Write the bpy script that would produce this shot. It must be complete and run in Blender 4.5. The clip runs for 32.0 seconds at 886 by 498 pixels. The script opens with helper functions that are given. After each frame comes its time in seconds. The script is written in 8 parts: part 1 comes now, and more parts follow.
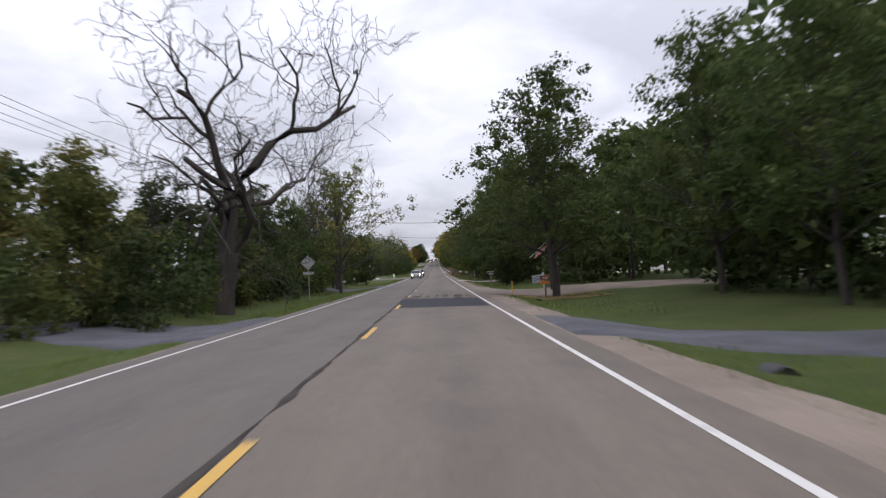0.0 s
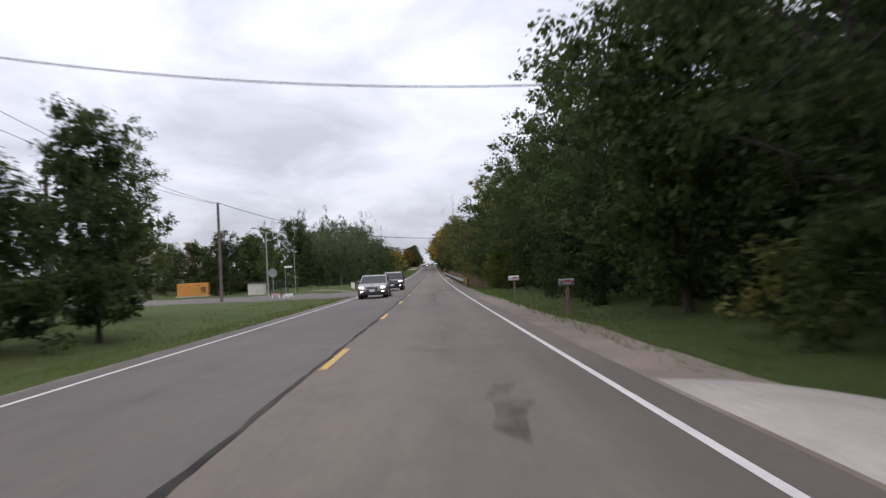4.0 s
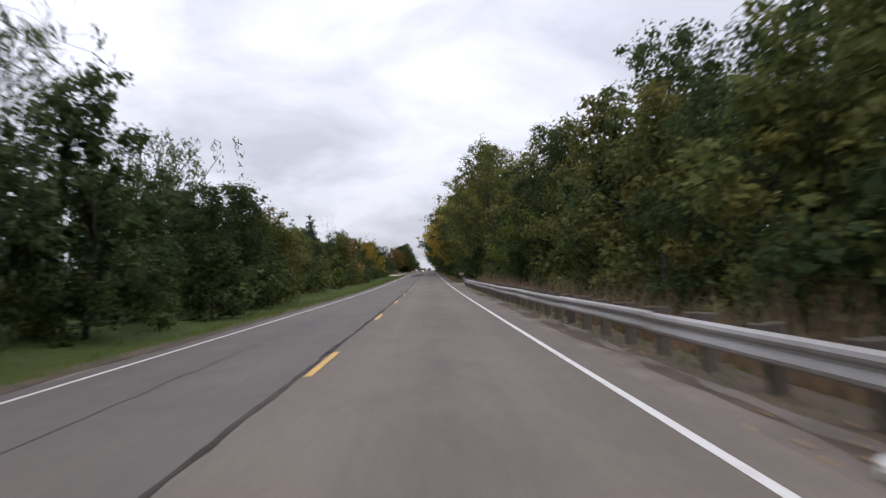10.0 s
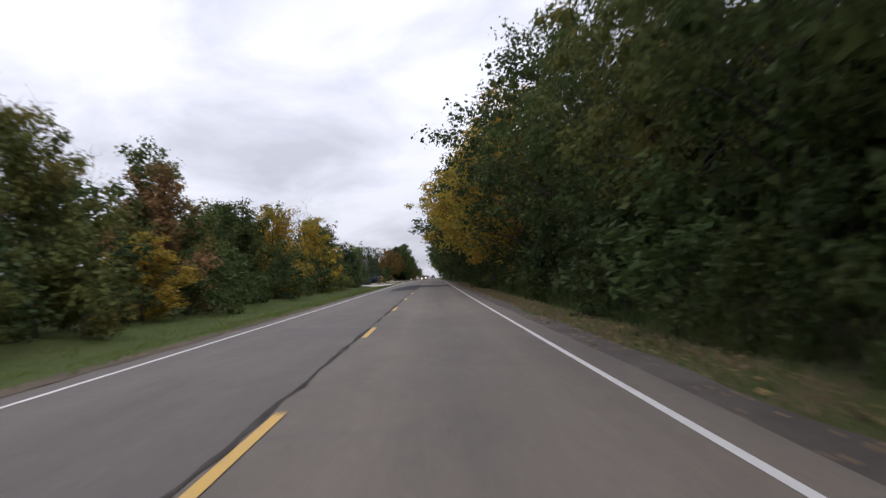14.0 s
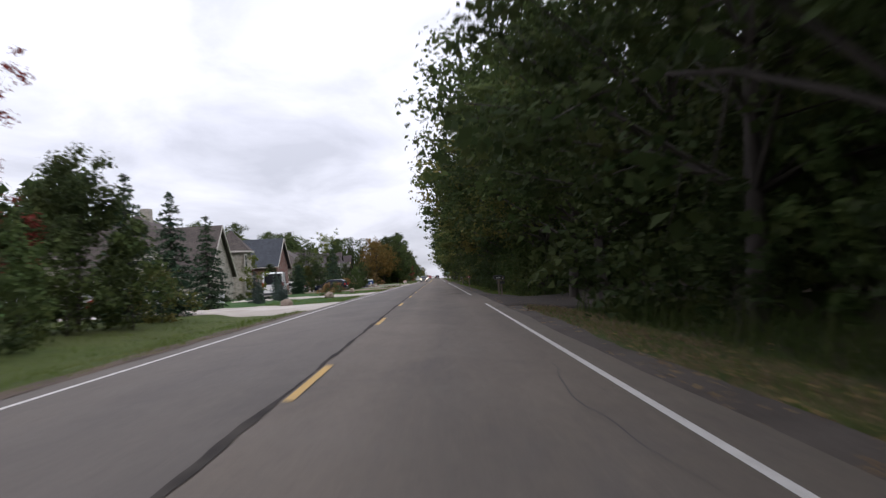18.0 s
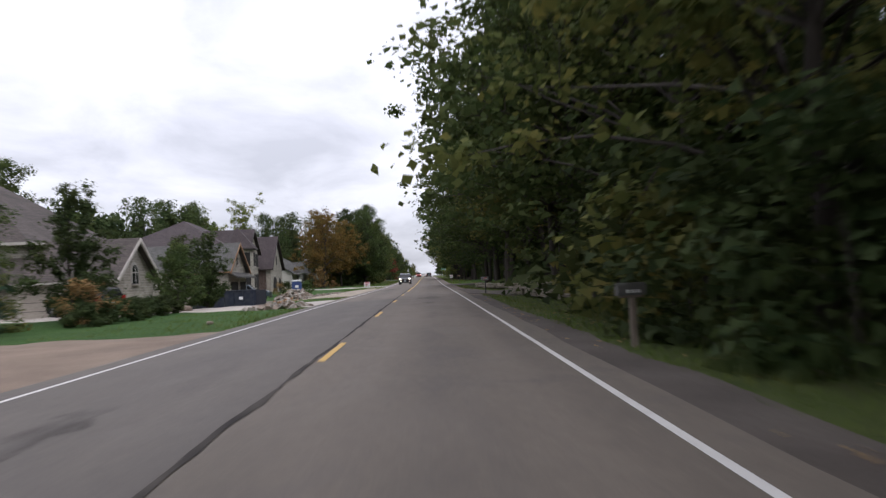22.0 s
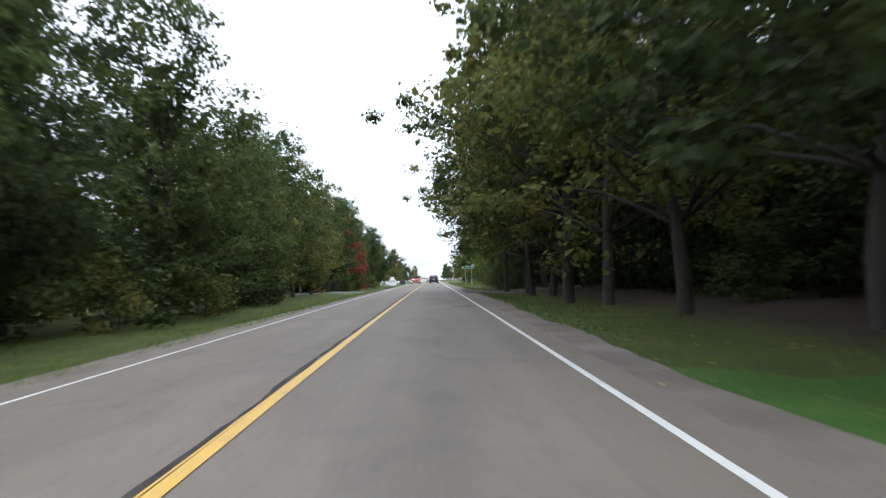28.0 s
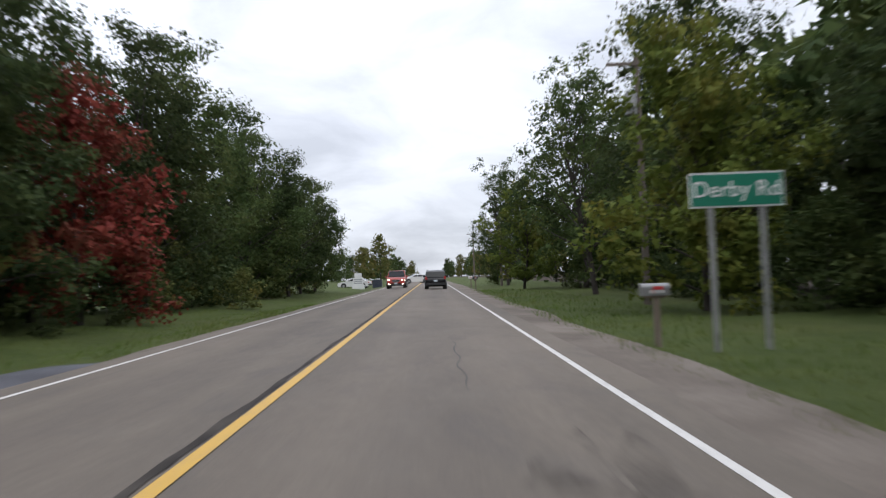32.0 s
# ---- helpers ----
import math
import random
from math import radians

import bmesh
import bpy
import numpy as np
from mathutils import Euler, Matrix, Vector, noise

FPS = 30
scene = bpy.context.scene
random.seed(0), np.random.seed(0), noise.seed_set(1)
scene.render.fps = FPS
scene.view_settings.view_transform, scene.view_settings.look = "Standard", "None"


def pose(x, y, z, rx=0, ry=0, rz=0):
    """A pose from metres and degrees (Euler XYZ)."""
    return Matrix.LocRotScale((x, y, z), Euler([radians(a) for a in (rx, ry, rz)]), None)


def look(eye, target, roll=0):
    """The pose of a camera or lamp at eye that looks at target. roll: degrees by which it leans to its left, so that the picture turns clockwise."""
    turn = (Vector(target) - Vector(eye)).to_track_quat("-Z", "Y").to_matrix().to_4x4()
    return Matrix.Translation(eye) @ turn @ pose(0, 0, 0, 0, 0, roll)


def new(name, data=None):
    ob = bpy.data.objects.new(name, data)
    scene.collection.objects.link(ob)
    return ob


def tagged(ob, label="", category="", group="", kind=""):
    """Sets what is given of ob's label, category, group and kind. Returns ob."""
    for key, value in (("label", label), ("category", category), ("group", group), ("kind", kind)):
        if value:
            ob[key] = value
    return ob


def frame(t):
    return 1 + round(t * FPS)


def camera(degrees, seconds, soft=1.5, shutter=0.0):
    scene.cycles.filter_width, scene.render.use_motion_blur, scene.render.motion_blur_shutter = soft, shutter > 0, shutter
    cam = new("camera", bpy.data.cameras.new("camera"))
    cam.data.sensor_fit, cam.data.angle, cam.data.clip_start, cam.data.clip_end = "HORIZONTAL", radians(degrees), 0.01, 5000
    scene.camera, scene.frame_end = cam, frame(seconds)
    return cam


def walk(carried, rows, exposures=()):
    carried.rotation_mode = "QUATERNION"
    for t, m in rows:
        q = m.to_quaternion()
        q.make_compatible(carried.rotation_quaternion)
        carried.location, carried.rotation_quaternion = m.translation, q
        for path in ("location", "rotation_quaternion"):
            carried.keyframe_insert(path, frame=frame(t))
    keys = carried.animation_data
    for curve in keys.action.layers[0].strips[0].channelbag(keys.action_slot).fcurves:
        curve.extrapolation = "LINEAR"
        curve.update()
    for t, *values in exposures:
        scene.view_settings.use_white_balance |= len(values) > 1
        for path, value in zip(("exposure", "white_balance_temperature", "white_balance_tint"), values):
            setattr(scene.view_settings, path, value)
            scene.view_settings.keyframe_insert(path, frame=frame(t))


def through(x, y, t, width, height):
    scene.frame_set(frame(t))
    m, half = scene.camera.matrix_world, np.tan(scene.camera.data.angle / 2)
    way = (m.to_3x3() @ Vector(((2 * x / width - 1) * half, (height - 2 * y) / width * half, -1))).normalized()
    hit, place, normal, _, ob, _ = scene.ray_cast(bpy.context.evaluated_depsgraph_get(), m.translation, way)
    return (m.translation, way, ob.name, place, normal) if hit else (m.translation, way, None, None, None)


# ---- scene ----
from collections import defaultdict

# ---- camera: a car's dashboard camera on a straight two-lane road along +y ----
cam = camera(60.00, 32.0, soft=1.3, shutter=0.38)
# seconds, x, y, z, tilt, lean, turn
PATH = [
    (0.0, 1.568, 0.67, 1.225, 90.87, 2.94, -0.55),
    (0.5, 1.569, 12.11, 1.053, 90.91, 3.18, -0.78),
    (1.0, 1.555, 23.53, 0.886, 90.91, 2.98, -0.98),
    (1.5, 1.593, 34.95, 0.727, 90.44, 2.44, -1.05),
    (2.0, 1.624, 46.33, 0.575, 90.79, 3.46, -0.92),
    (2.5, 1.621, 57.67, 0.431, 90.84, 2.97, -1.06),
    (3.0, 1.647, 68.95, 0.293, 91.17, 2.91, -0.95),
    (3.5, 1.637, 80.24, 0.158, 91.15, 2.70, -0.75),
    (4.0, 1.651, 91.53, 0.027, 91.29, 2.83, -0.83),
    (4.5, 1.668, 102.83, -0.102, 91.30, 2.83, -0.91),
    (5.0, 1.688, 114.13, -0.228, 91.33, 2.83, -1.00),
    (5.5, 1.712, 125.44, -0.347, 91.42, 3.09, -1.12),
    (6.0, 1.747, 136.76, -0.458, 91.33, 2.84, -1.29),
    (6.5, 1.754, 148.08, -0.557, 91.44, 3.21, -1.09),
    (7.0, 1.784, 159.43, -0.642, 91.43, 2.95, -1.06),
    (7.5, 1.809, 170.77, -0.708, 91.49, 2.99, -0.95),
    (8.0, 1.835, 182.16, -0.757, 91.51, 3.00, -0.90),
    (8.5, 1.812, 193.58, -0.790, 91.44, 2.55, -0.95),
    (9.0, 1.765, 205.04, -0.815, 91.62, 2.39, -0.98),
    (9.5, 1.723, 216.52, -0.836, 91.63, 2.88, -1.03),
    (10.0, 1.692, 228.02, -0.853, 91.79, 2.79, -1.02),
    (10.5, 1.676, 239.54, -0.868, 91.72, 2.79, -1.05),
    (11.0, 1.671, 251.08, -0.878, 91.42, 2.63, -1.10),
    (11.5, 1.638, 262.61, -0.881, 92.26, 3.14, -0.97),
    (12.0, 1.606, 274.11, -0.868, 92.04, 2.74, -1.14),
    (12.5, 1.585, 285.57, -0.838, 92.39, 2.41, -1.07),
    (13.0, 1.553, 296.98, -0.790, 92.24, 2.61, -1.08),
    (13.5, 1.577, 308.34, -0.727, 92.49, 2.73, -1.21),
    (14.0, 1.561, 319.67, -0.651, 92.39, 2.74, -0.77),
    (14.5, 1.569, 331.01, -0.563, 92.27, 2.82, -0.81),
    (15.0, 1.578, 342.36, -0.467, 92.45, 2.83, -0.80),
    (15.5, 1.588, 353.72, -0.365, 92.48, 2.83, -0.78),
    (16.0, 1.598, 365.09, -0.257, 92.50, 2.83, -0.75),
    (16.5, 1.610, 376.47, -0.145, 92.38, 2.85, -0.68),
    (17.0, 1.625, 387.85, -0.031, 92.46, 2.85, -0.71),
    (17.5, 1.648, 399.24, 0.085, 92.20, 2.77, -0.69),
    (18.0, 1.675, 410.63, 0.201, 92.38, 3.28, -0.46),
    (18.5, 1.688, 422.03, 0.314, 92.28, 2.88, -0.77),
    (19.0, 1.675, 433.46, 0.422, 92.24, 3.35, -0.61),
    (19.5, 1.659, 444.92, 0.520, 92.11, 3.06, -0.85),
    (20.0, 1.654, 456.39, 0.607, 92.18, 3.20, -0.99),
    (20.5, 1.679, 467.86, 0.686, 92.35, 2.88, -1.22),
    (21.0, 1.710, 479.32, 0.759, 92.07, 3.39, -1.13),
    (21.5, 1.724, 490.76, 0.828, 92.02, 2.84, -1.07),
    (22.0, 1.738, 502.14, 0.894, 92.15, 2.85, -1.10),
    (22.5, 1.776, 513.45, 0.959, 92.17, 3.00, -0.98),
    (23.0, 1.813, 524.72, 1.023, 92.27, 3.06, -0.99),
    (23.5, 1.813, 535.93, 1.082, 92.04, 2.80, -1.08),
    (24.0, 1.857, 547.09, 1.132, 91.99, 2.76, -1.11),
    (24.5, 1.832, 558.26, 1.175, 92.17, 2.82, -1.05),
    (25.0, 1.819, 569.47, 1.212, 92.13, 2.51, -1.07),
    (25.5, 1.835, 580.73, 1.250, 92.33, 2.65, -0.88),
    (26.0, 1.849, 592.07, 1.293, 92.19, 2.66, -0.92),
    (26.5, 1.805, 603.44, 1.347, 92.08, 2.77, -0.91),
    (27.0, 1.784, 614.82, 1.420, 92.37, 2.83, -0.87),
    (27.5, 1.768, 626.20, 1.512, 92.45, 2.83, -0.82),
    (28.0, 1.759, 637.59, 1.616, 92.49, 2.83, -0.77),
    (28.5, 1.756, 648.98, 1.723, 92.87, 2.73, -0.71),
    (29.0, 1.778, 660.37, 1.827, 92.72, 2.52, -0.76),
    (29.5, 1.744, 671.78, 1.926, 92.52, 2.67, -0.96),
    (30.0, 1.715, 683.20, 2.019, 92.35, 2.53, -1.00),
    (30.5, 1.695, 694.60, 2.104, 92.18, 2.61, -0.91),
    (31.0, 1.689, 706.00, 2.184, 92.19, 2.45, -0.80),
    (31.5, 1.694, 717.42, 2.263, 92.25, 2.61, -0.89),
    (32.0, 1.705, 728.84, 2.342, 92.25, 2.17, -0.81),
]
walk(cam, [(t, pose(x, y, z, a, b, c)) for t, x, y, z, a, b, c in PATH],
     exposures=[(0.0, 0.0, 6500, 15), (14.5, 0.0, 6500, 15), (17.0, 0.1, 6500, 15), (26.5, 0.2, 6500, 13), (28.5, 1.02, 6020, 4), (30.0, 0.88, 6040, 4), (31.0, 0.3, 6400, 9), (32.0, 0.15, 6450, 10)])

# long profile of the road: cubic spline coefficients every 34 m from y = -68
GRADE = [1.077, 0.538, 0.000, -0.502, -0.930, -1.326, -1.698, -1.964, -2.048, -2.098, -2.129, -1.992, -1.726, -1.404, -1.052, -0.715, -0.486, -0.290, -0.094, 0.006, 0.136, 0.471, 0.776, 1.010, 1.246, 1.473, 1.683, 1.880, 2.068, 2.251, 2.431, 2.609, 2.785, 2.960, 3.134, 3.308]


def road_z(y):
    """Height of the road's crown line at y (a number or an array)."""
    y = np.asarray(y, dtype=float)
    yc = np.clip(y, -33.0, 1080.0)
    s = (yc + 68.0) / 34.0
    i = np.clip(np.floor(s).astype(int), 1, 33)
    u = s - i
    c = np.array(GRADE)
    z = ((1 - u) ** 3 * c[i - 1] + (3 * u ** 3 - 6 * u ** 2 + 4) * c[i] + (-3 * u ** 3 + 3 * u ** 2 + 3 * u + 1) * c[i + 1] + u ** 3 * c[i + 2]) / 6
    return z + np.clip(y - 1080.0, 0, 600) * 0.004 + np.clip(-33.0 - y, 0, 300) * 0.012

# ---- overcast sky and a weak, wide sun behind the clouds ----
world = bpy.data.worlds.new("overcast_sky")
scene.world = world
world.use_nodes = True
wn, wl = world.node_tree.nodes, world.node_tree.links
wn.clear()
w_out = wn.new("ShaderNodeOutputWorld")
w_bg = wn.new("ShaderNodeBackground")
w_bg.inputs["Strength"].default_value = 1.0
w_sky = wn.new("ShaderNodeTexSky")
w_sky.sky_type, w_sky.sun_disc = "NISHITA", False
w_sky.sun_elevation, w_sky.sun_rotation = radians(42), radians(200)
w_gain = wn.new("ShaderNodeVectorMath")
w_gain.operation = "SCALE"
w_gain.inputs["Scale"].default_value = 0.10
w_co = wn.new("ShaderNodeTexCoord")
w_sep = wn.new("ShaderNodeSeparateXYZ")
wl.new(w_co.outputs["Generated"], w_sep.inputs[0])


def wmath(op, a, b=None, clamp=False):
    n = wn.new("ShaderNodeMath")
    n.operation, n.use_clamp = op, clamp
    for k, v in enumerate((a, b)):
        if v is None:
            continue
        if isinstance(v, (int, float)):
            n.inputs[k].default_value = v
        else:
            wl.new(v, n.inputs[k])
    return n.outputs[0]


# cloud layer seen from below: the direction meets a flat deck, so streets of cloud close up towards the horizon
w_up = wmath("MAXIMUM", w_sep.outputs["Z"], 0.0)
w_den = wmath("ADD", w_up, 0.20)
w_comb = wn.new("ShaderNodeCombineXYZ")
wl.new(wmath("DIVIDE", w_sep.outputs["X"], w_den), w_comb.inputs["X"])
wl.new(wmath("DIVIDE", w_sep.outputs["Y"], w_den), w_comb.inputs["Y"])
w_n1 = wn.new("ShaderNodeTexNoise")
w_n1.inputs["Scale"].default_value, w_n1.inputs["Detail"].default_value, w_n1.inputs["Roughness"].default_value = 1.5, 7.0, 0.55
w_n1.inputs["Distortion"].default_value = 0.35
w_map = wn.new("ShaderNodeMapping")
w_map.inputs["Location"].default_value = (3.7, 1.9, 0.4)
w_map.inputs["Scale"].default_value = (1.25, 0.95, 1.0)
wl.new(w_comb.outputs[0], w_map.inputs[0])
wl.new(w_map.outputs[0], w_n1.inputs["Vector"])
w_ramp = wn.new("ShaderNodeValToRGB")
w_ramp.color_ramp.elements[0].position, w_ramp.color_ramp.elements[0].color = 0.34, (0.612, 0.645, 0.728, 1)
w_ramp.color_ramp.elements[1].position, w_ramp.color_ramp.elements[1].color = 0.66, (0.945, 0.985, 1.09, 1)
wl.new(w_n1.outputs["Fac"], w_ramp.inputs[0])
# an overcast dome is about three times brighter overhead than at the horizon
w_dome = wmath("ADD", wmath("MULTIPLY", w_up, 1.55), 0.78)
w_cl = wn.new("ShaderNodeVectorMath")
w_cl.operation = "SCALE"
wl.new(w_ramp.outputs[0], w_cl.inputs[0])
wl.new(w_dome, w_cl.inputs["Scale"])
w_mix = wn.new("ShaderNodeMix")
w_mix.data_type = "RGBA"
w_mix.inputs["Factor"].default_value = 0.93
wl.new(w_sky.outputs[0], w_gain.inputs[0])
wl.new(w_gain.outputs[0], w_mix.inputs["A"])
wl.new(w_cl.outputs[0], w_mix.inputs["B"])
wl.new(w_mix.outputs["Result"], w_bg.inputs["Color"])
wl.new(w_bg.outputs[0], w_out.inputs[0])

sun = new("sun", bpy.data.lights.new("sun", "SUN"))
sun.data.energy, sun.data.angle, sun.data.color = 0.7, radians(35), (1.0, 0.97, 0.93)
sun.matrix_world = look((60, -120, 160), (0, 0, 0))
# ---- materials ----
class Nodes:
    """Short hands for building one material's nodes."""

    def __init__(self, name):
        self.mat = bpy.data.materials.new(name)
        self.mat.use_nodes = True
        self.tree = self.mat.node_tree
        self.n, self.l = self.tree.nodes, self.tree.links
        self.n.clear()
        self.out = self.n.new("ShaderNodeOutputMaterial")
        self.co = self.n.new("ShaderNodeTexCoord").outputs["Object"]

    def put(self, socket, v):
        if isinstance(v, (int, float, tuple)):
            socket.default_value = v
        else:
            self.l.new(v, socket)

    def noise(self, scale, detail=3.0, rough=0.55, stretch=(1, 1, 1), distort=0.0, co=None):
        m = self.n.new("ShaderNodeMapping")
        m.inputs["Scale"].default_value = stretch
        self.l.new(co or self.co, m.inputs[0])
        t = self.n.new("ShaderNodeTexNoise")
        t.inputs["Scale"].default_value, t.inputs["Detail"].default_value = scale, detail
        t.inputs["Roughness"].default_value, t.inputs["Distortion"].default_value = rough, distort
        self.l.new(m.outputs[0], t.inputs["Vector"])
        return t.outputs["Fac"]

    def ramp(self, fac, lo, hi, a=(0, 0, 0, 1), b=(1, 1, 1, 1)):
        r = self.n.new("ShaderNodeValToRGB")
        r.color_ramp.elements[0].position, r.color_ramp.elements[0].color = lo, a
        r.color_ramp.elements[1].position, r.color_ramp.elements[1].color = hi, b
        self.l.new(fac, r.inputs[0])
        return r.outputs[0]

    def mix(self, fac, a, b, mode="MIX"):
        m = self.n.new("ShaderNodeMix")
        m.data_type, m.blend_type = "RGBA", mode
        self.put(m.inputs["Factor"], fac)
        for key, v in (("A", a), ("B", b)):
            self.put(m.inputs[key], (*v, 1.0) if isinstance(v, tuple) and len(v) == 3 else v)
        return m.outputs["Result"]

    def math(self, op, a, b=0.0, clamp=False):
        m = self.n.new("ShaderNodeMath")
        m.operation, m.use_clamp = op, clamp
        self.put(m.inputs[0], a)
        self.put(m.inputs[1], b)
        return m.outputs[0]

    def bump(self, height, strength, distance):
        b = self.n.new("ShaderNodeBump")
        b.inputs["Strength"].default_value, b.inputs["Distance"].default_value = strength, distance
        self.l.new(height, b.inputs["Height"])
        return b.outputs[0]

    def shade(self, color, rough=0.8, metal=0.0, normal=None, spec=0.4, **more):
        p = self.n.new("ShaderNodeBsdfPrincipled")
        self.put(p.inputs["Base Color"], (*color, 1.0) if isinstance(color, tuple) and len(color) == 3 else color)
        self.put(p.inputs["Roughness"], rough)
        self.put(p.inputs["Metallic"], metal)
        self.put(p.inputs["Specular IOR Level"], spec)
        if normal:
            self.l.new(normal, p.inputs["Normal"])
        for key, v in more.items():
            self.put(p.inputs[key], v)
        self.l.new(p.outputs[0], self.out.inputs[0])
        return self.mat


def surface(name, c1, c2, big=1.0, fine=20.0, rough=0.85, bump=0.3, depth=0.01, metal=0.0, spec=0.4, stretch=(1, 1, 1), vary=0.0):
    """A worn surface: two tones that drift over metres, with a finer grain on top and a little relief."""
    k = Nodes(name)
    broad, grain = k.noise(big, 4.0, stretch=stretch), k.noise(fine, 4.0, 0.65, stretch=stretch)
    c = k.mix(k.ramp(broad, 0.35, 0.65), c1, c2)
    c = k.mix(0.35, c, k.ramp(grain, 0.3, 0.75, (0.25, 0.25, 0.25, 1), (0.85, 0.85, 0.85, 1)), "OVERLAY")
    if vary:
        info = k.n.new("ShaderNodeObjectInfo")
        c = k.mix(k.math("MULTIPLY", info.outputs["Random"], vary), c, k.mix(1.0, c, (0.35, 0.33, 0.3), "MULTIPLY"))
    r = k.math("ADD", k.math("MULTIPLY", broad, 0.2), rough - 0.1, True)
    return k.shade(c, r, metal, k.bump(grain, bump, depth), spec)


def leaf(name, a, b, c, through=0.42):
    """Leaves: every blade its own tone between three colours, some light coming through."""
    k = Nodes(name)
    geo = k.n.new("ShaderNodeNewGeometry")
    info = k.n.new("ShaderNodeObjectInfo")
    rnd = geo.outputs["Random Per Island"]
    col = k.mix(rnd, a, b)
    patch = k.ramp(k.noise(0.45, 3.0), 0.48, 0.66)
    col = k.mix(k.math("MULTIPLY", patch, 0.75), col, c)
    hsv = k.n.new("ShaderNodeHueSaturation")
    k.put(hsv.inputs["Value"], k.math("ADD", k.math("MULTIPLY", info.outputs["Random"], 0.4), 1.08))
    k.put(hsv.inputs["Hue"], k.math("ADD", k.math("MULTIPLY", info.outputs["Random"], 0.02), 0.49))
    k.l.new(col, hsv.inputs["Color"])
    d, t, m = k.n.new("ShaderNodeBsdfPrincipled"), k.n.new("ShaderNodeBsdfTranslucent"), k.n.new("ShaderNodeMixShader")
    k.l.new(hsv.outputs[0], d.inputs["Base Color"])
    d.inputs["Roughness"].default_value, d.inputs["Specular IOR Level"].default_value = 0.7, 0.1
    k.l.new(hsv.outputs[0], t.inputs["Color"])
    m.inputs[0].default_value = through
    k.l.new(d.outputs[0], m.inputs[1])
    k.l.new(t.outputs[0], m.inputs[2])
    k.l.new(m.outputs[0], k.out.inputs[0])
    return k.mat


def paint(name, color, rough=0.35, metal=0.0, coat=0.0, dirt=0.15):
    k = Nodes(name)
    g = k.noise(3.0, 4.0)
    c = k.mix(k.math("MULTIPLY", k.ramp(g, 0.4, 0.75), dirt), color, (0.12, 0.11, 0.10))
    return k.shade(c, k.math("ADD", k.math("MULTIPLY", g, 0.15), rough - 0.07, True), metal, None, 0.5 if not coat else 0.25, **{"Coat Weight": coat * 0.5, "Coat Roughness": 0.08})


def glowing(name, color, strength):
    k = Nodes(name)
    return k.shade(color, 0.3, **{"Emission Color": (*color, 1.0), "Emission Strength": strength})


def make_asphalt(name, base, dark, wheel):
    k = Nodes(name)
    sep = k.n.new("ShaderNodeSeparateXYZ")
    k.l.new(k.co, sep.inputs[0])
    broad = k.noise(0.22, 5.0, 0.6, (1.0, 0.25, 1.0))
    blot = k.noise(0.9, 5.0, 0.62, (1.0, 0.45, 1.0), 0.6)
    grit = k.noise(45.0, 2.0, 0.7)
    fine = k.noise(9.0, 5.0, 0.7)
    c = k.mix(k.ramp(broad, 0.35, 0.68), base, dark)
    # oil drip band in the middle of each lane, polished wheel tracks beside it
    lane = k.math("ABSOLUTE", k.math("SUBTRACT", k.math("ABSOLUTE", sep.outputs["X"]), 1.8))
    band = k.math("SUBTRACT", 1.0, k.math("DIVIDE", lane, 0.42), True)
    track = k.math("SUBTRACT", 1.0, k.math("DIVIDE", k.math("ABSOLUTE", k.math("SUBTRACT", lane, 0.95)), 0.42), True)
    c = k.mix(k.math("MULTIPLY", track, 0.35), c, wheel)
    c = k.mix(k.math("MULTIPLY", k.math("MULTIPLY", band, k.ramp(blot, 0.3, 0.65)), 0.42), c, (0.086, 0.074, 0.066))
    c = k.mix(k.math("MULTIPLY", k.ramp(blot, 0.55, 0.72), 0.45), c, (0.10, 0.09, 0.086))
    # the older surface of the far lane is darker
    old = k.math("MULTIPLY", k.math("LESS_THAN", sep.outputs["X"], -0.05), k.math("LESS_THAN", sep.outputs["Y"], 545.0))
    c = k.mix(k.math("MULTIPLY", old, 0.5), c, (0.085, 0.079, 0.076))
    # long streaks left by tyres and by the paver
    streak = k.noise(3.2, 3.0, 0.6, (1.0, 0.022, 1.0), 0.25)
    c = k.mix(k.math("MULTIPLY", k.ramp(streak, 0.50, 0.70), 0.17), c, (0.088, 0.078, 0.072))
    # darker smudges lying across the lanes
    smudge = k.noise(1.0, 4.0, 0.6, (0.5, 1.5, 1.0), 0.8)
    c = k.mix(k.math("MULTIPLY", k.ramp(smudge, 0.60, 0.74), 0.32), c, (0.085, 0.078, 0.074))
    c = k.mix(0.30, c, k.ramp(grit, 0.25, 0.8, (0.2, 0.2, 0.2, 1), (0.9, 0.88, 0.85, 1)), "OVERLAY")
    c = k.mix(0.22, c, k.ramp(fine, 0.3, 0.72, (0.2, 0.2, 0.2, 1), (0.85, 0.84, 0.82, 1)), "OVERLAY")
    h = k.math("ADD", k.math("MULTIPLY", grit, 0.6), fine)
    return k.shade(c, k.math("ADD", k.math("MULTIPLY", blot, 0.25), 0.62, True), 0.0, k.bump(h, 0.35, 0.006), 0.18)


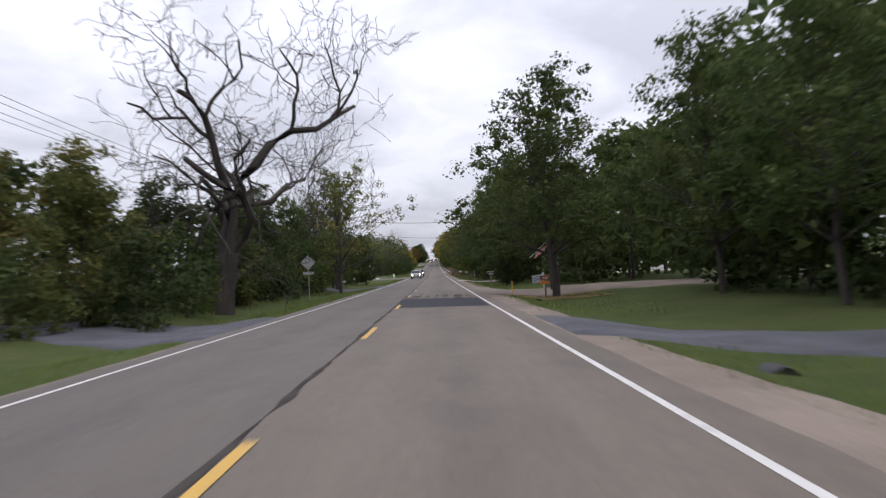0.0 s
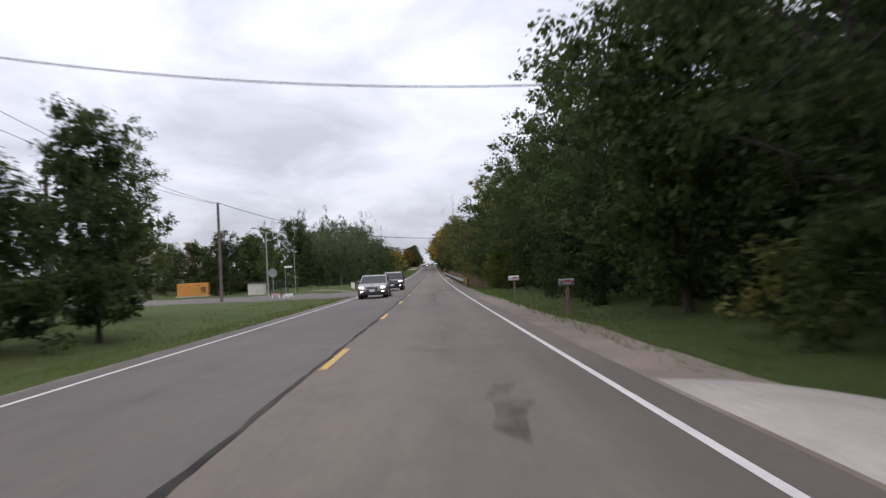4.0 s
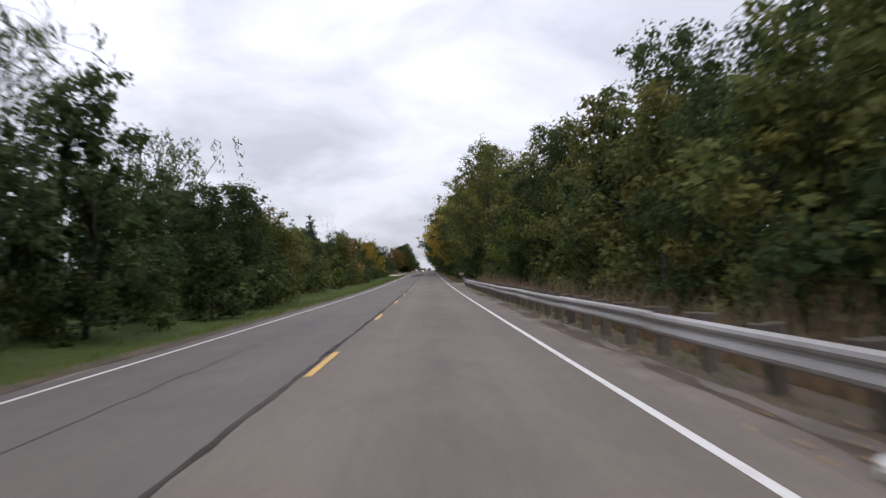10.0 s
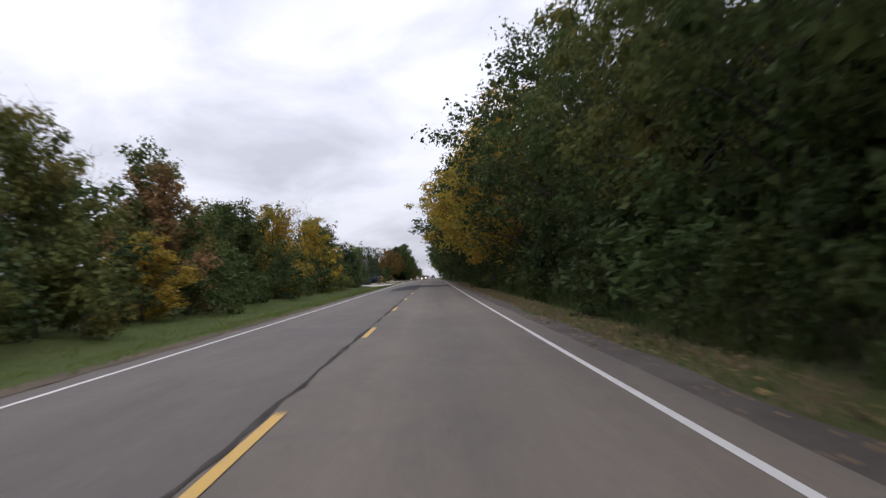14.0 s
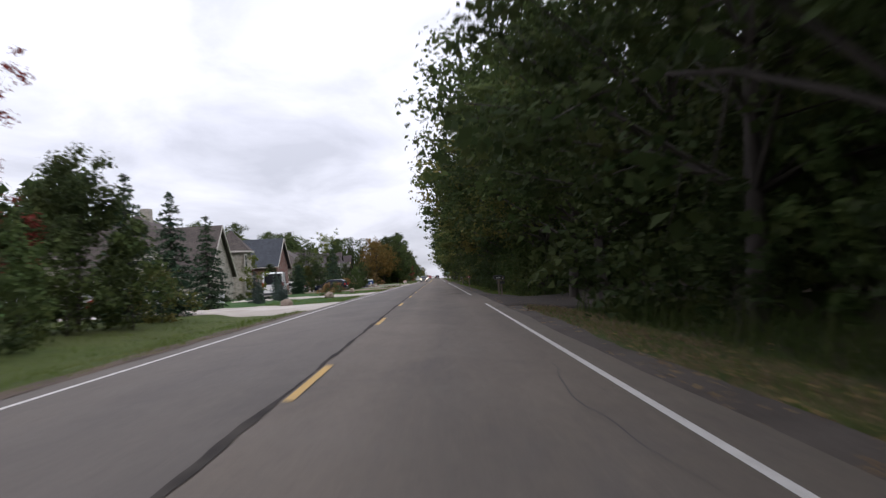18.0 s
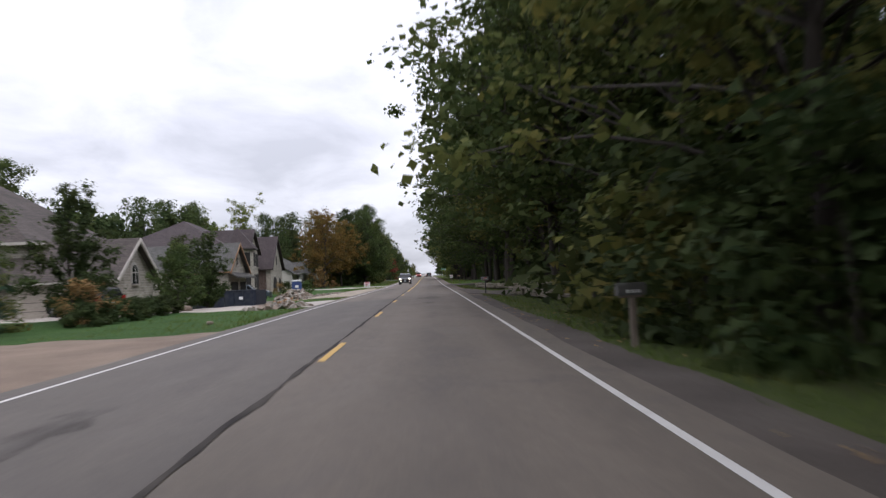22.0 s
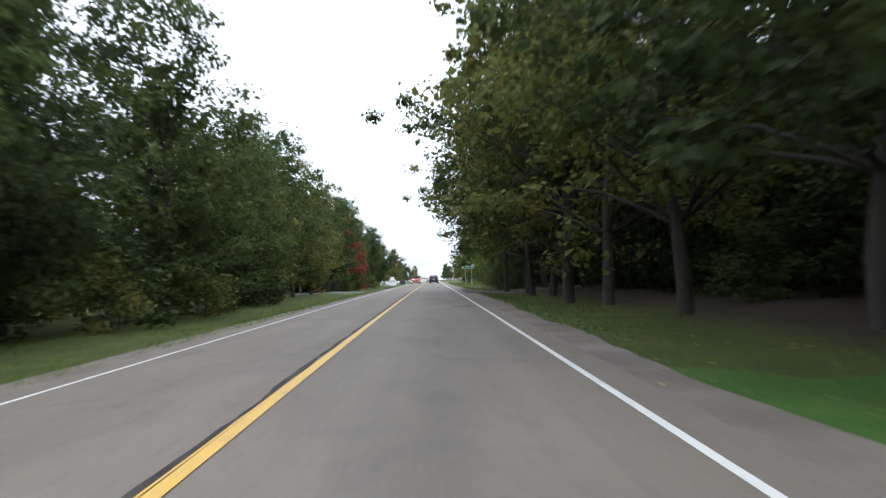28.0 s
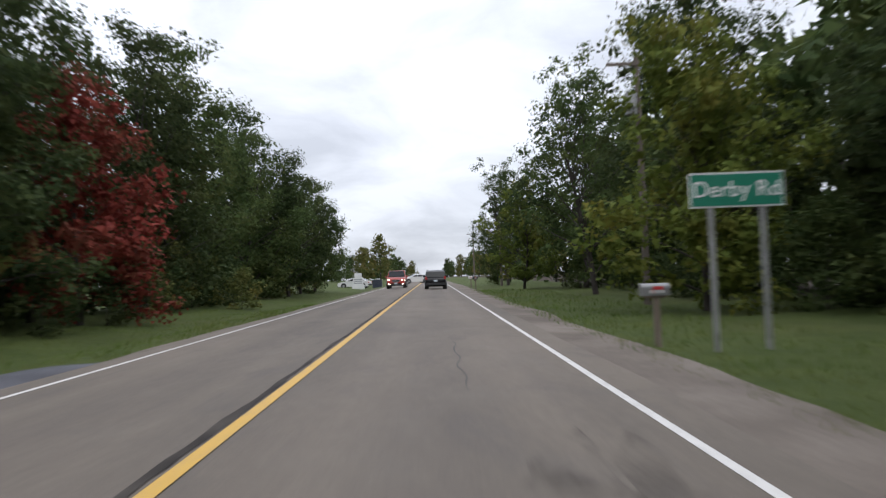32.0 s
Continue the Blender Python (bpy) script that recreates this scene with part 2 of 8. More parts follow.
M = {}
M["asphalt"] = make_asphalt("worn_asphalt", (0.150, 0.126, 0.103), (0.104, 0.089, 0.075), (0.168, 0.142, 0.116))
M["patch"] = surface("fresh_asphalt_patch", (0.022, 0.022, 0.027), (0.034, 0.034, 0.040), 0.6, 40.0, 0.85, 0.4, 0.006, 0.0, 0.2)
M["shoulder"] = surface("gravel_shoulder", (0.17, 0.142, 0.118), (0.105, 0.085, 0.068), 0.5, 14.0, 0.95, 0.6, 0.02)
M["pale_gravel"] = surface("pale_gravel_shoulder", (0.22, 0.175, 0.14), (0.15, 0.118, 0.092), 0.5, 14.0, 0.95, 0.6, 0.02)
M["rubble_dust"] = surface("pale_rubble_dust", (0.34, 0.29, 0.225), (0.21, 0.175, 0.135), 0.8, 10.0, 0.95, 0.7, 0.03)
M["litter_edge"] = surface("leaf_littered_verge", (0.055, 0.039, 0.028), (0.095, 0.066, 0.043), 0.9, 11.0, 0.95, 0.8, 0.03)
# darker shoulder tone with tree shade put into it; also two earth drives
M["dark_shoulder"] = surface("tree_shaded_dark_earth", (0.085, 0.070, 0.058), (0.055, 0.044, 0.036), 0.5, 12.0, 0.95, 0.6, 0.02)
M["soil"] = surface("damp_soil", (0.034, 0.026, 0.022), (0.060, 0.046, 0.036), 0.6, 9.0, 0.95, 0.8, 0.03)
M["blue_gravel"] = surface("blue_grey_gravel_drive", (0.085, 0.085, 0.098), (0.055, 0.055, 0.063), 0.7, 18.0, 0.95, 0.7, 0.02)
M["concrete"] = surface("pale_concrete", (0.40, 0.36, 0.315), (0.31, 0.275, 0.24), 0.4, 12.0, 0.85, 0.25, 0.004)
M["sandy"] = surface("sandy_dirt", (0.20, 0.148, 0.108), (0.145, 0.105, 0.078), 0.5, 14.0, 0.95, 0.6, 0.012)
M["crack"] = surface("faded_crack_sealer", (0.045, 0.041, 0.038), (0.085, 0.077, 0.068), 1.2, 12.0, 0.85, 0.3, 0.004)
M["tar"] = surface("crack_sealing_tar", (0.026, 0.023, 0.021), (0.066, 0.058, 0.051), 1.2, 12.0, 0.97, 0.3, 0.004, 0.0, 0.12)
M["bark"] = surface("tree_bark", (0.034, 0.028, 0.024), (0.060, 0.050, 0.043), 2.0, 14.0, 0.95, 0.9, 0.03, stretch=(1, 1, 0.25))
M["pale_bark"] = surface("grey_bark", (0.16, 0.145, 0.13), (0.10, 0.088, 0.075), 2.0, 14.0, 0.95, 0.9, 0.03, stretch=(1, 1, 0.25))
M["leaf_green"] = leaf("leaves_green", (0.033, 0.052, 0.017), (0.064, 0.086, 0.028), (0.086, 0.096, 0.030))
M["leaf_dark"] = leaf("leaves_dark_green", (0.023, 0.037, 0.014), (0.046, 0.062, 0.022), (0.060, 0.070, 0.023))
M["leaf_olive"] = leaf("leaves_olive", (0.060, 0.075, 0.022), (0.105, 0.110, 0.034), (0.16, 0.125, 0.035))
M["leaf_yellow"] = leaf("leaves_yellow", (0.22, 0.17, 0.03), (0.34, 0.23, 0.035), (0.12, 0.13, 0.03), 0.4)
M["leaf_lime"] = leaf("leaves_lime", (0.070, 0.100, 0.020), (0.115, 0.140, 0.028), (0.15, 0.13, 0.026), 0.35)
M["leaf_orange"] = leaf("leaves_orange", (0.100, 0.072, 0.022), (0.165, 0.098, 0.026), (0.055, 0.064, 0.020), 0.35)
M["leaf_rust"] = leaf("leaves_rusty_brown", (0.14, 0.085, 0.04), (0.20, 0.12, 0.05), (0.07, 0.08, 0.03), 0.35)
M["leaf_red"] = leaf("leaves_red", (0.115, 0.020, 0.018), (0.185, 0.036, 0.027), (0.085, 0.036, 0.020), 0.3)
M["leaf_willow"] = leaf("leaves_willow", (0.050, 0.066, 0.030), (0.085, 0.100, 0.045), (0.075, 0.085, 0.04))
M["needles"] = leaf("spruce_needles", (0.016, 0.034, 0.020), (0.032, 0.055, 0.030), (0.045, 0.060, 0.030), 0.1)
M["blue_needles"] = leaf("blue_spruce_needles", (0.040, 0.062, 0.055), (0.065, 0.090, 0.078), (0.05, 0.07, 0.05), 0.1)
M["grass_blade"] = leaf("grass_blades", (0.054, 0.084, 0.015), (0.090, 0.118, 0.026), (0.12, 0.115, 0.036), 0.3)
M["dry_blade"] = leaf("dry_weeds", (0.15, 0.105, 0.07), (0.24, 0.17, 0.11), (0.12, 0.10, 0.05), 0.3)
M["fallen"] = leaf("fallen_leaves", (0.20, 0.13, 0.06), (0.33, 0.22, 0.09), (0.14, 0.09, 0.05), 0.1)


def make_line_paint(name, color, worn):
    k = Nodes(name)
    chip = k.ramp(k.noise(6.0, 6.0, 0.7), 0.50, 0.66)
    long = k.ramp(k.noise(0.35, 3.0), 0.35, 0.7)
    c = k.mix(k.math("MULTIPLY", chip, k.math("ADD", k.math("MULTIPLY", long, 0.6), 0.25)), color, worn)
    return k.shade(c, 0.6, 0.0, None, 0.4)


M["white_line"] = make_line_paint("worn_white_road_paint", (0.58, 0.56, 0.53), (0.24, 0.22, 0.20))
M["yellow_line"] = make_line_paint("worn_yellow_road_paint", (0.52, 0.31, 0.055), (0.23, 0.19, 0.13))


def make_ground():
    """Grass, leaf litter and bare earth over the whole sheet, by where lawns, woods and verges lie."""
    k = Nodes("grassy_ground")
    sep = k.n.new("ShaderNodeSeparateXYZ")
    k.l.new(k.co, sep.inputs[0])
    broad, mid, fine = k.noise(0.12, 4.0), k.noise(0.8, 5.0, 0.6), k.noise(14.0, 5.0, 0.7)
    grass = k.mix(k.ramp(mid, 0.3, 0.7), (0.038, 0.056, 0.012), (0.064, 0.082, 0.020))
    grass = k.mix(k.math("MULTIPLY", k.ramp(broad, 0.5, 0.7), 0.5), grass, (0.07, 0.070, 0.024))
    litter = k.mix(k.ramp(fine, 0.35, 0.7), (0.026, 0.021, 0.015), (0.065, 0.048, 0.030))
    # woods floor: right side past the verge, ragged edge
    edge = k.math("ADD", sep.outputs["X"], k.math("MULTIPLY", k.math("SUBTRACT", mid, 0.5), 5.0))
    near = k.math("MULTIPLY", k.math("MULTIPLY", k.math("GREATER_THAN", sep.outputs["Y"], 318.0), k.math("LESS_THAN", sep.outputs["Y"], 526.0)), 2.0)
    woods = k.math("MULTIPLY", k.math("SUBTRACT", k.math("ADD", edge, near), 8.5), 0.7, True)
    woods = k.math("MULTIPLY", woods, k.math("MULTIPLY", k.math("SUBTRACT", 100.0, edge), 0.1, True))
    # lawns and grassy banks interrupt the woods
    for a, b, deep in ((-60.0, 132.0, 60.0), (526.0, 642.0, 15.0), (730.0, 1100.0, 17.0)):
        inside = k.math("MULTIPLY", k.math("GREATER_THAN", sep.outputs["Y"], a), k.math("LESS_THAN", sep.outputs["Y"], b))
        inside = k.math("MULTIPLY", inside, k.math("LESS_THAN", edge, deep))
        woods = k.math("MULTIPLY", woods, k.math("SUBTRACT", 1.0, inside))
    # fertilised and mown lawns before the houses on the left
    lawn = k.math("MULTIPLY", k.math("MULTIPLY", k.math("GREATER_THAN", sep.outputs["Y"], 455.0), k.math("LESS_THAN", sep.outputs["Y"], 640.0)), k.math("LESS_THAN", sep.outputs["X"], 0.0))
    grass = k.mix(k.math("MULTIPLY", lawn, 0.75), grass, k.mix(k.ramp(mid, 0.3, 0.7), (0.016, 0.060, 0.010), (0.028, 0.082, 0.014)))
    # right lawn: brighter green painted in for the open daylight that the trees block
    lit_lawn = k.math("MULTIPLY", k.math("MULTIPLY", k.math("GREATER_THAN", sep.outputs["Y"], 600.0), k.math("LESS_THAN", sep.outputs["Y"], 648.0)), k.math("GREATER_THAN", sep.outputs["X"], 0.0))
    grass = k.mix(k.math("MULTIPLY", lit_lawn, 0.85), grass, k.mix(k.ramp(mid, 0.3, 0.7), (0.034, 0.092, 0.014), (0.056, 0.125, 0.022)))
    c = k.mix(woods, grass, litter)
    c = k.mix(0.4, c, k.ramp(fine, 0.28, 0.75, (0.2, 0.2, 0.2, 1), (0.85, 0.85, 0.85, 1)), "OVERLAY")
    return k.shade(c, 0.95, 0.0, k.bump(fine, 0.8, 0.05), 0.2)


M["ground"] = make_ground()
M["old_wood"] = surface("weathered_post_wood", (0.13, 0.10, 0.08), (0.20, 0.165, 0.13), 1.5, 18.0, 0.9, 0.6, 0.01, stretch=(1, 1, 0.2))
# ---- mesh helpers ----
def mesh_of(name, verts, faces, material, smooth=False):
    me = bpy.data.meshes.new(name)
    me.from_pydata([tuple(map(float, v)) for v in verts], [], faces)
    me.materials.append(material)
    if smooth:
        me.polygons.foreach_set("use_smooth", [True] * len(me.polygons))
    me.update()
    return me


def quads_mesh(name, v, material, per=4):
    """A mesh of loose polygons: v is an array (n, per, 3)."""
    n = len(v)
    me = bpy.data.meshes.new(name)
    me.vertices.add(n * per)
    me.vertices.foreach_set("co", np.ascontiguousarray(v, dtype=np.float32).ravel())
    me.loops.add(n * per)
    me.loops.foreach_set("vertex_index", np.arange(n * per, dtype=np.int32))
    me.polygons.add(n)
    me.polygons.foreach_set("loop_start", np.arange(0, n * per, per, dtype=np.int32))
    me.materials.append(material)
    me.update(calc_edges=True)
    return me


def part(name, data, material, parent, label=""):
    """Links a bmesh (or a finished mesh) as one mesh object under a thing or a part."""
    if isinstance(data, bmesh.types.BMesh):
        me = bpy.data.meshes.new(name)
        data.to_mesh(me)
        data.free()
        me.materials.append(material)
    else:
        me = data
    ob = new(name, me)
    ob.parent = parent
    return tagged(ob, label)


def thing(name, label, category, m=None, group="", kind=""):
    """An empty at the base of a thing with parts."""
    ob = new(name)
    ob.empty_display_size = 0.2
    if m is not None:
        ob.matrix_world = m
    return tagged(ob, label, category, group, kind)


def solo(name, data, material, label, category, group="", kind=""):
    """A thing or a piece of the setting that is one mesh."""
    ob = part(name, data, material, None)
    return tagged(ob, label, category, group, kind)


def box(bm, x0, x1, y0, y1, z0, z1, bevel=0.0):
    r = bmesh.ops.create_cube(bm, size=1.0, matrix=Matrix.Translation(((x0 + x1) / 2, (y0 + y1) / 2, (z0 + z1) / 2)) @ Matrix.Diagonal((abs(x1 - x0), abs(y1 - y0), abs(z1 - z0), 1)))
    if bevel:
        edges = list({e for v in r["verts"] for e in v.link_edges})
        bmesh.ops.bevel(bm, geom=edges, offset=bevel, segments=2, affect="EDGES", profile=0.6)
    return bm


def boxed(x0, x1, y0, y1, z0, z1, bevel=0.0):
    return box(bmesh.new(), x0, x1, y0, y1, z0, z1, bevel)


def tube(bm, a, b, r0, r1=None, sides=8, caps=True):
    a, b = Vector(a), Vector(b)
    r1 = r0 if r1 is None else r1
    turn = (b - a).to_track_quat("Z", "Y").to_matrix().to_4x4()
    bmesh.ops.create_cone(bm, cap_ends=caps, segments=sides, radius1=r0, radius2=r1, depth=(b - a).length, matrix=Matrix.Translation((a + b) / 2) @ turn)
    return bm


def prism(bm, outline, axis, lo, hi):
    """A closed outline of 2D points, drawn out along axis x, y or z from lo to hi."""
    def at(p, w):
        u, v = p
        return {"x": (w, u, v), "y": (u, w, v), "z": (u, v, w)}[axis]
    a = [bm.verts.new(at(p, lo)) for p in outline]
    b = [bm.verts.new(at(p, hi)) for p in outline]
    n = len(outline)
    bm.faces.new(a)
    bm.faces.new(b[::-1])
    for i in range(n):
        bm.faces.new((a[i], b[i], b[(i + 1) % n], a[(i + 1) % n]))
    bmesh.ops.recalc_face_normals(bm, faces=bm.faces)
    return bm


def branch_tubes(paths, sides=5):
    """Verts and faces of tapered tubes along paths of (point, radius)."""
    V, F = [], []
    for path in paths:
        base = len(V)
        k = len(path)
        for i, (p, r) in enumerate(path):
            d = (Vector(path[min(i + 1, k - 1)][0]) - Vector(path[max(i - 1, 0)][0])).normalized()
            x = d.orthogonal().normalized()
            y = d.cross(x)
            for j in range(sides):
                t = 2 * math.pi * j / sides
                V.append(tuple(Vector(p) + (x * math.cos(t) + y * math.sin(t)) * r))
        for i in range(k - 1):
            for j in range(sides):
                a, b = base + i * sides + j, base + i * sides + (j + 1) % sides
                F.append((a, b, b + sides, a + sides))
        F.append(tuple(base + (k - 1) * sides + j for j in range(sides)))
    return V, F
# ---- ground and road ----
def smooth(a, b, v):
    u = np.clip((np.asarray(v, dtype=float) - a) / (b - a), 0, 1)
    return u * u * (3 - 2 * u)


def hump(y, a, b, soft):
    return smooth(a - soft, a, y) * (1 - smooth(b, b + soft, y))


# lines of the two rubble walls beside the muddy driveway: x, y
WALL_A = ((8.6, 8.0, 7.7, 7.5, 7.2), (533.0, 539.0, 545.0, 549.0, 552.5))
WALL_B = ((10.6, 9.0, 7.8, 7.2, 6.9), (566.8, 568.5, 573.0, 579.0, 583.5))


def ground_z(x, y):
    """Height of the ground sheet: verges fall to shallow ditches, a bank rises behind the rubble walls, an embankment falls behind the guardrail."""
    x, y = np.asarray(x, dtype=float), np.asarray(y, dtype=float)
    a = np.abs(x)
    z = road_z(y) - 0.155 - 0.03 * smooth(4.6, 5.6, a)
    z = z - 0.12 * (1 - smooth(3.3, 4.0, a))
    lawn = np.where(x < 0, hump(y, 455, 660, 8) + hump(y, 140, 165, 8), hump(y, 598, 640, 6) + hump(y, 735, 790, 6))
    z = z - 0.22 * smooth(5.0, 7.2, a) * (1 - smooth(8.0, 11.0, a)) * (1 - np.clip(lawn, 0, 1))
    wx = np.where(y < 560, np.interp(y, WALL_A[1], WALL_A[0]), np.interp(y, WALL_B[1], WALL_B[0])) + 0.15
    bank = np.where(x > 0, hump(y, 534, 551.5, 4) + hump(y, 569.5, 588, 4), 0)
    z = z + bank * (0.42 * smooth(0, 0.35, x - wx) + 1.5 * smooth(0.3, 11, x - wx))
    z = z - 0.55 * np.where(x < 0, hump(y, 560, 604, 12), 0) * smooth(7.0, 12.0, a)
    emb = np.where(x > 0, hump(y, 166, 296, 6), 0)
    z = z - emb * 1.3 * smooth(5.6, 9.0, a)
    z = z + 0.6 * smooth(12, 40, a) * np.sin(x * 0.05 + 1.3) * np.sin(y * 0.021)
    z = z + 0.05 * smooth(5, 8, a) * np.sin(x * 1.7 + y * 0.6) * np.sin(y * 0.9 - x * 0.5)
    return z


def grid_mesh(name, xs, ys, zf, material, smooth_shade=True):
    X, Y = np.meshgrid(xs, ys)
    Z = zf(X, Y)
    nx, ny = len(xs), len(ys)
    v = np.stack([X, Y, Z], -1).reshape(-1, 3)
    f = [(j * nx + i, j * nx + i + 1, (j + 1) * nx + i + 1, (j + 1) * nx + i) for j in range(ny - 1) for i in range(nx - 1)]
    return mesh_of(name, v, f, material, smooth_shade)


near_x = [4.0, 4.3, 4.6, 5.0, 5.5, 6.0, 6.6, 7.2, 7.8, 8.4, 8.9, 9.4, 10, 10.6, 11.2, 12, 13, 14, 16, 19, 23, 28, 35, 45, 60, 85, 130, 220, 400, 800, 1600, 2600]
xs = [-v for v in near_x[::-1]] + [0.0] + near_x
ys = list(np.arange(-60, 536, 2.0)) + list(np.arange(536, 592, 0.8)) + list(np.arange(592, 900, 2.0)) + [900, 920, 945, 980, 1030, 1100, 1200, 1350, 1600, 2000, 2700, 4000]
ys = [-2000, -800, -300, -150, -90] + ys
ground = solo("ground", grid_mesh("ground", xs, ys, ground_z, M["ground"]), None, "mown grass verges and leaf-littered woodland floor beside the road", "ground", kind="structure")


def crown_z(x, y):
    return road_z(y) - 0.0256 * np.minimum(np.abs(x), 5.2)


def strip(name, x0f, x1f, y0, y1, lift, step, material, parent, label="", cols=1, drape=False):
    """A strip laid on the road between two edges (functions of y), a little above it."""
    yy = np.linspace(y0, y1, max(2, int((y1 - y0) / step) + 1))
    V, F = [], []
    for y in yy:
        for c in range(cols + 1):
            x = x0f(y) + (x1f(y) - x0f(y)) * c / cols
            z = float(crown_z(x, y)) + lift
            if drape:
                k = float(smooth(4.1, 4.6, abs(x)))
                z = z * (1 - k) + (float(ground_z(x, y)) + 0.02) * k
            V.append((x, y, z))
    w = cols + 1
    for j in range(len(yy) - 1):
        for c in range(cols):
            F.append((j * w + c, j * w + c + 1, (j + 1) * w + c + 1, (j + 1) * w + c))
    return part(name, mesh_of(name, V, F, material, True), None, parent, label)


def wob(y, seed, size, scale):
    return size * (noise.noise((seed * 7.3, y * scale, 0.5)) + 0.5 * noise.noise((seed * 3.1, y * scale * 3.1, 2.5)))


road_x = [-4.15, -3.9, -3.0, -2.0, -1.0, 0.0, 1.0, 2.0, 3.0, 3.9, 4.15]
road_y = np.concatenate([np.arange(-90, 900, 3.0), np.arange(900, 2100, 30.0)])
RX, RY = np.meshgrid(road_x, road_y)
RX = RX + np.where(np.abs(RX) > 4.0, 1, 0) * np.sign(RX) * np.array([[wob(y, 1 if x > 0 else 2, 0.10, 0.35) for x in road_x] for y in road_y])
rv = np.stack([RX, RY, crown_z(RX, RY)], -1).reshape(-1, 3)
n_r = len(road_x)
road = solo("road", mesh_of("road", rv, [(j * n_r + i, j * n_r + i + 1, (j + 1) * n_r + i + 1, (j + 1) * n_r + i) for j in range(len(road_y) - 1) for i in range(n_r - 1)], M["asphalt"], True),
            None, "worn two-lane asphalt road with painted lines and tar seams", "road", kind="structure")

# gravel shoulders with ragged outer edges
def right_edge(y):
    wide = 4.95 + 0.35 * float(hump(y, 700, 820, 20)) + 0.45 * float(hump(y, 48, 110, 12)) + 0.2 * float(hump(y, -40, 130, 20)) - 0.15 * float(hump(y, 330, 440, 20))
    return wide + wob(y, 5, 0.28, 0.22)


# along the wood, shoulder_right_2 carries the shade of the trees in its colour
for name, a, b, mat, text in (("shoulder_right_1", -80, 135, "pale_gravel", "pale gravel shoulder with a ragged grass edge"), ("shoulder_right_4", 135, 318, "shoulder", "brown gravel shoulder under the guardrail"), ("shoulder_right_2", 318, 548, "dark_shoulder", "dark shoulder littered with leaves, tree shade put into its colour"), ("shoulder_right_3", 548, 1000, "shoulder", "brown gravel shoulder with a ragged grass edge")):
    tagged(strip(name, lambda y: 3.95, right_edge, a, b, -0.006, 1.0, M[mat], None, cols=6, drape=True), text, "road shoulder", kind="structure")
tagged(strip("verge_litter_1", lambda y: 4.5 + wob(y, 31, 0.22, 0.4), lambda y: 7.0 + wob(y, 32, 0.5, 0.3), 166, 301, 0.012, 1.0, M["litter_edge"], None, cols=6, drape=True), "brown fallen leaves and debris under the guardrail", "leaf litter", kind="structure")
tagged(strip("verge_litter_2", lambda y: -4.85 + wob(y, 33, 0.25, 0.4), lambda y: -4.2 + wob(y, 34, 0.12, 0.5), 178, 446, 0.004, 1.0, M["litter_edge"], None, cols=4, drape=True), "brown dead grass along the shoulder edge", "verge", kind="structure")
sh_l = strip("shoulder_left", lambda y: -4.35 + wob(y, 9, 0.16, 0.3) - 0.75 * float(hump(y, 636, 720, 12)), lambda y: -3.95, -80, 1000, -0.006, 1.0, M["shoulder"], None, cols=4, drape=True)
tagged(sh_l, "narrow gravel shoulder with a ragged grass edge", "road shoulder", kind="structure")

# painted lines: worn white edges, yellow dashes, later a solid yellow pair
def edge_line(x, a, b):
    strip("edge_line", lambda y: x - 0.048 + wob(y, 11, 0.008, 0.9), lambda y: x + 0.048 + wob(y, 12, 0.008, 1.1), a, b, 0.004, 3.0, M["white_line"], road, "worn white edge line")


edge_line(-3.62, -80, 146.5)
edge_line(-3.62, 177, 900)
for a, b in ((-80, 442), (456, 900)):
    edge_line(3.62, a, b)
DASH = [(-6, -21.0), (0, 52.5), (2, 77.5), (11, 188.4), (13, 213.2), (21, 312.0), (34, 466.0), (36, 489.9), (38, 513.7), (41, 550.0)]
for k in range(-6, 42):
    y0 = float(np.interp(k, [d[0] for d in DASH], [d[1] for d in DASH]))
    if 382 < y0 < 412:
        continue
    strip("centre_dash", lambda y: 0.02, lambda y: 0.13, y0, y0 + 3.1, 0.009, 0.8, M["yellow_line"], road, "worn yellow centre dash")
strip("centre_line", lambda y: 0.04 - 0.11 * float(smooth(610, 665, y)), lambda y: 0.17 - 0.11 * float(smooth(610, 665, y)), 561.5, 900, 0.009, 3.0, M["yellow_line"], road, "solid yellow centre line")
strip("centre_line", lambda y: -0.07 + wob(y, 4, 0.012, 0.5), lambda y: -0.042, 575, 660, 0.009, 3.0, M["yellow_line"], road, "faded second yellow line")
# the tar-sealed joint that wanders along the middle, and long cracks beside it
strip("centre_seam", lambda y: -0.09 - 0.10 * float(smooth(610, 665, y)) + wob(y, 21, 0.05, 0.55) + wob(y, 24, 0.02, 2.8), lambda y: -0.012 - 0.10 * float(smooth(610, 665, y)) + wob(y, 22, 0.05, 0.8) + wob(y, 23, 0.022, 3.5), -80, 900, 0.006, 0.3, M["tar"], road, "dark tar-sealed centre joint")


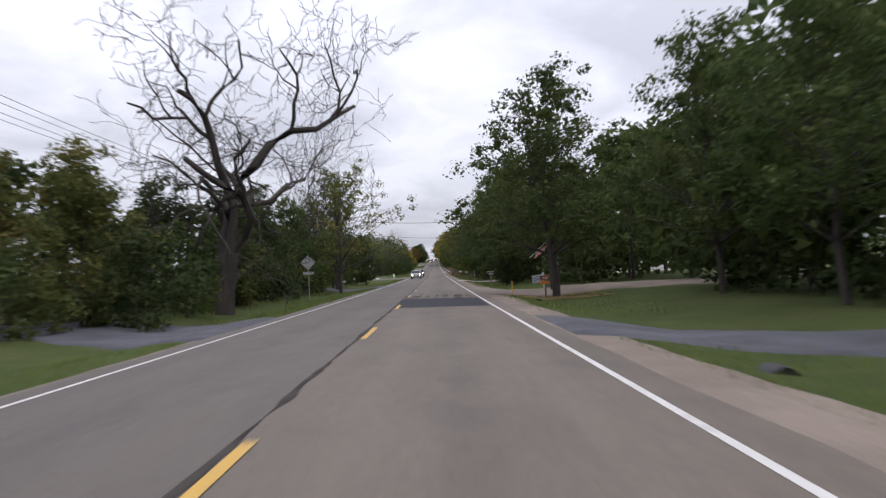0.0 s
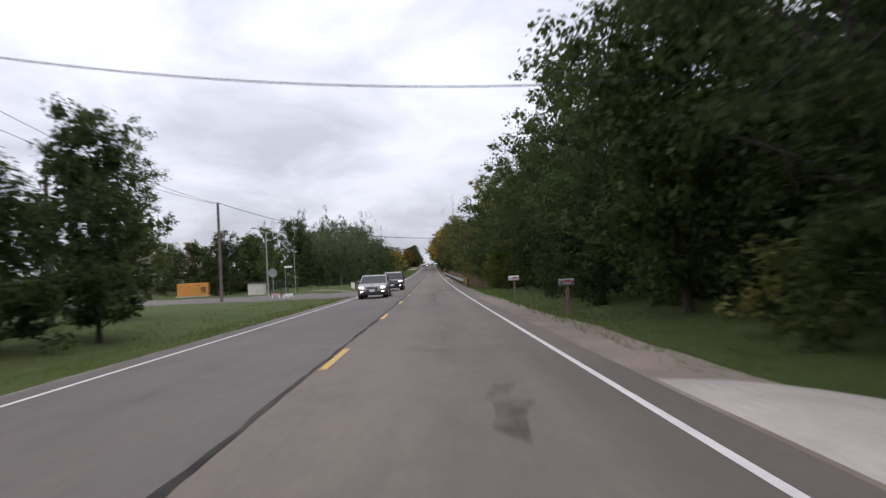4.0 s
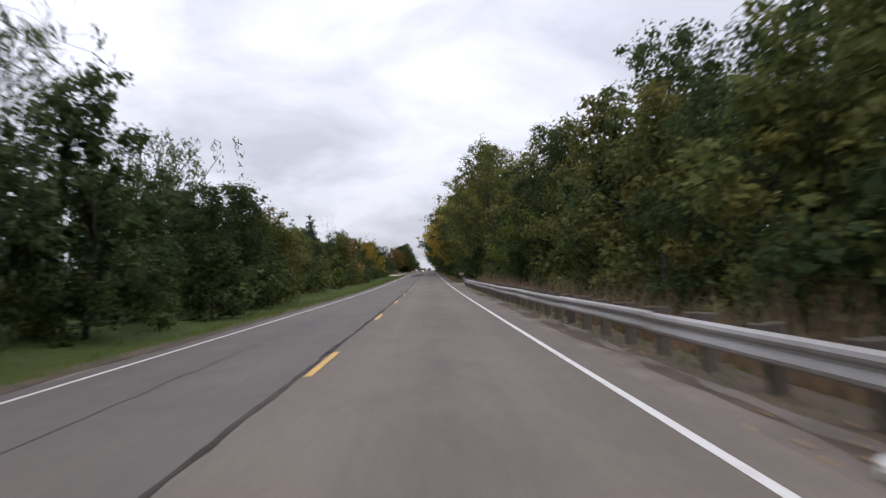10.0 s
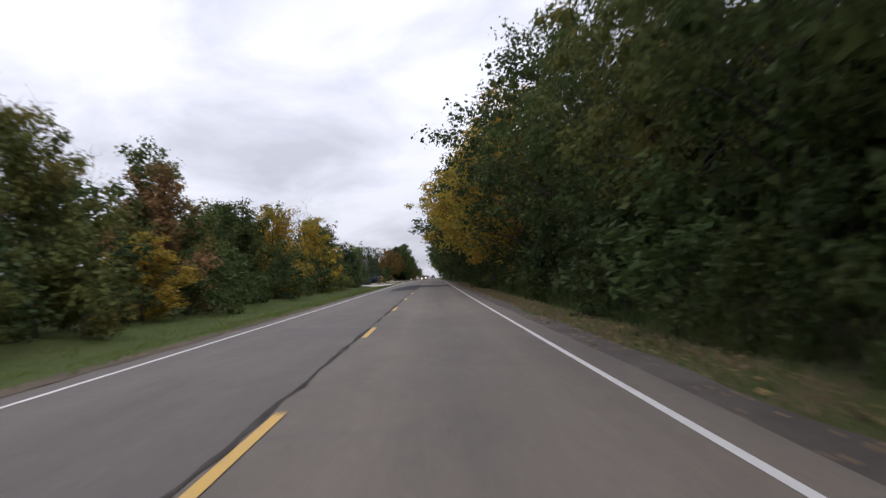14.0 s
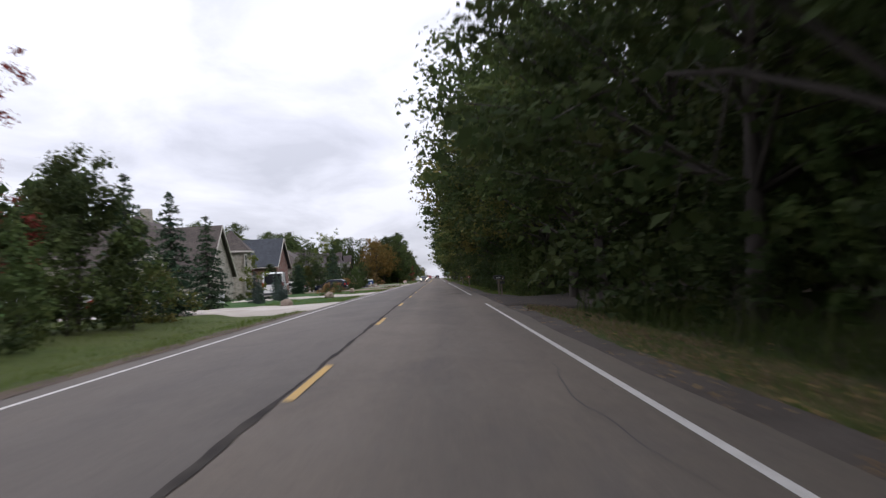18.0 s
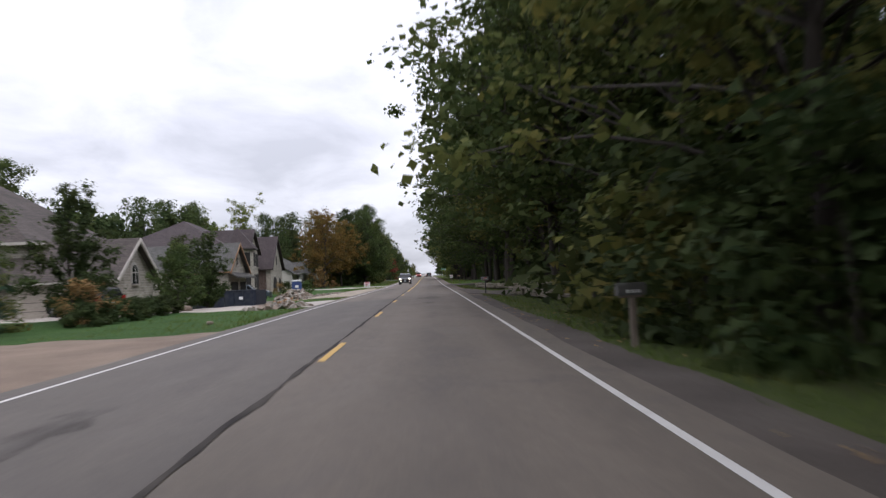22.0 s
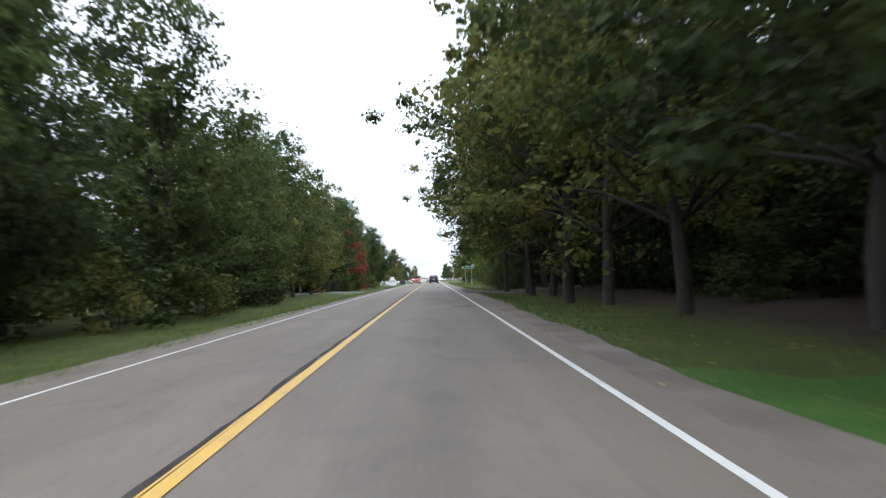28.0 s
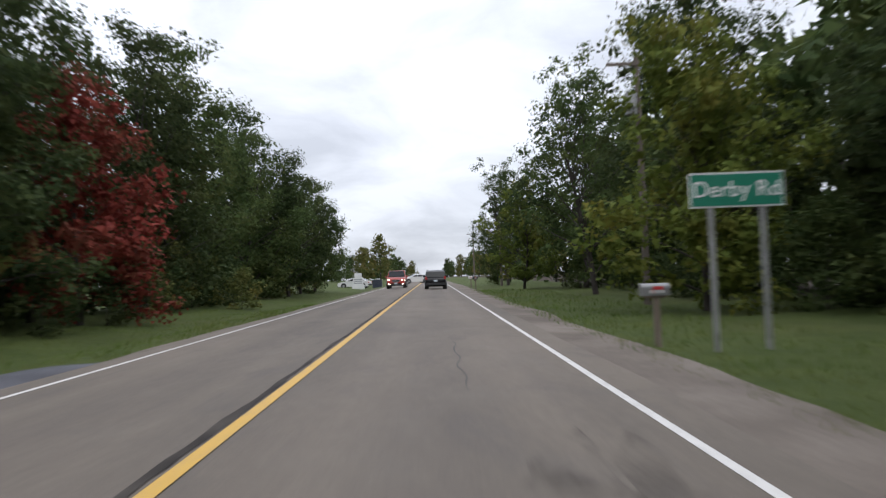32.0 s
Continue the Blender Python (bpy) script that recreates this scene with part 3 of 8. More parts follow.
def crack(points, width, seed):
    """A sealed crack along a few points, with wavering width."""
    V, F = [], []
    dense = []
    for (xa, ya), (xb, yb) in zip(points, points[1:]):
        n = max(2, int(math.hypot(xb - xa, yb - ya) / 0.35))
        dense += [(xa + (xb - xa) * i / n, ya + (yb - ya) * i / n) for i in range(n)]
    dense.append(points[-1])
    for i, (x, y) in enumerate(dense):
        xa, ya = dense[max(i - 1, 0)]
        xb, yb = dense[min(i + 1, len(dense) - 1)]
        d = Vector((xb - xa, yb - ya)).normalized()
        w = width * (0.6 + 0.8 * abs(noise.noise((x * 1.3 + seed, y * 1.1, seed)))) * (0.3 + min(1, i * 0.4, (len(dense) - 1 - i) * 0.4))
        jx, jy = 0.10 * noise.noise((x * 0.9, y * 0.9, seed)), 0.05 * noise.noise((y, x, seed))
        for s in (-1, 1):
            px, py = x + jx - d.y * s * w, y + jy + d.x * s * w
            V.append((px, py, float(crown_z(px, py)) + 0.005 + 0.0004 * (seed % 4)))
    F = [(2 * i, 2 * i + 1, 2 * i + 3, 2 * i + 2) for i in range(len(dense) - 1)]
    part("sealed_crack", mesh_of("sealed_crack", V, F, M["crack"]), None, road, "dark sealed crack in the asphalt")


rc = random.Random(5)
for k in range(36):
    y = -10 + k * 23.5 + rc.uniform(-5, 5)
    side = rc.choice((-1, 1, 1))
    x = side * rc.uniform(0.5, 3.3)
    if rc.random() < 0.55:
        crack([(x, y), (x + rc.uniform(-0.3, 0.3), y + rc.uniform(1.5, 3)), (x + rc.uniform(-0.5, 0.5), y + rc.uniform(4, 7))], rc.uniform(0.006, 0.013), k)
    else:
        crack([(x - rc.uniform(0.4, 1.4), y), (x, y + rc.uniform(-0.3, 0.3)), (x + rc.uniform(0.4, 1.2), y + rc.uniform(-0.6, 0.6))], rc.uniform(0.006, 0.015), k)
crack([(-0.35, 160), (-0.5, 172), (-0.3, 186), (-0.45, 202), (-0.3, 226)], 0.014, 91)
crack([(-1.9, 196), (-2.0, 214), (-1.85, 232), (-2.05, 262)], 0.011, 92)
crack([(-0.9, 138), (-0.2, 140.5), (0.1, 146)], 0.03, 93)
# the junction's cracked surface
crack([(-0.55, 141), (-0.30, 146), (-0.35, 152), (-0.15, 158)], 0.02, 94)
crack([(-3.4, 150.5), (-2.5, 151.6), (-1.7, 151.0), (-1.2, 152.3)], 0.02, 95)
crack([(-2.1, 153.5), (-1.5, 154.6), (-0.9, 154.1)], 0.025, 96)
crack([(-3.6, 147.2), (-2.8, 148.1), (-2.3, 147.6)], 0.018, 97)
crack([(0.6, 150), (1.5, 150.8), (2.4, 150.3)], 0.012, 98)
crack([(1.5, 90.5), (2.2, 91.0), (2.6, 90.6)], 0.02, 99)


def patch(name, outline, material, lift, label, jag=0.06):
    """A repair of other asphalt with slightly ragged edges, on the road's surface."""
    pts = []
    for (xa, ya), (xb, yb) in zip(outline, outline[1:] + outline[:1]):
        n = max(1, int(math.hypot(xb - xa, yb - ya) / 0.5))
        pts += [(xa + (xb - xa) * i / n + jag * noise.noise((xa + i, ya, 1.0)), ya + (yb - ya) * i / n + 2 * jag * noise.noise((xb, yb + i, 4.0))) for i in range(n)]
    bm = bmesh.new()
    vs = [bm.verts.new((x, y, 0)) for x, y in pts]
    bm.faces.new(vs)
    bmesh.ops.triangulate(bm, faces=bm.faces)
    cuts = [min(p[1] for p in pts) + 2.0 * i for i in range(1, 1 + int((max(p[1] for p in pts) - min(p[1] for p in pts)) / 2.0))]
    for c in cuts:
        bmesh.ops.bisect_plane(bm, geom=bm.verts[:] + bm.edges[:] + bm.faces[:], plane_co=(0, c, 0), plane_no=(0, 1, 0))
    bmesh.ops.bisect_plane(bm, geom=bm.verts[:] + bm.edges[:] + bm.faces[:], plane_co=(0, 0, 0), plane_no=(1, 0, 0))
    for v in bm.verts:
        v.co.z = float(crown_z(v.co.x, v.co.y)) + lift
    bmesh.ops.recalc_face_normals(bm, faces=bm.faces)
    if bm.faces and sum(f.normal.z for f in bm.faces) < 0:
        bmesh.ops.reverse_faces(bm, faces=bm.faces)
    return part(name, bm, material, road, label)


patch("asphalt_patch", [(0.0, 28.8), (3.5, 28.8), (3.5, 37.4), (-0.15, 37.8)], M["patch"], 0.0065, "square patch of fresh black asphalt")
patch("asphalt_patch", [(-2.25, 386), (0.2, 386), (0.2, 398.8), (2.3, 398.6), (2.35, 401.8), (3.5, 401.7), (3.5, 408), (0.15, 408.2), (0.05, 414.4), (-1.4, 414.2), (-2.2, 397)], M["patch"], 0.0065, "angular patch of fresh black asphalt")
rs = random.Random(8)
def make_stain(name, colour, amount, low=0.42):
    """Oily stain that breaks up into blotches, the road showing between them."""
    k = Nodes(name)
    blot, fine = k.noise(0.9, 5.0, 0.6, (1.6, 0.7, 1.0)), k.noise(14.0, 4.0, 0.7)
    f = k.math("MULTIPLY", k.math("MULTIPLY", k.ramp(blot, low, low + 0.2), k.ramp(fine, 0.2, 0.6)), amount)
    d, t, m = k.n.new("ShaderNodeBsdfDiffuse"), k.n.new("ShaderNodeBsdfTransparent"), k.n.new("ShaderNodeMixShader")
    d.inputs["Color"].default_value = (*colour, 1.0)
    k.put(m.inputs[0], f)
    k.l.new(t.outputs[0], m.inputs[1])
    k.l.new(d.outputs[0], m.inputs[2])
    k.l.new(m.outputs[0], k.out.inputs[0])
    return k.mat


M["smear"] = make_stain("tracked_asphalt_smear", (0.04, 0.038, 0.04), 0.75)
M["stain"] = make_stain("oily_road_stain", (0.05, 0.047, 0.046), 0.42)
for k, (x, w, ln) in enumerate([(0.5, 0.16, 8), (0.95, 0.12, 5), (1.5, 0.09, 7), (1.9, 0.14, 9), (2.6, 0.22, 8), (3.05, 0.14, 6), (0.15, 0.1, 7)]):
    patch("tyre_smear", [(x - w, 37.6), (x + w, 37.6), (x + w * 0.8 + 0.15, 37.6 + ln * 0.6), (x + 0.12, 37.6 + ln), (x - w * 0.7, 37.6 + ln * 0.5)], M["smear"], 0.0055 + 0.0002 * k, "tracked black asphalt smear", 0.1)
for k, (x, y, w, ln) in enumerate([(2.75, 459, .5, 2.6), (2.1, 465, .4, 2), (3.0, 668.2, .45, 2.6), (2.5, 730, .6, 5), (2.9, 727, .5, 8), (1.75, 543, .6, 4), (-2.2, 505, .8, 6), (2.3, 722, .6, 6), (-2.4, 575, .7, 9), (2.7, 714, .7, 5), (3.0, 582, .6, 6), (-1.0, 584, .5, 5), (2.6, 590, .7, 7), (1.6, 536, .3, 1.4), (2.3, 152, .25, 5), (2.0, 92, .25, 2.2), (2.3, 98, .2, 3), (2.2, 672, .7, 4)]):
    patch("dark_stain", [(x - w, y), (x + w * 0.3, y - ln * 0.2), (x + w, y + ln * 0.3), (x + w * 0.6, y + ln), (x - w * 0.2, y + ln * 0.8), (x - w * 1.1, y + ln * 0.5)], M["stain"], 0.0045 + 0.0001 * k, "dark oily stain on the asphalt", 0.25)


# brown track of wheels that turned into the junction
M["track"] = make_stain("brown_wheel_track", (0.055, 0.046, 0.041), 0.17, 0.24)
for off, wide in ((0.0, 0.12), (-0.2, 0.04)):
    strip("wheel_track", lambda y: 1.68 + off - wide + 1.7 * float(smooth(139, 160, y)) ** 1.5, lambda y: 1.68 + off + wide + 1.7 * float(smooth(139, 160, y)) ** 1.5, 128, 158, 0.0072, 0.7, M["track"], road, "brown wheel track on the asphalt")


# ---- drives and side roads: thin sheets that follow the ground ----
def sheet(name, corners, material, label, category="driveway", lift=0.05, n=26):
    """A paved sheet between four corners (road end first), draped over the ground, its edges sunk into it."""
    (ax, ay), (bx, by), (cx, cy), (dx, dy) = corners
    V, F = [], []
    cols = 9
    for i in range(n + 1):
        u = (i / n) ** 2
        for j in range(cols + 1):
            w = min(1.0, max(0.0, (j - 1) / (cols - 2)))
            x = (ax + (dx - ax) * u) * (1 - w) + (bx + (cx - bx) * u) * w
            y = (ay + (dy - ay) * u) * (1 - w) + (by + (cy - by) * u) * w + wob(x, ay * 0.01 + w, 0.12, 0.8)
            flare = (1 - u) ** 8 * 1.8
            y += flare * (1 if w > 0.5 else -1) * abs(w - 0.5) * 2
            y += (0.25 if j == cols else -0.25 if j == 0 else 0) * (1 if by > ay else -1)
            k = float(smooth(4.1, 4.8, abs(x)))
            z = (float(crown_z(x, y)) - 0.012) * (1 - k) + (float(ground_z(x, y)) + lift) * k
            V.append((x, y, z - (0.16 if j in (0, cols) else 0.0)))
    c1 = cols + 1
    F = [(i * c1 + j, i * c1 + j + 1, (i + 1) * c1 + j + 1, (i + 1) * c1 + j) for i in range(n) for j in range(cols)]
    me = mesh_of(name, V, F, material, True)
    return solo(name, me, None, label, category, kind="structure")


sheet("driveway_1", [(-3.95, 20.8), (-3.95, 27.0), (-40, 50), (-40, 40)], M["blue_gravel"], "blue-grey gravel driveway across the grass verge")
sheet("driveway_2", [(3.95, 17.5), (3.95, 21), (24, -2), (24, -6)], M["blue_gravel"], "blue-grey gravel driveway across the grass verge")
sheet("driveway_3", [(-3.95, 79.5), (-3.95, 87), (-42, 98), (-42, 92)], M["blue_gravel"], "blue-grey gravel driveway between small trees")
sheet("driveway_4", [(3.95, 43), (3.95, 55), (40, 50), (40, 44)], M["pale_gravel"], "pale gravel driveway under the trees")
sheet("driveway_5", [(3.95, 96), (3.95, 99), (30, 96), (30, 93.5)], M["concrete"], "pale concrete path crossing the verge")
sheet("side_road_1", [(-3.95, 150), (-3.95, 168), (-60, 176), (-60, 160)], M["asphalt"], "worn asphalt side road joining from a junction", "side road", 0.05)
sheet("driveway_6", [(3.95, 298.5), (3.95, 313), (45, 311), (45, 302)], M["asphalt"], "worn asphalt driveway with dark stains", "driveway", 0.05)
sheet("driveway_7", [(3.95, 441), (3.95, 455), (40, 452), (40, 444)], M["soil"], "bare earth track covered in fallen leaves", "track")
sheet("driveway_8", [(-3.95, 448.3), (-3.95, 456.8), (-22, 461), (-22, 455)], M["concrete"], "pale concrete driveway beside a mown lawn")
sheet("driveway_9", [(-3.95, 477.0), (-3.95, 482.6), (-17, 487.5), (-17, 480.5)], M["concrete"], "pale concrete driveway beside a mown lawn")
sheet("driveway_10", [(-3.95, 513.6), (-3.95, 522.6), (-24, 526), (-24, 517)], M["sandy"], "sandy brown dirt driveway beside a mown lawn")
sheet("driveway_11", [(-3.95, 543.6), (-3.95, 550.6), (-24, 549), (-24, 543)], M["concrete"], "dusty concrete driveway of a building site")
sheet("driveway_12", [(3.9, 552), (3.9, 567), (30, 566), (30, 546)], M["dark_shoulder"], "muddy driveway between low stone walls")
sheet("driveway_13", [(-3.95, 614.5), (-3.95, 617.8), (-24, 619.2), (-24, 615.6)], M["concrete"], "pale concrete driveway curving over a lawn")
sheet("driveway_14", [(3.95, 596.5), (3.95, 606), (30, 603), (30, 598)], M["dark_shoulder"], "leaf-covered earth driveway")
sheet("driveway_15", [(3.95, 696.5), (3.95, 706), (34, 704), (34, 695)], M["soil"], "dark damp driveway under tall trees")
sheet("driveway_16", [(-3.95, 734.6), (-3.95, 741), (-30, 738), (-30, 734.8)], M["blue_gravel"], "grey asphalt driveway across the lawn")
sheet("driveway_17", [(-3.95, 487.6), (-3.95, 489.0), (-11.5, 484.8), (-11.5, 484.0)], M["concrete"], "narrow pale concrete strip across a mown lawn")
sheet("gravel_verge_1", [(-3.95, 176), (-3.95, 180.5), (-13, 187), (-13, 184)], M["shoulder"], "bare gravel corner of the junction", "gravel")
sheet("building_site_ground", [(-4.1, 562), (-4.1, 606), (-5.9, 605), (-9.5, 563)], M["rubble_dust"], "rubble-strewn bare ground of a building site", "bare ground", 0.035)
sheet("building_yard", [(-9.0, 556), (-9.0, 582), (-22, 588), (-22, 560)], M["shoulder"], "dusty yard of a building site", "bare ground", 0.03)
# ---- trees ----
def leaf_cards(rng, centres, size, per, spread, flat=0.75, droop=0.0, aspect=0.9, kite=False):
    """Folded leaf blades, scattered round clump centres: array (n, 3, 3), or (n, 4, 3) for pointed oval ones."""
    c = np.repeat(np.asarray(centres, dtype=float), per, axis=0)
    n = len(c)
    sp = np.repeat(np.asarray(spread, dtype=float).reshape(-1, 1), per, axis=0) if np.ndim(spread) else spread
    d = rng.normal(size=(n, 3))
    d /= np.linalg.norm(d, axis=1, keepdims=True)
    c = c + d * (rng.random((n, 1)) ** 0.45) * sp * np.array([1, 1, flat])
    # blades face outwards and to the light, so that each clump has a bright top and a dark underside
    face = d * 0.8 + np.array([0, 0, 0.45 * (droop < 1)]) + rng.normal(size=(n, 3)) * 0.45
    face /= np.linalg.norm(face, axis=1, keepdims=True) + 1e-9
    axis = rng.normal(size=(n, 3)) + np.array([0, 0, -droop])
    axis -= face * np.sum(axis * face, axis=1, keepdims=True)
    axis /= np.linalg.norm(axis, axis=1, keepdims=True) + 1e-9
    side = np.cross(axis, face)
    s = size * (0.6 + 0.65 * rng.random((n, 1)))
    if kite:
        wide = aspect * (0.75 + 0.4 * rng.random((n, 1))) * s * 0.5
        mid = c + axis * s * (0.12 * rng.random((n, 1)) - 0.02) + face * s * 0.06
        return np.stack([c - axis * s * 0.55 - face * s * 0.04, mid - side * wide, c + axis * s * 0.6 - face * s * 0.12, mid + side * wide], 1)
    tip = c + axis * s * 0.55 - face * s * 0.10
    l = c - axis * s * 0.45 + side * s * aspect * 0.5
    r = c - axis * s * (0.15 + 0.3 * rng.random((n, 1))) - side * s * aspect * 0.55 + face * s * 0.08
    return np.stack([l, r, tip], 1)


def limb(rng, start, d, length, r0, steps, bend=0.25, lift=0.0):
    p, d = Vector(start), Vector(d).normalized()
    out = [(tuple(p), r0)]
    for i in range(steps):
        d = (d + Vector(rng.normal(size=3)) * bend + Vector((0, 0, lift))).normalized()
        p = p + d * (length / steps)
        out.append((tuple(p), r0 * (1 - 0.85 * (i + 1) / steps)))
    return out, d


def broadleaf(seed, h, R, base, limbs, per, size, lobes=0.25, trunk_r=None, clump=1.0, top=0.6, inner=0.5, spires=0.0, sub=2, core=(0, 0.5), bias=0.0, kite=False):
    """Trunk-and-limb mesh and leaf mesh of a broad-leaved tree."""
    rng = np.random.default_rng(seed)
    tr = trunk_r or h * 0.0145
    paths, cl, cr = [], [], []
    trunk, _ = limb(rng, (0, 0, -0.3), (0, 0, 1), h * 0.8, tr, 8, 0.05, 0.12)
    paths.append(trunk)
    ph = rng.random(6) * 6.28

    def reach(u, th):
        prof = max(0.0, math.sin(math.pi * min(1, u ** top * 0.92 + 0.08))) ** 0.65
        return R / (1 + 0.8 * lobes) * prof * (1 + lobes * (math.sin(2 * th + ph[0]) * 0.5 + math.sin(3 * th + ph[1] + 5 * u) * 0.5 + math.sin(5 * th + 9 * u + ph[2]) * 0.35))
    for i in range(limbs):
        u = (i + rng.random()) / limbs
        z = base + (h - base) * u
        th = i * 2.4 + rng.normal() * 0.4
        zs = base * 0.75 + (h * 0.74 - base * 0.75) * u * 0.9
        k = min(7, max(1, int(zs / (h * 0.8) * 8)))
        st = Vector(trunk[k][0])
        rr = max(0.4, reach(u, th)) * (1 + bias * max(0.0, -math.cos(th)) ** 1.5)
        end = Vector((math.cos(th) * rr, math.sin(th) * rr, z + spires * rng.random()))
        st.z = min(st.z, end.z - 0.1)
        L = (end - st).length
        br, dd = limb(rng, st, end - st + Vector((0, 0, 0.15 * L)), L, tr * (0.42 - 0.25 * u), 5, 0.10, -0.03)
        paths.append(br)
        tips = [br[-1][0], br[-2][0]] + ([br[-3][0]] if rng.random() < inner else [])
        tips += [tuple(Vector(br[-1][0]) * 0.5 + Vector(br[-2][0]) * 0.5 + Vector(rng.normal(size=3)) * 0.12 * R) for _ in range(3 - sub)]
        for b in (2, 4, 3)[:sub]:
            s2, d2 = limb(rng, br[b][0], Vector(dd) + Vector(rng.normal(size=3)) * 0.9, L * 0.34, br[b][1] * 0.6, 2, 0.2, 0.05)
            paths.append(s2)
            tips.append(s2[-1][0])
        for t in tips:
            far_out = math.hypot(t[0], t[1]) / R / (1 + bias * max(0.0, -t[0] / max(0.1, math.hypot(t[0], t[1]))) ** 1.5)
            if far_out > 0.95:
                t = (t[0] * 0.95 / far_out, t[1] * 0.95 / far_out, max(t[2], base))
            cl.append(t)
            cr.append(clump * R * (0.115 + 0.11 * rng.random()))
    for k in range(max(3, limbs // 6)):
        cl.append((rng.normal() * R * 0.15, rng.normal() * R * 0.15, h - rng.random() * h * 0.1))
        cr.append(clump * R * 0.16)
    leaves = leaf_cards(rng, cl, size, per, np.array(cr), kite=kite)
    # denser heart of every clump
    leaves = np.concatenate([leaves, leaf_cards(rng, cl, min(size * 1.55, 0.34) if core[0] else size, max(3, per // 5), np.array(cr) * 0.6, kite=kite)])
    if core[0]:
        # shaded inner foliage along the limbs
        inside = [paths[1 + int(rng.integers(len(paths) - 1))] for _ in range(core[0])]
        cc = [Vector(b[min(len(b) - 2, 1 + int(rng.integers(3)))][0]) * (0.84 + 0.10 * rng.random()) for b in inside]
        leaves = np.concatenate([leaves, leaf_cards(rng, [(v.x, v.y, max(base, v.z)) for v in cc], core[1], 2, 0.10 * R, kite=kite)])
    V, F = branch_tubes(paths[:1], 8)
    V2, F2 = branch_tubes(paths[1:], 3)
    F = F + [tuple(i + len(V) for i in f) for f in F2]
    return V + V2, F, leaves


def conifer(seed, h, R, tiers, per, size, taper=0.85):
    rng = np.random.default_rng(seed)
    paths, cl, cr = [[((0, 0, -0.2), h * 0.016), ((0, 0, h * 0.6), h * 0.008), ((0, 0, h), 0.01)]], [], []
    for i in range(tiers):
        u = (i + 0.3) / tiers
        z = h * (0.04 + 0.95 * u)
        r = R * (1 - u) ** taper * min(1.0, 0.55 + 3.0 * u) + 0.08
        nb = max(4, int(9 * (1 - u) + 4))
        for j in range(nb):
            th = j * 6.283 / nb + i * 1.1 + rng.normal() * 0.15
            rr = r * (0.7 + 0.45 * rng.random())
            z = h * (0.04 + 0.95 * u) + rng.uniform(-0.6, 0.6) * h / tiers
            tip = (math.cos(th) * rr, math.sin(th) * rr, z - 0.22 * rr + 0.1 * rng.normal())
            mid = (math.cos(th) * rr * 0.5, math.sin(th) * rr * 0.5, z - 0.16 * rr)
            paths.append([((0, 0, z), 0.02 + 0.01 * r), (mid, 0.014), (tip, 0.004)])
            for f in np.linspace(0.25, 1.0, max(2, int(rr / 0.35) + 1)):
                cl.append((math.cos(th) * rr * f, math.sin(th) * rr * f, z - 0.2 * rr * f))
                cr.append(0.16 + 0.12 * r * 0.4)
    V, F = branch_tubes(paths, 4)
    return V, F, leaf_cards(rng, cl, size, per, np.array(cr), 0.45, 0.6, 0.3)


def willow(seed, h, R, strands, per, size):
    rng = np.random.default_rng(seed)
    paths, cl = [], []
    trunk, _ = limb(rng, (0, 0, -0.3), (0, 0, 1), h * 0.55, 0.3, 6, 0.08, 0.1)
    paths.append(trunk)
    for i in range(26):
        th, u = i * 2.4, rng.random()
        end = Vector((math.cos(th) * R * (0.3 + 0.65 * rng.random()), math.sin(th) * R * (0.3 + 0.65 * rng.random()), h * (0.62 + 0.36 * rng.random())))
        br, _ = limb(rng, trunk[2 + i % 4][0], end - Vector(trunk[2 + i % 4][0]) + Vector((0, 0, 1.5)), (end - Vector(trunk[2 + i % 4][0])).length, 0.11, 5, 0.08, -0.05)
        paths.append(br)
        for k in range(strands):
            p = Vector(br[2 + k % 4][0]) + Vector(rng.normal(size=3)) * 0.7
            drop = h * (0.25 + 0.4 * rng.random())
            for f in np.linspace(0, 1, 7):
                cl.append((p.x + 0.5 * f * math.cos(th), p.y + 0.5 * f * math.sin(th), max(0.5, p.z - drop * f * f)))
    V, F = branch_tubes(paths, 5)
    return V, F, leaf_cards(rng, cl, size, per, 0.42, 1.2, 2.2, 0.28)


def bare(seed, h, spread, levels, r0, up=0.25, first=5, kids=3, start=0.3, crook=0.26, twig=0.008):
    """A leafless tree: limbs that fork again and again down to fine twigs."""
    rng = np.random.default_rng(seed)
    paths = []
    trunk, d0 = limb(rng, (0, 0, -0.3), (0, 0, 1), h * (start + 0.25), r0, 6, 0.06, 0.1)
    paths.append(trunk)

    def grow(p, d, length, r, lv):
        br, dd = limb(rng, p, d, length, r, 6, crook, 0.08 if lv > 1 else 0.0)
        br = [(q, max(w, r * (1 - 0.10 * i), twig)) for i, (q, w) in enumerate(br)]
        paths.append(br)
        if lv == 0:
            return
        n = kids if lv > 1 else kids + 1
        for k in range(n):
            at = br[min(5, 2 + (k * 3) // max(1, n - 1) + (1 if rng.random() < .5 else 0))]
            nd = Vector(dd) + Vector(rng.normal(size=3)) * spread + Vector((0, 0, up * rng.random()))
            grow(at[0], nd, length * (0.55 + 0.25 * rng.random()), at[1] * 0.64, lv - 1)
    for i in range(first):
        th = i * 2.4 + rng.normal() * 0.3
        at = trunk[2 + i % 5]
        grow(at[0], Vector((math.cos(th), math.sin(th), 0.75 + 0.7 * rng.random())), h * (0.34 + 0.1 * rng.random()), r0 * 0.55, levels)
    return branch_tubes(paths[:1], 8) + branch_tubes(paths[1:], 4)


TREES = {}


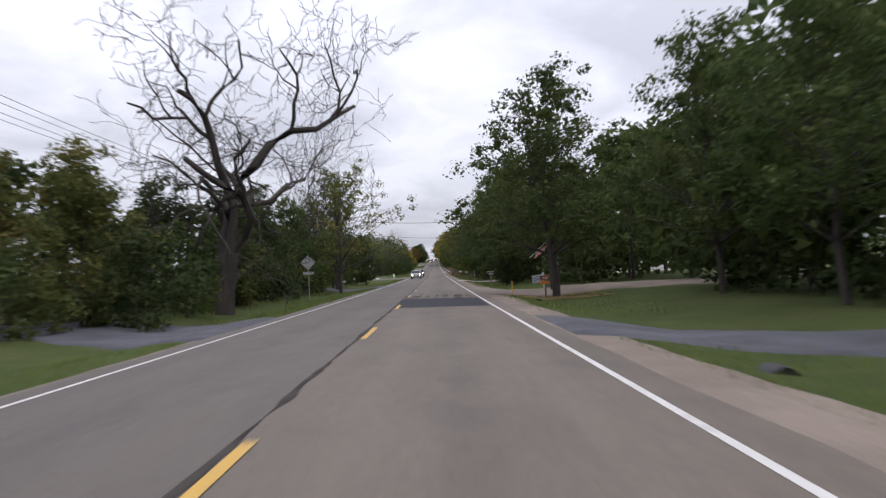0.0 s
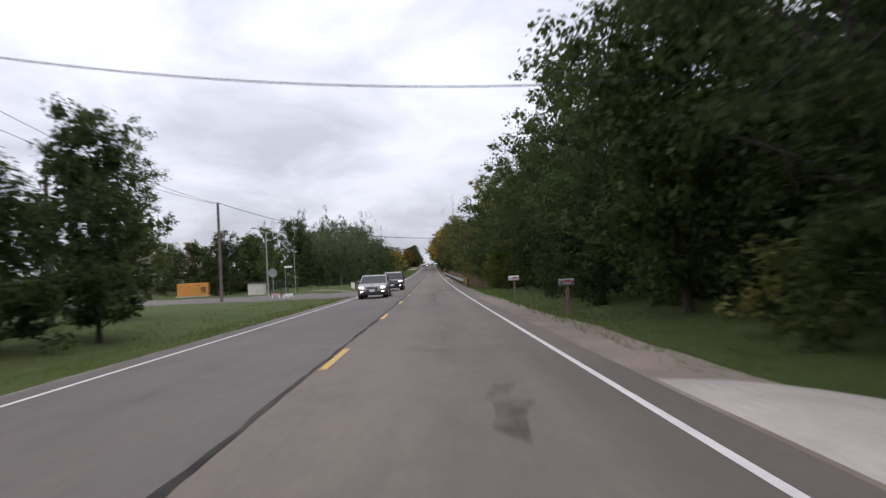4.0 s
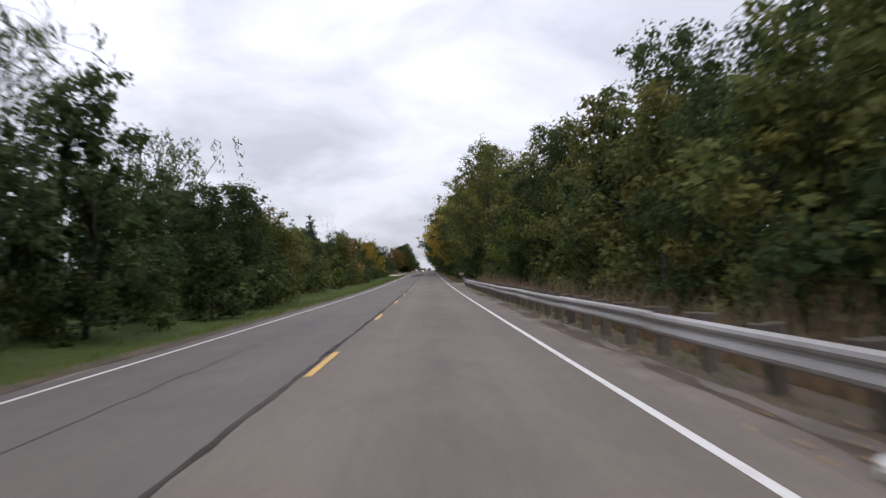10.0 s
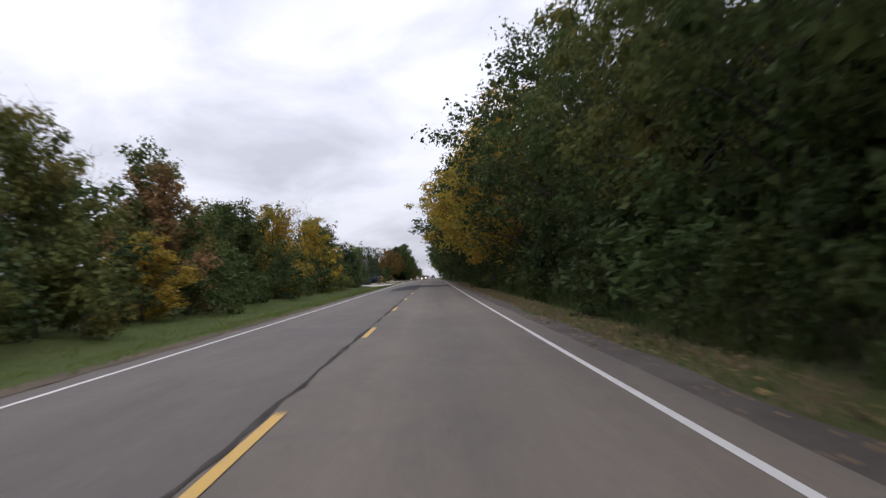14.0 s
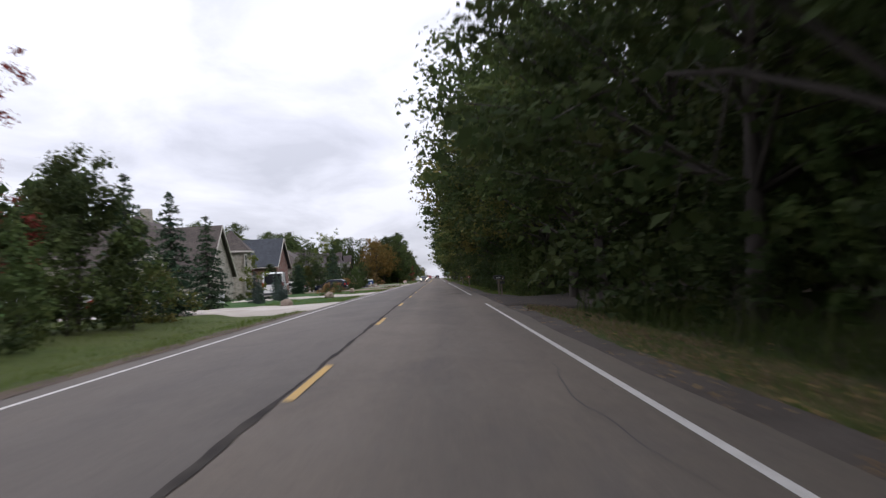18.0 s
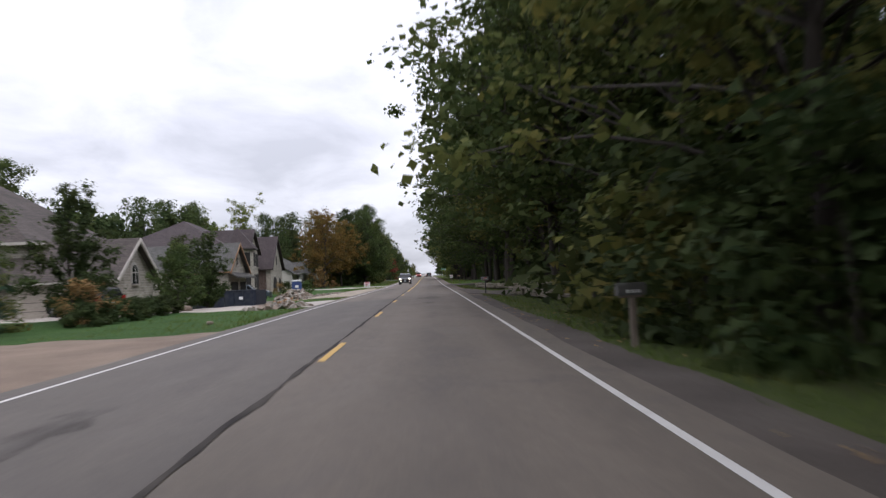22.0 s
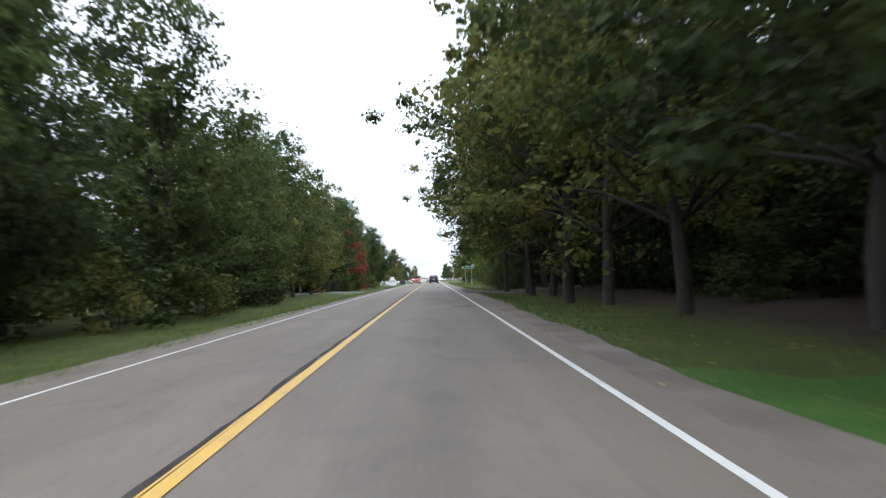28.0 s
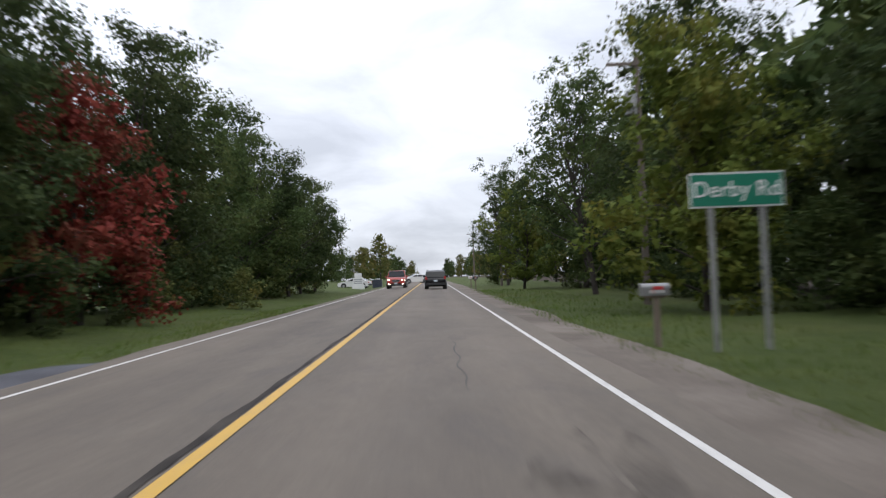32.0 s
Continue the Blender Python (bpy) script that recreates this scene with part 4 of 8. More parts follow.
def species(key, built, bark, crown_mat, trunk_name="trunk"):
    V, F = built[0], built[1]
    if len(built) == 4:
        TREES[key] = [mesh_of(trunk_name, V, F, bark, True), None, mesh_of("branchwork", built[2], built[3], bark, True)]
        return
    TREES[key] = [mesh_of(trunk_name, V, F, bark, True), quads_mesh("crown", built[2], crown_mat, built[2].shape[1]), None]


species("oak1", broadleaf(1, 16, 6.6, 4.4, 40, 40, 0.205, 0.28, clump=0.80, core=(560, 0.30), kite=True), M["bark"], M["leaf_green"])
species("oak2", broadleaf(2, 17, 6.2, 4.6, 40, 40, 0.205, 0.30, clump=0.80, core=(560, 0.30), kite=True), M["bark"], M["leaf_green"])
species("oak3", broadleaf(3, 15, 6.6, 4.4, 40, 40, 0.205, 0.30, clump=0.80, core=(560, 0.30), kite=True), M["bark"], M["leaf_green"])
species("grove1", broadleaf(31, 16, 6.4, 1.6, 38, 58, 0.205, 0.28, clump=0.95, sub=1, core=(1300, 0.42)), M["bark"], M["leaf_green"])
species("grove2", broadleaf(32, 16, 6.0, 2.2, 38, 58, 0.205, 0.30, clump=0.95, sub=1, core=(1300, 0.42)), M["bark"], M["leaf_green"])
species("tall1", broadleaf(4, 18, 4.4, 3.0, 24, 13, 0.38, 0.35, clump=1.3, sub=0, core=(800, 0.62)), M["bark"], M["leaf_dark"])
species("tall2", broadleaf(5, 18, 5.0, 5.0, 24, 13, 0.38, 0.4, clump=1.3, sub=0, core=(800, 0.62)), M["bark"], M["leaf_dark"])
species("thicket1", broadleaf(33, 9, 4.2, 0.2, 18, 11, 0.52, 0.35, 0.07, 1.6, sub=0), M["bark"], M["leaf_dark"])
species("thicket2", broadleaf(34, 7, 3.6, 0.2, 16, 11, 0.48, 0.4, 0.06, 1.6, sub=0), M["bark"], M["leaf_dark"])
species("airy", broadleaf(6, 13, 4.0, 2.5, 30, 40, 0.165, 0.55, clump=0.9, spires=1.5, sub=2, core=(320, 0.26)), M["bark"], M["leaf_green"])
species("bough1", broadleaf(41, 17, 6.0, 7.4, 42, 66, 0.165, 0.28, clump=0.72, core=(560, 0.30), kite=True, bias=0.5), M["bark"], M["leaf_green"])
species("bough2", broadleaf(42, 16, 6.0, 7.2, 42, 66, 0.165, 0.32, clump=0.72, core=(560, 0.30), kite=True, bias=0.6), M["bark"], M["leaf_green"])
species("lacy", broadleaf(61, 12, 6.4, 3.4, 26, 34, 0.155, 0.5, clump=0.6, spires=1.0, sub=2, core=(100, 0.22), bias=0.5), M["bark"], M["leaf_green"])
species("round1", broadleaf(7, 8, 3.4, 0.8, 24, 44, 0.165, 0.4, clump=1.1, sub=2, core=(700, 0.28)), M["bark"], M["leaf_green"])
species("round2", broadleaf(8, 8, 3.0, 1.0, 22, 44, 0.165, 0.5, clump=1.1, sub=2, core=(700, 0.28)), M["bark"], M["leaf_green"])
species("shrub1", broadleaf(9, 3, 2.1, 0.1, 10, 15, 0.21, 0.45, 0.03, 1.8, sub=0), M["bark"], M["leaf_green"])
species("shrub2", broadleaf(10, 3.4, 1.8, 0.1, 10, 15, 0.21, 0.5, 0.03, 1.8, spires=0.9, sub=0), M["bark"], M["leaf_green"])
species("sapling", broadleaf(11, 4.5, 1.5, 0.9, 11, 17, 0.16, 0.5, 0.03, 1.0, spires=0.8, sub=0), M["bark"], M["leaf_green"])
species("spruce", conifer(12, 9, 2.5, 20, 6, 0.38), M["bark"], M["needles"])
species("column", conifer(18, 4, 0.95, 20, 16, 0.20, 0.42), M["bark"], M["needles"])
species("willow", willow(13, 11, 6.0, 9, 7, 0.38), M["pale_bark"], M["leaf_willow"])
species("dead_big", bare(23, 17, 0.75, 4, 0.50, 0.34, 6, 3, 0.14, 0.36, 0.014), M["bark"], None)
species("dead_slim", bare(15, 12, 0.24, 3, 0.075, 0.9, 8, 3, 0.4), M["bark"], None)
species("far", broadleaf(16, 16, 6.5, 1.0, 18, 8, 0.92, 0.4, clump=1.7, sub=0), M["bark"], M["leaf_dark"])
species("hedge", broadleaf(17, 1.6, 1.3, 0.05, 10, 30, 0.16, 0.12, 0.03, 2.2, sub=0), M["bark"], M["leaf_dark"])

WORDS = {"leaf_green": "green", "leaf_dark": "dark green", "leaf_olive": "olive-green", "leaf_yellow": "yellow autumn", "leaf_lime": "yellow-green", "leaf_orange": "orange autumn",
         "leaf_rust": "rusty brown", "leaf_red": "red autumn", "leaf_willow": "grey-green", "needles": "dark needle", "blue_needles": "blue-green needle"}
KIND = {"grove": ("tree", "broad woodland tree with %s leaves beside the road"), "thicket": ("bush", "tall thicket shrub with %s leaves in the wood"), "oak": ("tree", "spreading oak with %s leaves beside the road"), "tall": ("tree", "tall woodland tree with %s leaves"), "airy": ("tree", "open-crowned tree with thin %s leaves"), "bough": ("tree", "leaning oak with %s leaves that reaches over the road"), "lacy": ("tree", "open tree with arching limbs and sparse %s leaves"),
        "round": ("tree", "small round tree with %s leaves beside the road"), "shrub": ("bush", "bushy shrub with %s leaves on the verge"), "sapling": ("sapling", "slender sapling with %s leaves on the verge"),
        "column": ("conifer", "narrow clipped evergreen with %s foliage by a drive"), "spruce": ("conifer", "pointed spruce tree with %s foliage"), "willow": ("willow", "drooping willow tree with %s leaves by the verge"), "dead": ("bare tree", "leafless dead tree with %s twigs"),
        "far": ("tree", "distant tree with %s leaves along the road"), "hedge": ("hedge", "clipped hedge shrub with %s leaves")}
rt = random.Random(3)


FAR = []


def tree(key, x, y, h, leafmat=None, wide=1.0, name=None, group="", z=None, turn=None, lean=0.0):
    """One tree of a species at a place, scaled to its height; the uncounted far ones are gathered for one mesh."""
    if key == "far" or key.startswith("thicket"):
        FAR.append((x, y, h, leafmat, wide, rt.uniform(0, 6.28), key))
        return None
    trunk_me, crown_me, branch_me = TREES[key]
    top = {"oak1": 16, "oak2": 17, "oak3": 15, "grove1": 16, "grove2": 16, "thicket1": 9, "thicket2": 7, "tall1": 18, "tall2": 18, "airy": 13, "lacy": 12, "bough1": 17, "bough2": 16, "round1": 8, "round2": 8, "shrub1": 3, "shrub2": 3.4, "sapling": 4.5, "spruce": 9, "column": 4, "willow": 11,
           "dead_big": 17, "dead_slim": 12, "far": 16, "hedge": 1.6}[key]
    cat, text = KIND[key.rstrip("123").split("_")[0]]
    word = WORDS.get(leafmat or "", "green") if not key.startswith("dead") else "bare grey"
    s = h / top
    ob = thing(name or cat.replace(" ", "_"), text % word, cat, group=group)
    gz = float(ground_z(x, y)) if z is None else z
    ob.matrix_world = pose(x, y, gz - 0.05, 0, -lean, 0) @ pose(0, 0, 0, 0, 0, rt.uniform(0, 360) if turn is None else turn) @ Matrix.Diagonal((s * wide, s * wide, s, 1))
    part("trunk", trunk_me, None, ob)
    if branch_me:
        part("branchwork", branch_me, None, ob)
    if crown_me:
        c = part("crown", crown_me, None, ob)
        if leafmat:
            c.material_slots[0].link = "OBJECT"
            c.material_slots[0].material = M[leafmat]
    return ob


DEAD = 180.0
# left side, along the way
G, D, O, Y, LI, OR, RU, RD = "leaf_green", "leaf_dark", "leaf_olive", "leaf_yellow", "leaf_lime", "leaf_orange", "leaf_rust", "leaf_red"
tree("dead_big", -8.9, 38.5, 17.5, turn=DEAD, lean=-7)
tree("airy", -18.5, 535, 8.2, "leaf_green", 1.45)
tree("lacy", -8.8, 83.0, 11.5, "leaf_olive", 1.1, turn=175)
LEFT = [("round1", -12, 30, 7.2, O), ("round2", -14, 27, 6.4, O), ("round1", -13, 42, 7.3, D), ("round2", -10.5, 47, 6.5, G), ("round1", -14, 36, 6.0, D), ("airy", -9.8, 88, 13.5, G), ("airy", -14, 131, 9, G),
        ("round2", -13, 62, 9.0, D), ("round1", -12, 51, 7.5, D), ("round1", -11, 57, 7.0, D), ("lacy", -7.5, 73, 11.5, O), ("round2", -11, 68, 8.5, G), ("round1", -12, 80, 8.0, D), ("round1", -11, 76, 7.0, O),
        ("round1", -12, 110, 6.0, O), ("round2", -9, 116, 7.6, D), ("round1", -11, 107, 5.0, G), ("round2", -13, 108, 5.2, G), ("round1", -14, 102, 5.8, O), ("round2", -11, 94, 7.4, O), ("round1", -10, 112, 5.3, D), ("sapling", -9, 90, 4.2, O),
        ("round1", -24, 187, 8.0, D), ("round1", -35, 197, 7.2, O), ("round2", -40, 193, 7.0, G), ("round2", -31, 191, 6.0, D), ("round1", -45, 199, 7.5, D), ("round1", -28, 196, 6.5, O), ("sapling", -17, 181, 5.7, G), ("round2", -27, 228, 10.7, G), ("willow", -25, 256, 14.5, None), ("willow", -22, 292, 14, None), ("round1", -22, 229, 12.0, G),
        ("willow", -17, 228, 11.8, None), ("willow", -15, 238, 12.0, None), ("round2", -13.5, 251, 11.5, D), ("round1", -9.5, 272, 7.2, D), ("round1", -38, 239, 7.5, G), ("round2", -42, 225, 6.5, G), ("round2", -46, 252, 8, D),
        ("willow", -13.5, 219, 9.8, None), ("willow", -12, 230, 9.4, None), ("round2", -11.5, 239, 9.8, D), ("willow", -12, 247, 9.5, None), ("round2", -9.5, 253, 8.8, D), ("round1", -9, 264, 6.4, D), ("round1", -9, 280, 6.6, O), ("round2", -9.5, 276, 7.6, D),
        ("round1", -10, 286, 6.3, O), ("round2", -10, 294, 5.6, O), ("round1", -11, 303, 5.4, G), ("spruce", -12.5, 322, 8.4, "needles"), ("airy", -14, 308, 7.0, G), ("airy", -12.5, 313, 6.8, O), ("round2", -14, 318, 7.0, O), ("spruce", -15.5, 341, 10.6, "needles"),
        ("round1", -11.5, 345, 7.6, O), ("round2", -13, 360, 8.8, G), ("round1", -9.6, 338, 3.2, O), ("round2", -9.2, 322, 2.7, LI), ("round1", -12, 386, 7.8, Y), ("round2", -12, 323, 6.4, O), ("spruce", -15, 333, 7.6, "needles"), ("airy", -13, 347, 7.4, G),
        ("round2", -14, 394, 8.8, O), ("round1", -12, 409, 8.4, G), ("round2", -13, 368, 6.6, O), ("round1", -12, 358, 7.6, RU), ("round1", -12, 375, 7.4, G), ("round2", -11.5, 404, 8.3, Y), ("round2", -13.5, 414, 7.8, G),
        ("round1", -14, 426, 8.4, D), ("airy", -12, 417, 7.9, G), ("round2", -13, 424, 7.2, D), ("airy", -15, 437, 9.4, RD), ("round1", -12, 440, 7.0, D), ("spruce", -12.5, 446, 7.0, "needles"), ("spruce", -12, 450.5, 6.6, "needles"), ("round2", -16, 431, 7, D),
        ("spruce", -13.2, 460.8, 6.2, "needles"), ("round1", -17.0, 531.5, 4.8, D), ("round2", -20.5, 536, 5.6, G), ("round1", -18.8, 533, 4.2, O), ("spruce", -14, 528, 6.6, "needles"), ("round2", -16, 541, 6.8, D), ("round1", -15, 555, 5.3, D), ("round2", -13, 554, 3.2, D),
        ("round2", -12, 550, 4.8, D), ("round1", -12.5, 546, 4.0, G), ("oak1", -17, 639, 13.6, OR), ("grove2", -11, 658, 16.0, D), ("oak3", -16, 633, 12.6, OR), ("oak3", -14, 642, 12.0, OR), ("grove2", -13.5, 648, 14.5, D), ("grove2", -10.5, 651, 14.6, G), ("grove1", -10.5, 673, 16, G),
        ("round2", -15.5, 625.5, 3.6, RU), ("grove1", -11.5, 690, 13.2, G), ("grove2", -13, 680, 12.5, G), ("round2", -11, 686, 10, G), ("grove1", -13, 695, 12.6, G), ("tall1", -12.5, 703, 14.0, G), ("round1", -12.5, 699, 11.0, O),
        ("round2", -12.5, 728, 11.6, O), ("grove1", -14, 770, 15.4, D), ("round1", -13.4, 748.5, 9.4, O), ("grove1", -10.5, 794, 12.4, D), ("oak3", -13, 707, 15.0, G), ("oak1", -12.5, 716, 14.5, O), ("tall1", -16, 701, 15, D), ("shrub1", -14, 712, 1.8, D), ("shrub2", -15.5, 717, 1.9, D), ("shrub1", -13, 704, 2.0, D), ("grove2", -15.5, 748, 14, D), ("round2", -14.2, 752, 10.4, RU), ("round1", -11.6, 758, 9.6, RD), ("grove2", -12.5, 752, 14.5, D),
        ("grove1", -15, 795, 16.8, D), ("grove1", -17, 755, 14.8, D), ("grove2", -15.5, 762, 15.4, D), ("grove1", -14.5, 777, 16.8, G), ("grove1", -12.5, 788, 13.2, G), ("grove2", -11, 803, 11.6, D), ("tall2", -16, 741, 11.5, O), ("shrub1", -9, 772, 2.2, O), ("tall1", -15, 729, 13, D),
        ("grove1", -13, 664, 15, G), ("tall2", -16, 668, 15, D), ("tall1", -17, 699, 15, D), ("tall1", -24, 722, 15, D), ("grove1", -11, 812, 12, G)]
for key, x, y, h, m in LEFT:
    tree(key, x, y, h, m, 1.0)
tree("round1", -11.2, 353.5, 3.9, Y, 1.6)
tree("dead_slim", -10, 74, 16.2)
tree("dead_slim", -10.4, 72, 11.5)
tree("dead_slim", -11, 71, 9.5)
tree("dead_slim", -12.5, 243, 11.0)
tree("dead_slim", -10.5, 247, 9.6)
tree("dead_slim", -14, 346, 8.4)
tree("dead_slim", -14.5, 408, 8.0)
for x, y, h in ((-48, 570, 15.5), (-44, 586, 16.5), (-52, 600, 17), (-46, 630, 17), (-42, 622, 16), (-40, 643, 16.6), (-46, 657, 18.4), (-52, 658, 19), (-36, 703, 18), (-30, 683, 17), (-34, 690, 17), (-44, 640, 17.5), (-52, 540, 15), (-56, 515, 14), (-30, 655, 15), (-26, 664, 16), (-24, 676, 16)):
    tree("tall2" if rt.random() < 0.5 else "grove2", x, y, h, rt.choice((G, D, D)))
yy = 470.0
while yy < 700:
    tree("far", rt.uniform(-62, -50), yy, rt.uniform(13, 17), rt.choice((D, D, G)), 1.0)
    tree("far", rt.uniform(-46, -40) if not 500 < yy < 632 else rt.uniform(-72, -58), yy + 3, rt.uniform(12, 16.5), rt.choice((D, D, G)), 1.0)
    yy += 5.5
for yy in range(646, 664, 4):
    tree("thicket1", rt.uniform(-19, -15), yy, rt.uniform(6, 9), D, 1.1)
for yy in range(688, 772, 4):
    tree("thicket1", rt.uniform(-46, -41), yy, rt.uniform(6, 9), rt.choice((D, G)), 1.1)
tree("airy", -31, 637, 15.8, LI)
# oaks that lean out over the lane
for key, x, y, h, m, a in (("bough2", 8.0, 399.5, 15.5, Y, 0), ("bough1", 7.9, 470.5, 16, G, 0), ("bough2", 9.6, 541.5, 16.5, G, 0), ("bough1", 9.6, 549.0, 17, G, 0), ("bough2", 9.0, 572.0, 16.5, G, 0), ("bough1", 8.8, 593.0, 16.5, G, 0), ("bough2", 8.2, 674.0, 16, G, 0), ("bough1", 8.3, 688.0, 16, O, 0), ("bough2", 7.9, 701.5, 14.5, G, 0)):
    tree(key, x, y, h, m, 1.12, turn=rt.uniform(-25, 25), lean=a)
# understorey of the closed thicket on the left
for a, b, x0, x1, step in ((24, 78, -12, -9.2, 2.6), (222, 300, -11.5, -8.4, 2.4), (300, 446, -12.5, -9.6, 2.8), (664, 700, -11.5, -9.4, 2.8), (748, 815, -12.5, -10, 3.0)):
    y = a
    while y < b:
        tree(rt.choice(("shrub1", "shrub2")), rt.uniform(x0, x1), y, rt.uniform(1.8, 3.6), rt.choice((D, D, G, G, O, O, D)), rt.uniform(0.9, 1.3))
        y += step * rt.uniform(0.75, 1.65)

# right side: open trees, then a closed wood that reaches over the road
RIGHT = [("oak3", 12.5, 21, 9.5, G), ("oak1", 12.5, 30, 10.5, G), ("airy", 9, 96, 12.2, G), ("oak1", 11, 68, 12.2, G), ("airy", 9.3, 76, 12, G), ("airy", 9, 50, 10.2, D), ("round2", 9.5, 115, 11, G), ("oak3", 11.5, 115, 15.2, G), ("airy", 10, 81, 12.6, G),
         ("round2", 8.0, 72, 4.0, D), ("round1", 8.6, 76, 4.6, D), ("oak1", 11, 107, 14.4, D), ("oak2", 11, 144, 15.8, G), ("oak2", 11.5, 162, 13.6, G), ("oak3", 10.8, 154, 11.5, D), ("spruce", 12.6, 150.5, 13.5, "needles"), ("grove2", 13, 149, 12.5, D),
         ("round1", 7.7, 161, 4.4, LI), ("oak1", 10.6, 203, 16.2, O), ("oak3", 12, 250, 9.6, D), ("grove1", 12, 169, 13.0, G), ("oak2", 11.2, 194, 13.4, D), ("round2", 11, 219, 6.2, D), ("oak3", 12, 180, 13.4, O), ("round1", 8.6, 217, 3.6, LI), ("round2", 8, 207, 3.4, LI),
         ("round1", 9, 205, 8.8, O), ("dead_slim", 9, 226, 12.5, None), ("round1", 11, 245, 9.2, O), ("round2", 11.5, 271, 12.2, O), ("round2", 11.5, 235, 8.8, O), ("round1", 11, 258, 9.6, O), ("round1", 12.5, 283, 10.6, O), ("oak1", 13, 296, 15, O), ("oak3", 12.5, 286, 13.5, D), ("round1", 10, 296, 8.0, LI),
         ("round2", 9, 292, 5.0, D), ("bough1", 9.8, 327, 17.5, O), ("oak1", 14, 265, 14, D), ("oak1", 12, 122, 13, D), ("oak2", 12, 134, 14, G), ("round1", 9.5, 127, 7, D), ("round2", 9.5, 136, 7, D), ("round1", 10, 90, 7.5, D), ("round2", 10, 103, 7, D), ("round1", 10, 100, 6, G)]
tree("oak2", 7.9, 41.5, 12.2, G, 1.3)
for key, x, y, h, m in RIGHT:
    tree(key, x, y, h, m, 1.0)
y = 330.0
k = 0
while y < 712:
    key = ("oak1", "oak2", "oak3")[k % 3]
    if 378 < y < 406:
        m = Y
    else:
        m = rt.choice((G, D, D, D, O, G))
    if 598 < y < 640:
        if y > 612:
            tree(key, rt.uniform(11.5, 13), y, rt.uniform(13, 15), rt.choice((G, D)), 0.85)
    elif 551 < y < 567:
        pass
    elif y > 655:
        tree(key, rt.uniform(8.4, 9.4) + (2.4 if y > 700 else 0.0), y, rt.uniform(15, 17), rt.choice((G, G, O)), rt.uniform(1.1, 1.2))
    elif y > 530:
        tree(key, rt.uniform(10.2, 11.2) if y < 552 else float(np.interp(y, WALL_B[1], WALL_B[0])) + 3.6, y, rt.uniform(16, 18), m, rt.uniform(1.2, 1.35))
    elif y < 368:
        tree(key, rt.uniform(10.2, 11.0), y, rt.uniform(14, 16.5), rt.choice((O, G, O, G)), rt.uniform(0.95, 1.05))
    else:
        tree(key, rt.uniform(8.0, 8.9) + (1.1 if 503 < y < 530 else 0.0), y, rt.uniform(15, 18), m, rt.uniform(1.08, 1.2))
    tree(rt.choice(("tall1", "tall2")), rt.uniform(15, 18.5), y + 3, rt.uniform(15, 19), rt.choice((D, D, G)), 1.1)
    for d in (0.0, 4.0):
        tree("far", rt.uniform(21, 26), y + d + rt.uniform(-1, 1), rt.uniform(10, 17), D, 0.9)
    tree("far", rt.uniform(28, 36), y + rt.uniform(-2, 4), rt.uniform(14, 18), D, 1.0)
    y += rt.uniform(7.0, 9.0)
    k += 1
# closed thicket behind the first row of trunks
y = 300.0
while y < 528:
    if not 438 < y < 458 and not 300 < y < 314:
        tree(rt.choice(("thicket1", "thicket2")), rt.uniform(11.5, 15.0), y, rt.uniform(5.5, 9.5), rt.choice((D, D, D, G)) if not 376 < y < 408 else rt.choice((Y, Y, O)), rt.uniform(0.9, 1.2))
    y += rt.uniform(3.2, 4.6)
for a, b, x0, x1 in ((24, 80, -18, -14), (100, 132, -20, -15), (186, 226, -30, -21), (222, 300, -19, -14), (300, 446, -19, -15), (664, 698, -20, -15), (748, 812, -20, -15), (10, 42, 14, 19), (58, 165, 12, 15), (534, 552, 16, 19), (568, 598, 17, 20), (606, 690, 17, 21), (704, 735, 13, 17), (436, 460, 17, 22), (168, 300, 12, 15)):
    y = a
    while y < b:
        tree(rt.choice(("thicket1", "thicket2")), rt.uniform(x0, x1), y, rt.uniform(4.5, 8.0), rt.choice((D, D, G)), 1.1)
        y += rt.uniform(4.0, 5.5)
for key, x, y, h, m in (("oak2", 8.2, 410.0, 15, Y), ("oak1", 8.2, 459.5, 16, O), ("oak3", 9.6, 589.0, 17, G), ("oak2", 8.7, 533.5, 17, G), ("oak1", 12.6, 713.0, 16.0, O), ("oak3", 8.2, 482.0, 16, D), ("oak2", 10.5, 176.0, 14.5, G)):
    tree(key, x, y, h, m, 1.22)
tree("oak1", 9.4, 319.5, 16.5, O, 0.95)
for y in list(np.arange(-10, 318, 5.5)) + list(np.arange(704, 830, 7.0)):
    tree("far", rt.uniform(16, 24), float(y), rt.uniform(11, 15), rt.choice((D, D, G)), 1.0)
for key, x, y, h, m in (("oak2", 11.5, 721, 14, LI), ("round1", 10, 752, 9, LI), ("oak1", 13, 760, 13.5, D), ("airy", 10.5, 770, 12.5, G), ("oak3", 13, 785, 14, D), ("round2", 9, 790, 9, LI), ("airy", 10, 812, 13, D), ("oak1", 12, 830, 12, D), ("oak2", 16.5, 750, 11, D), ("round1", 9.5, 820, 6, G), ("round2", 11, 735, 8.5, D), ("oak2", 12.5, 730, 15, D)):
    tree(key, x, y, h, m)
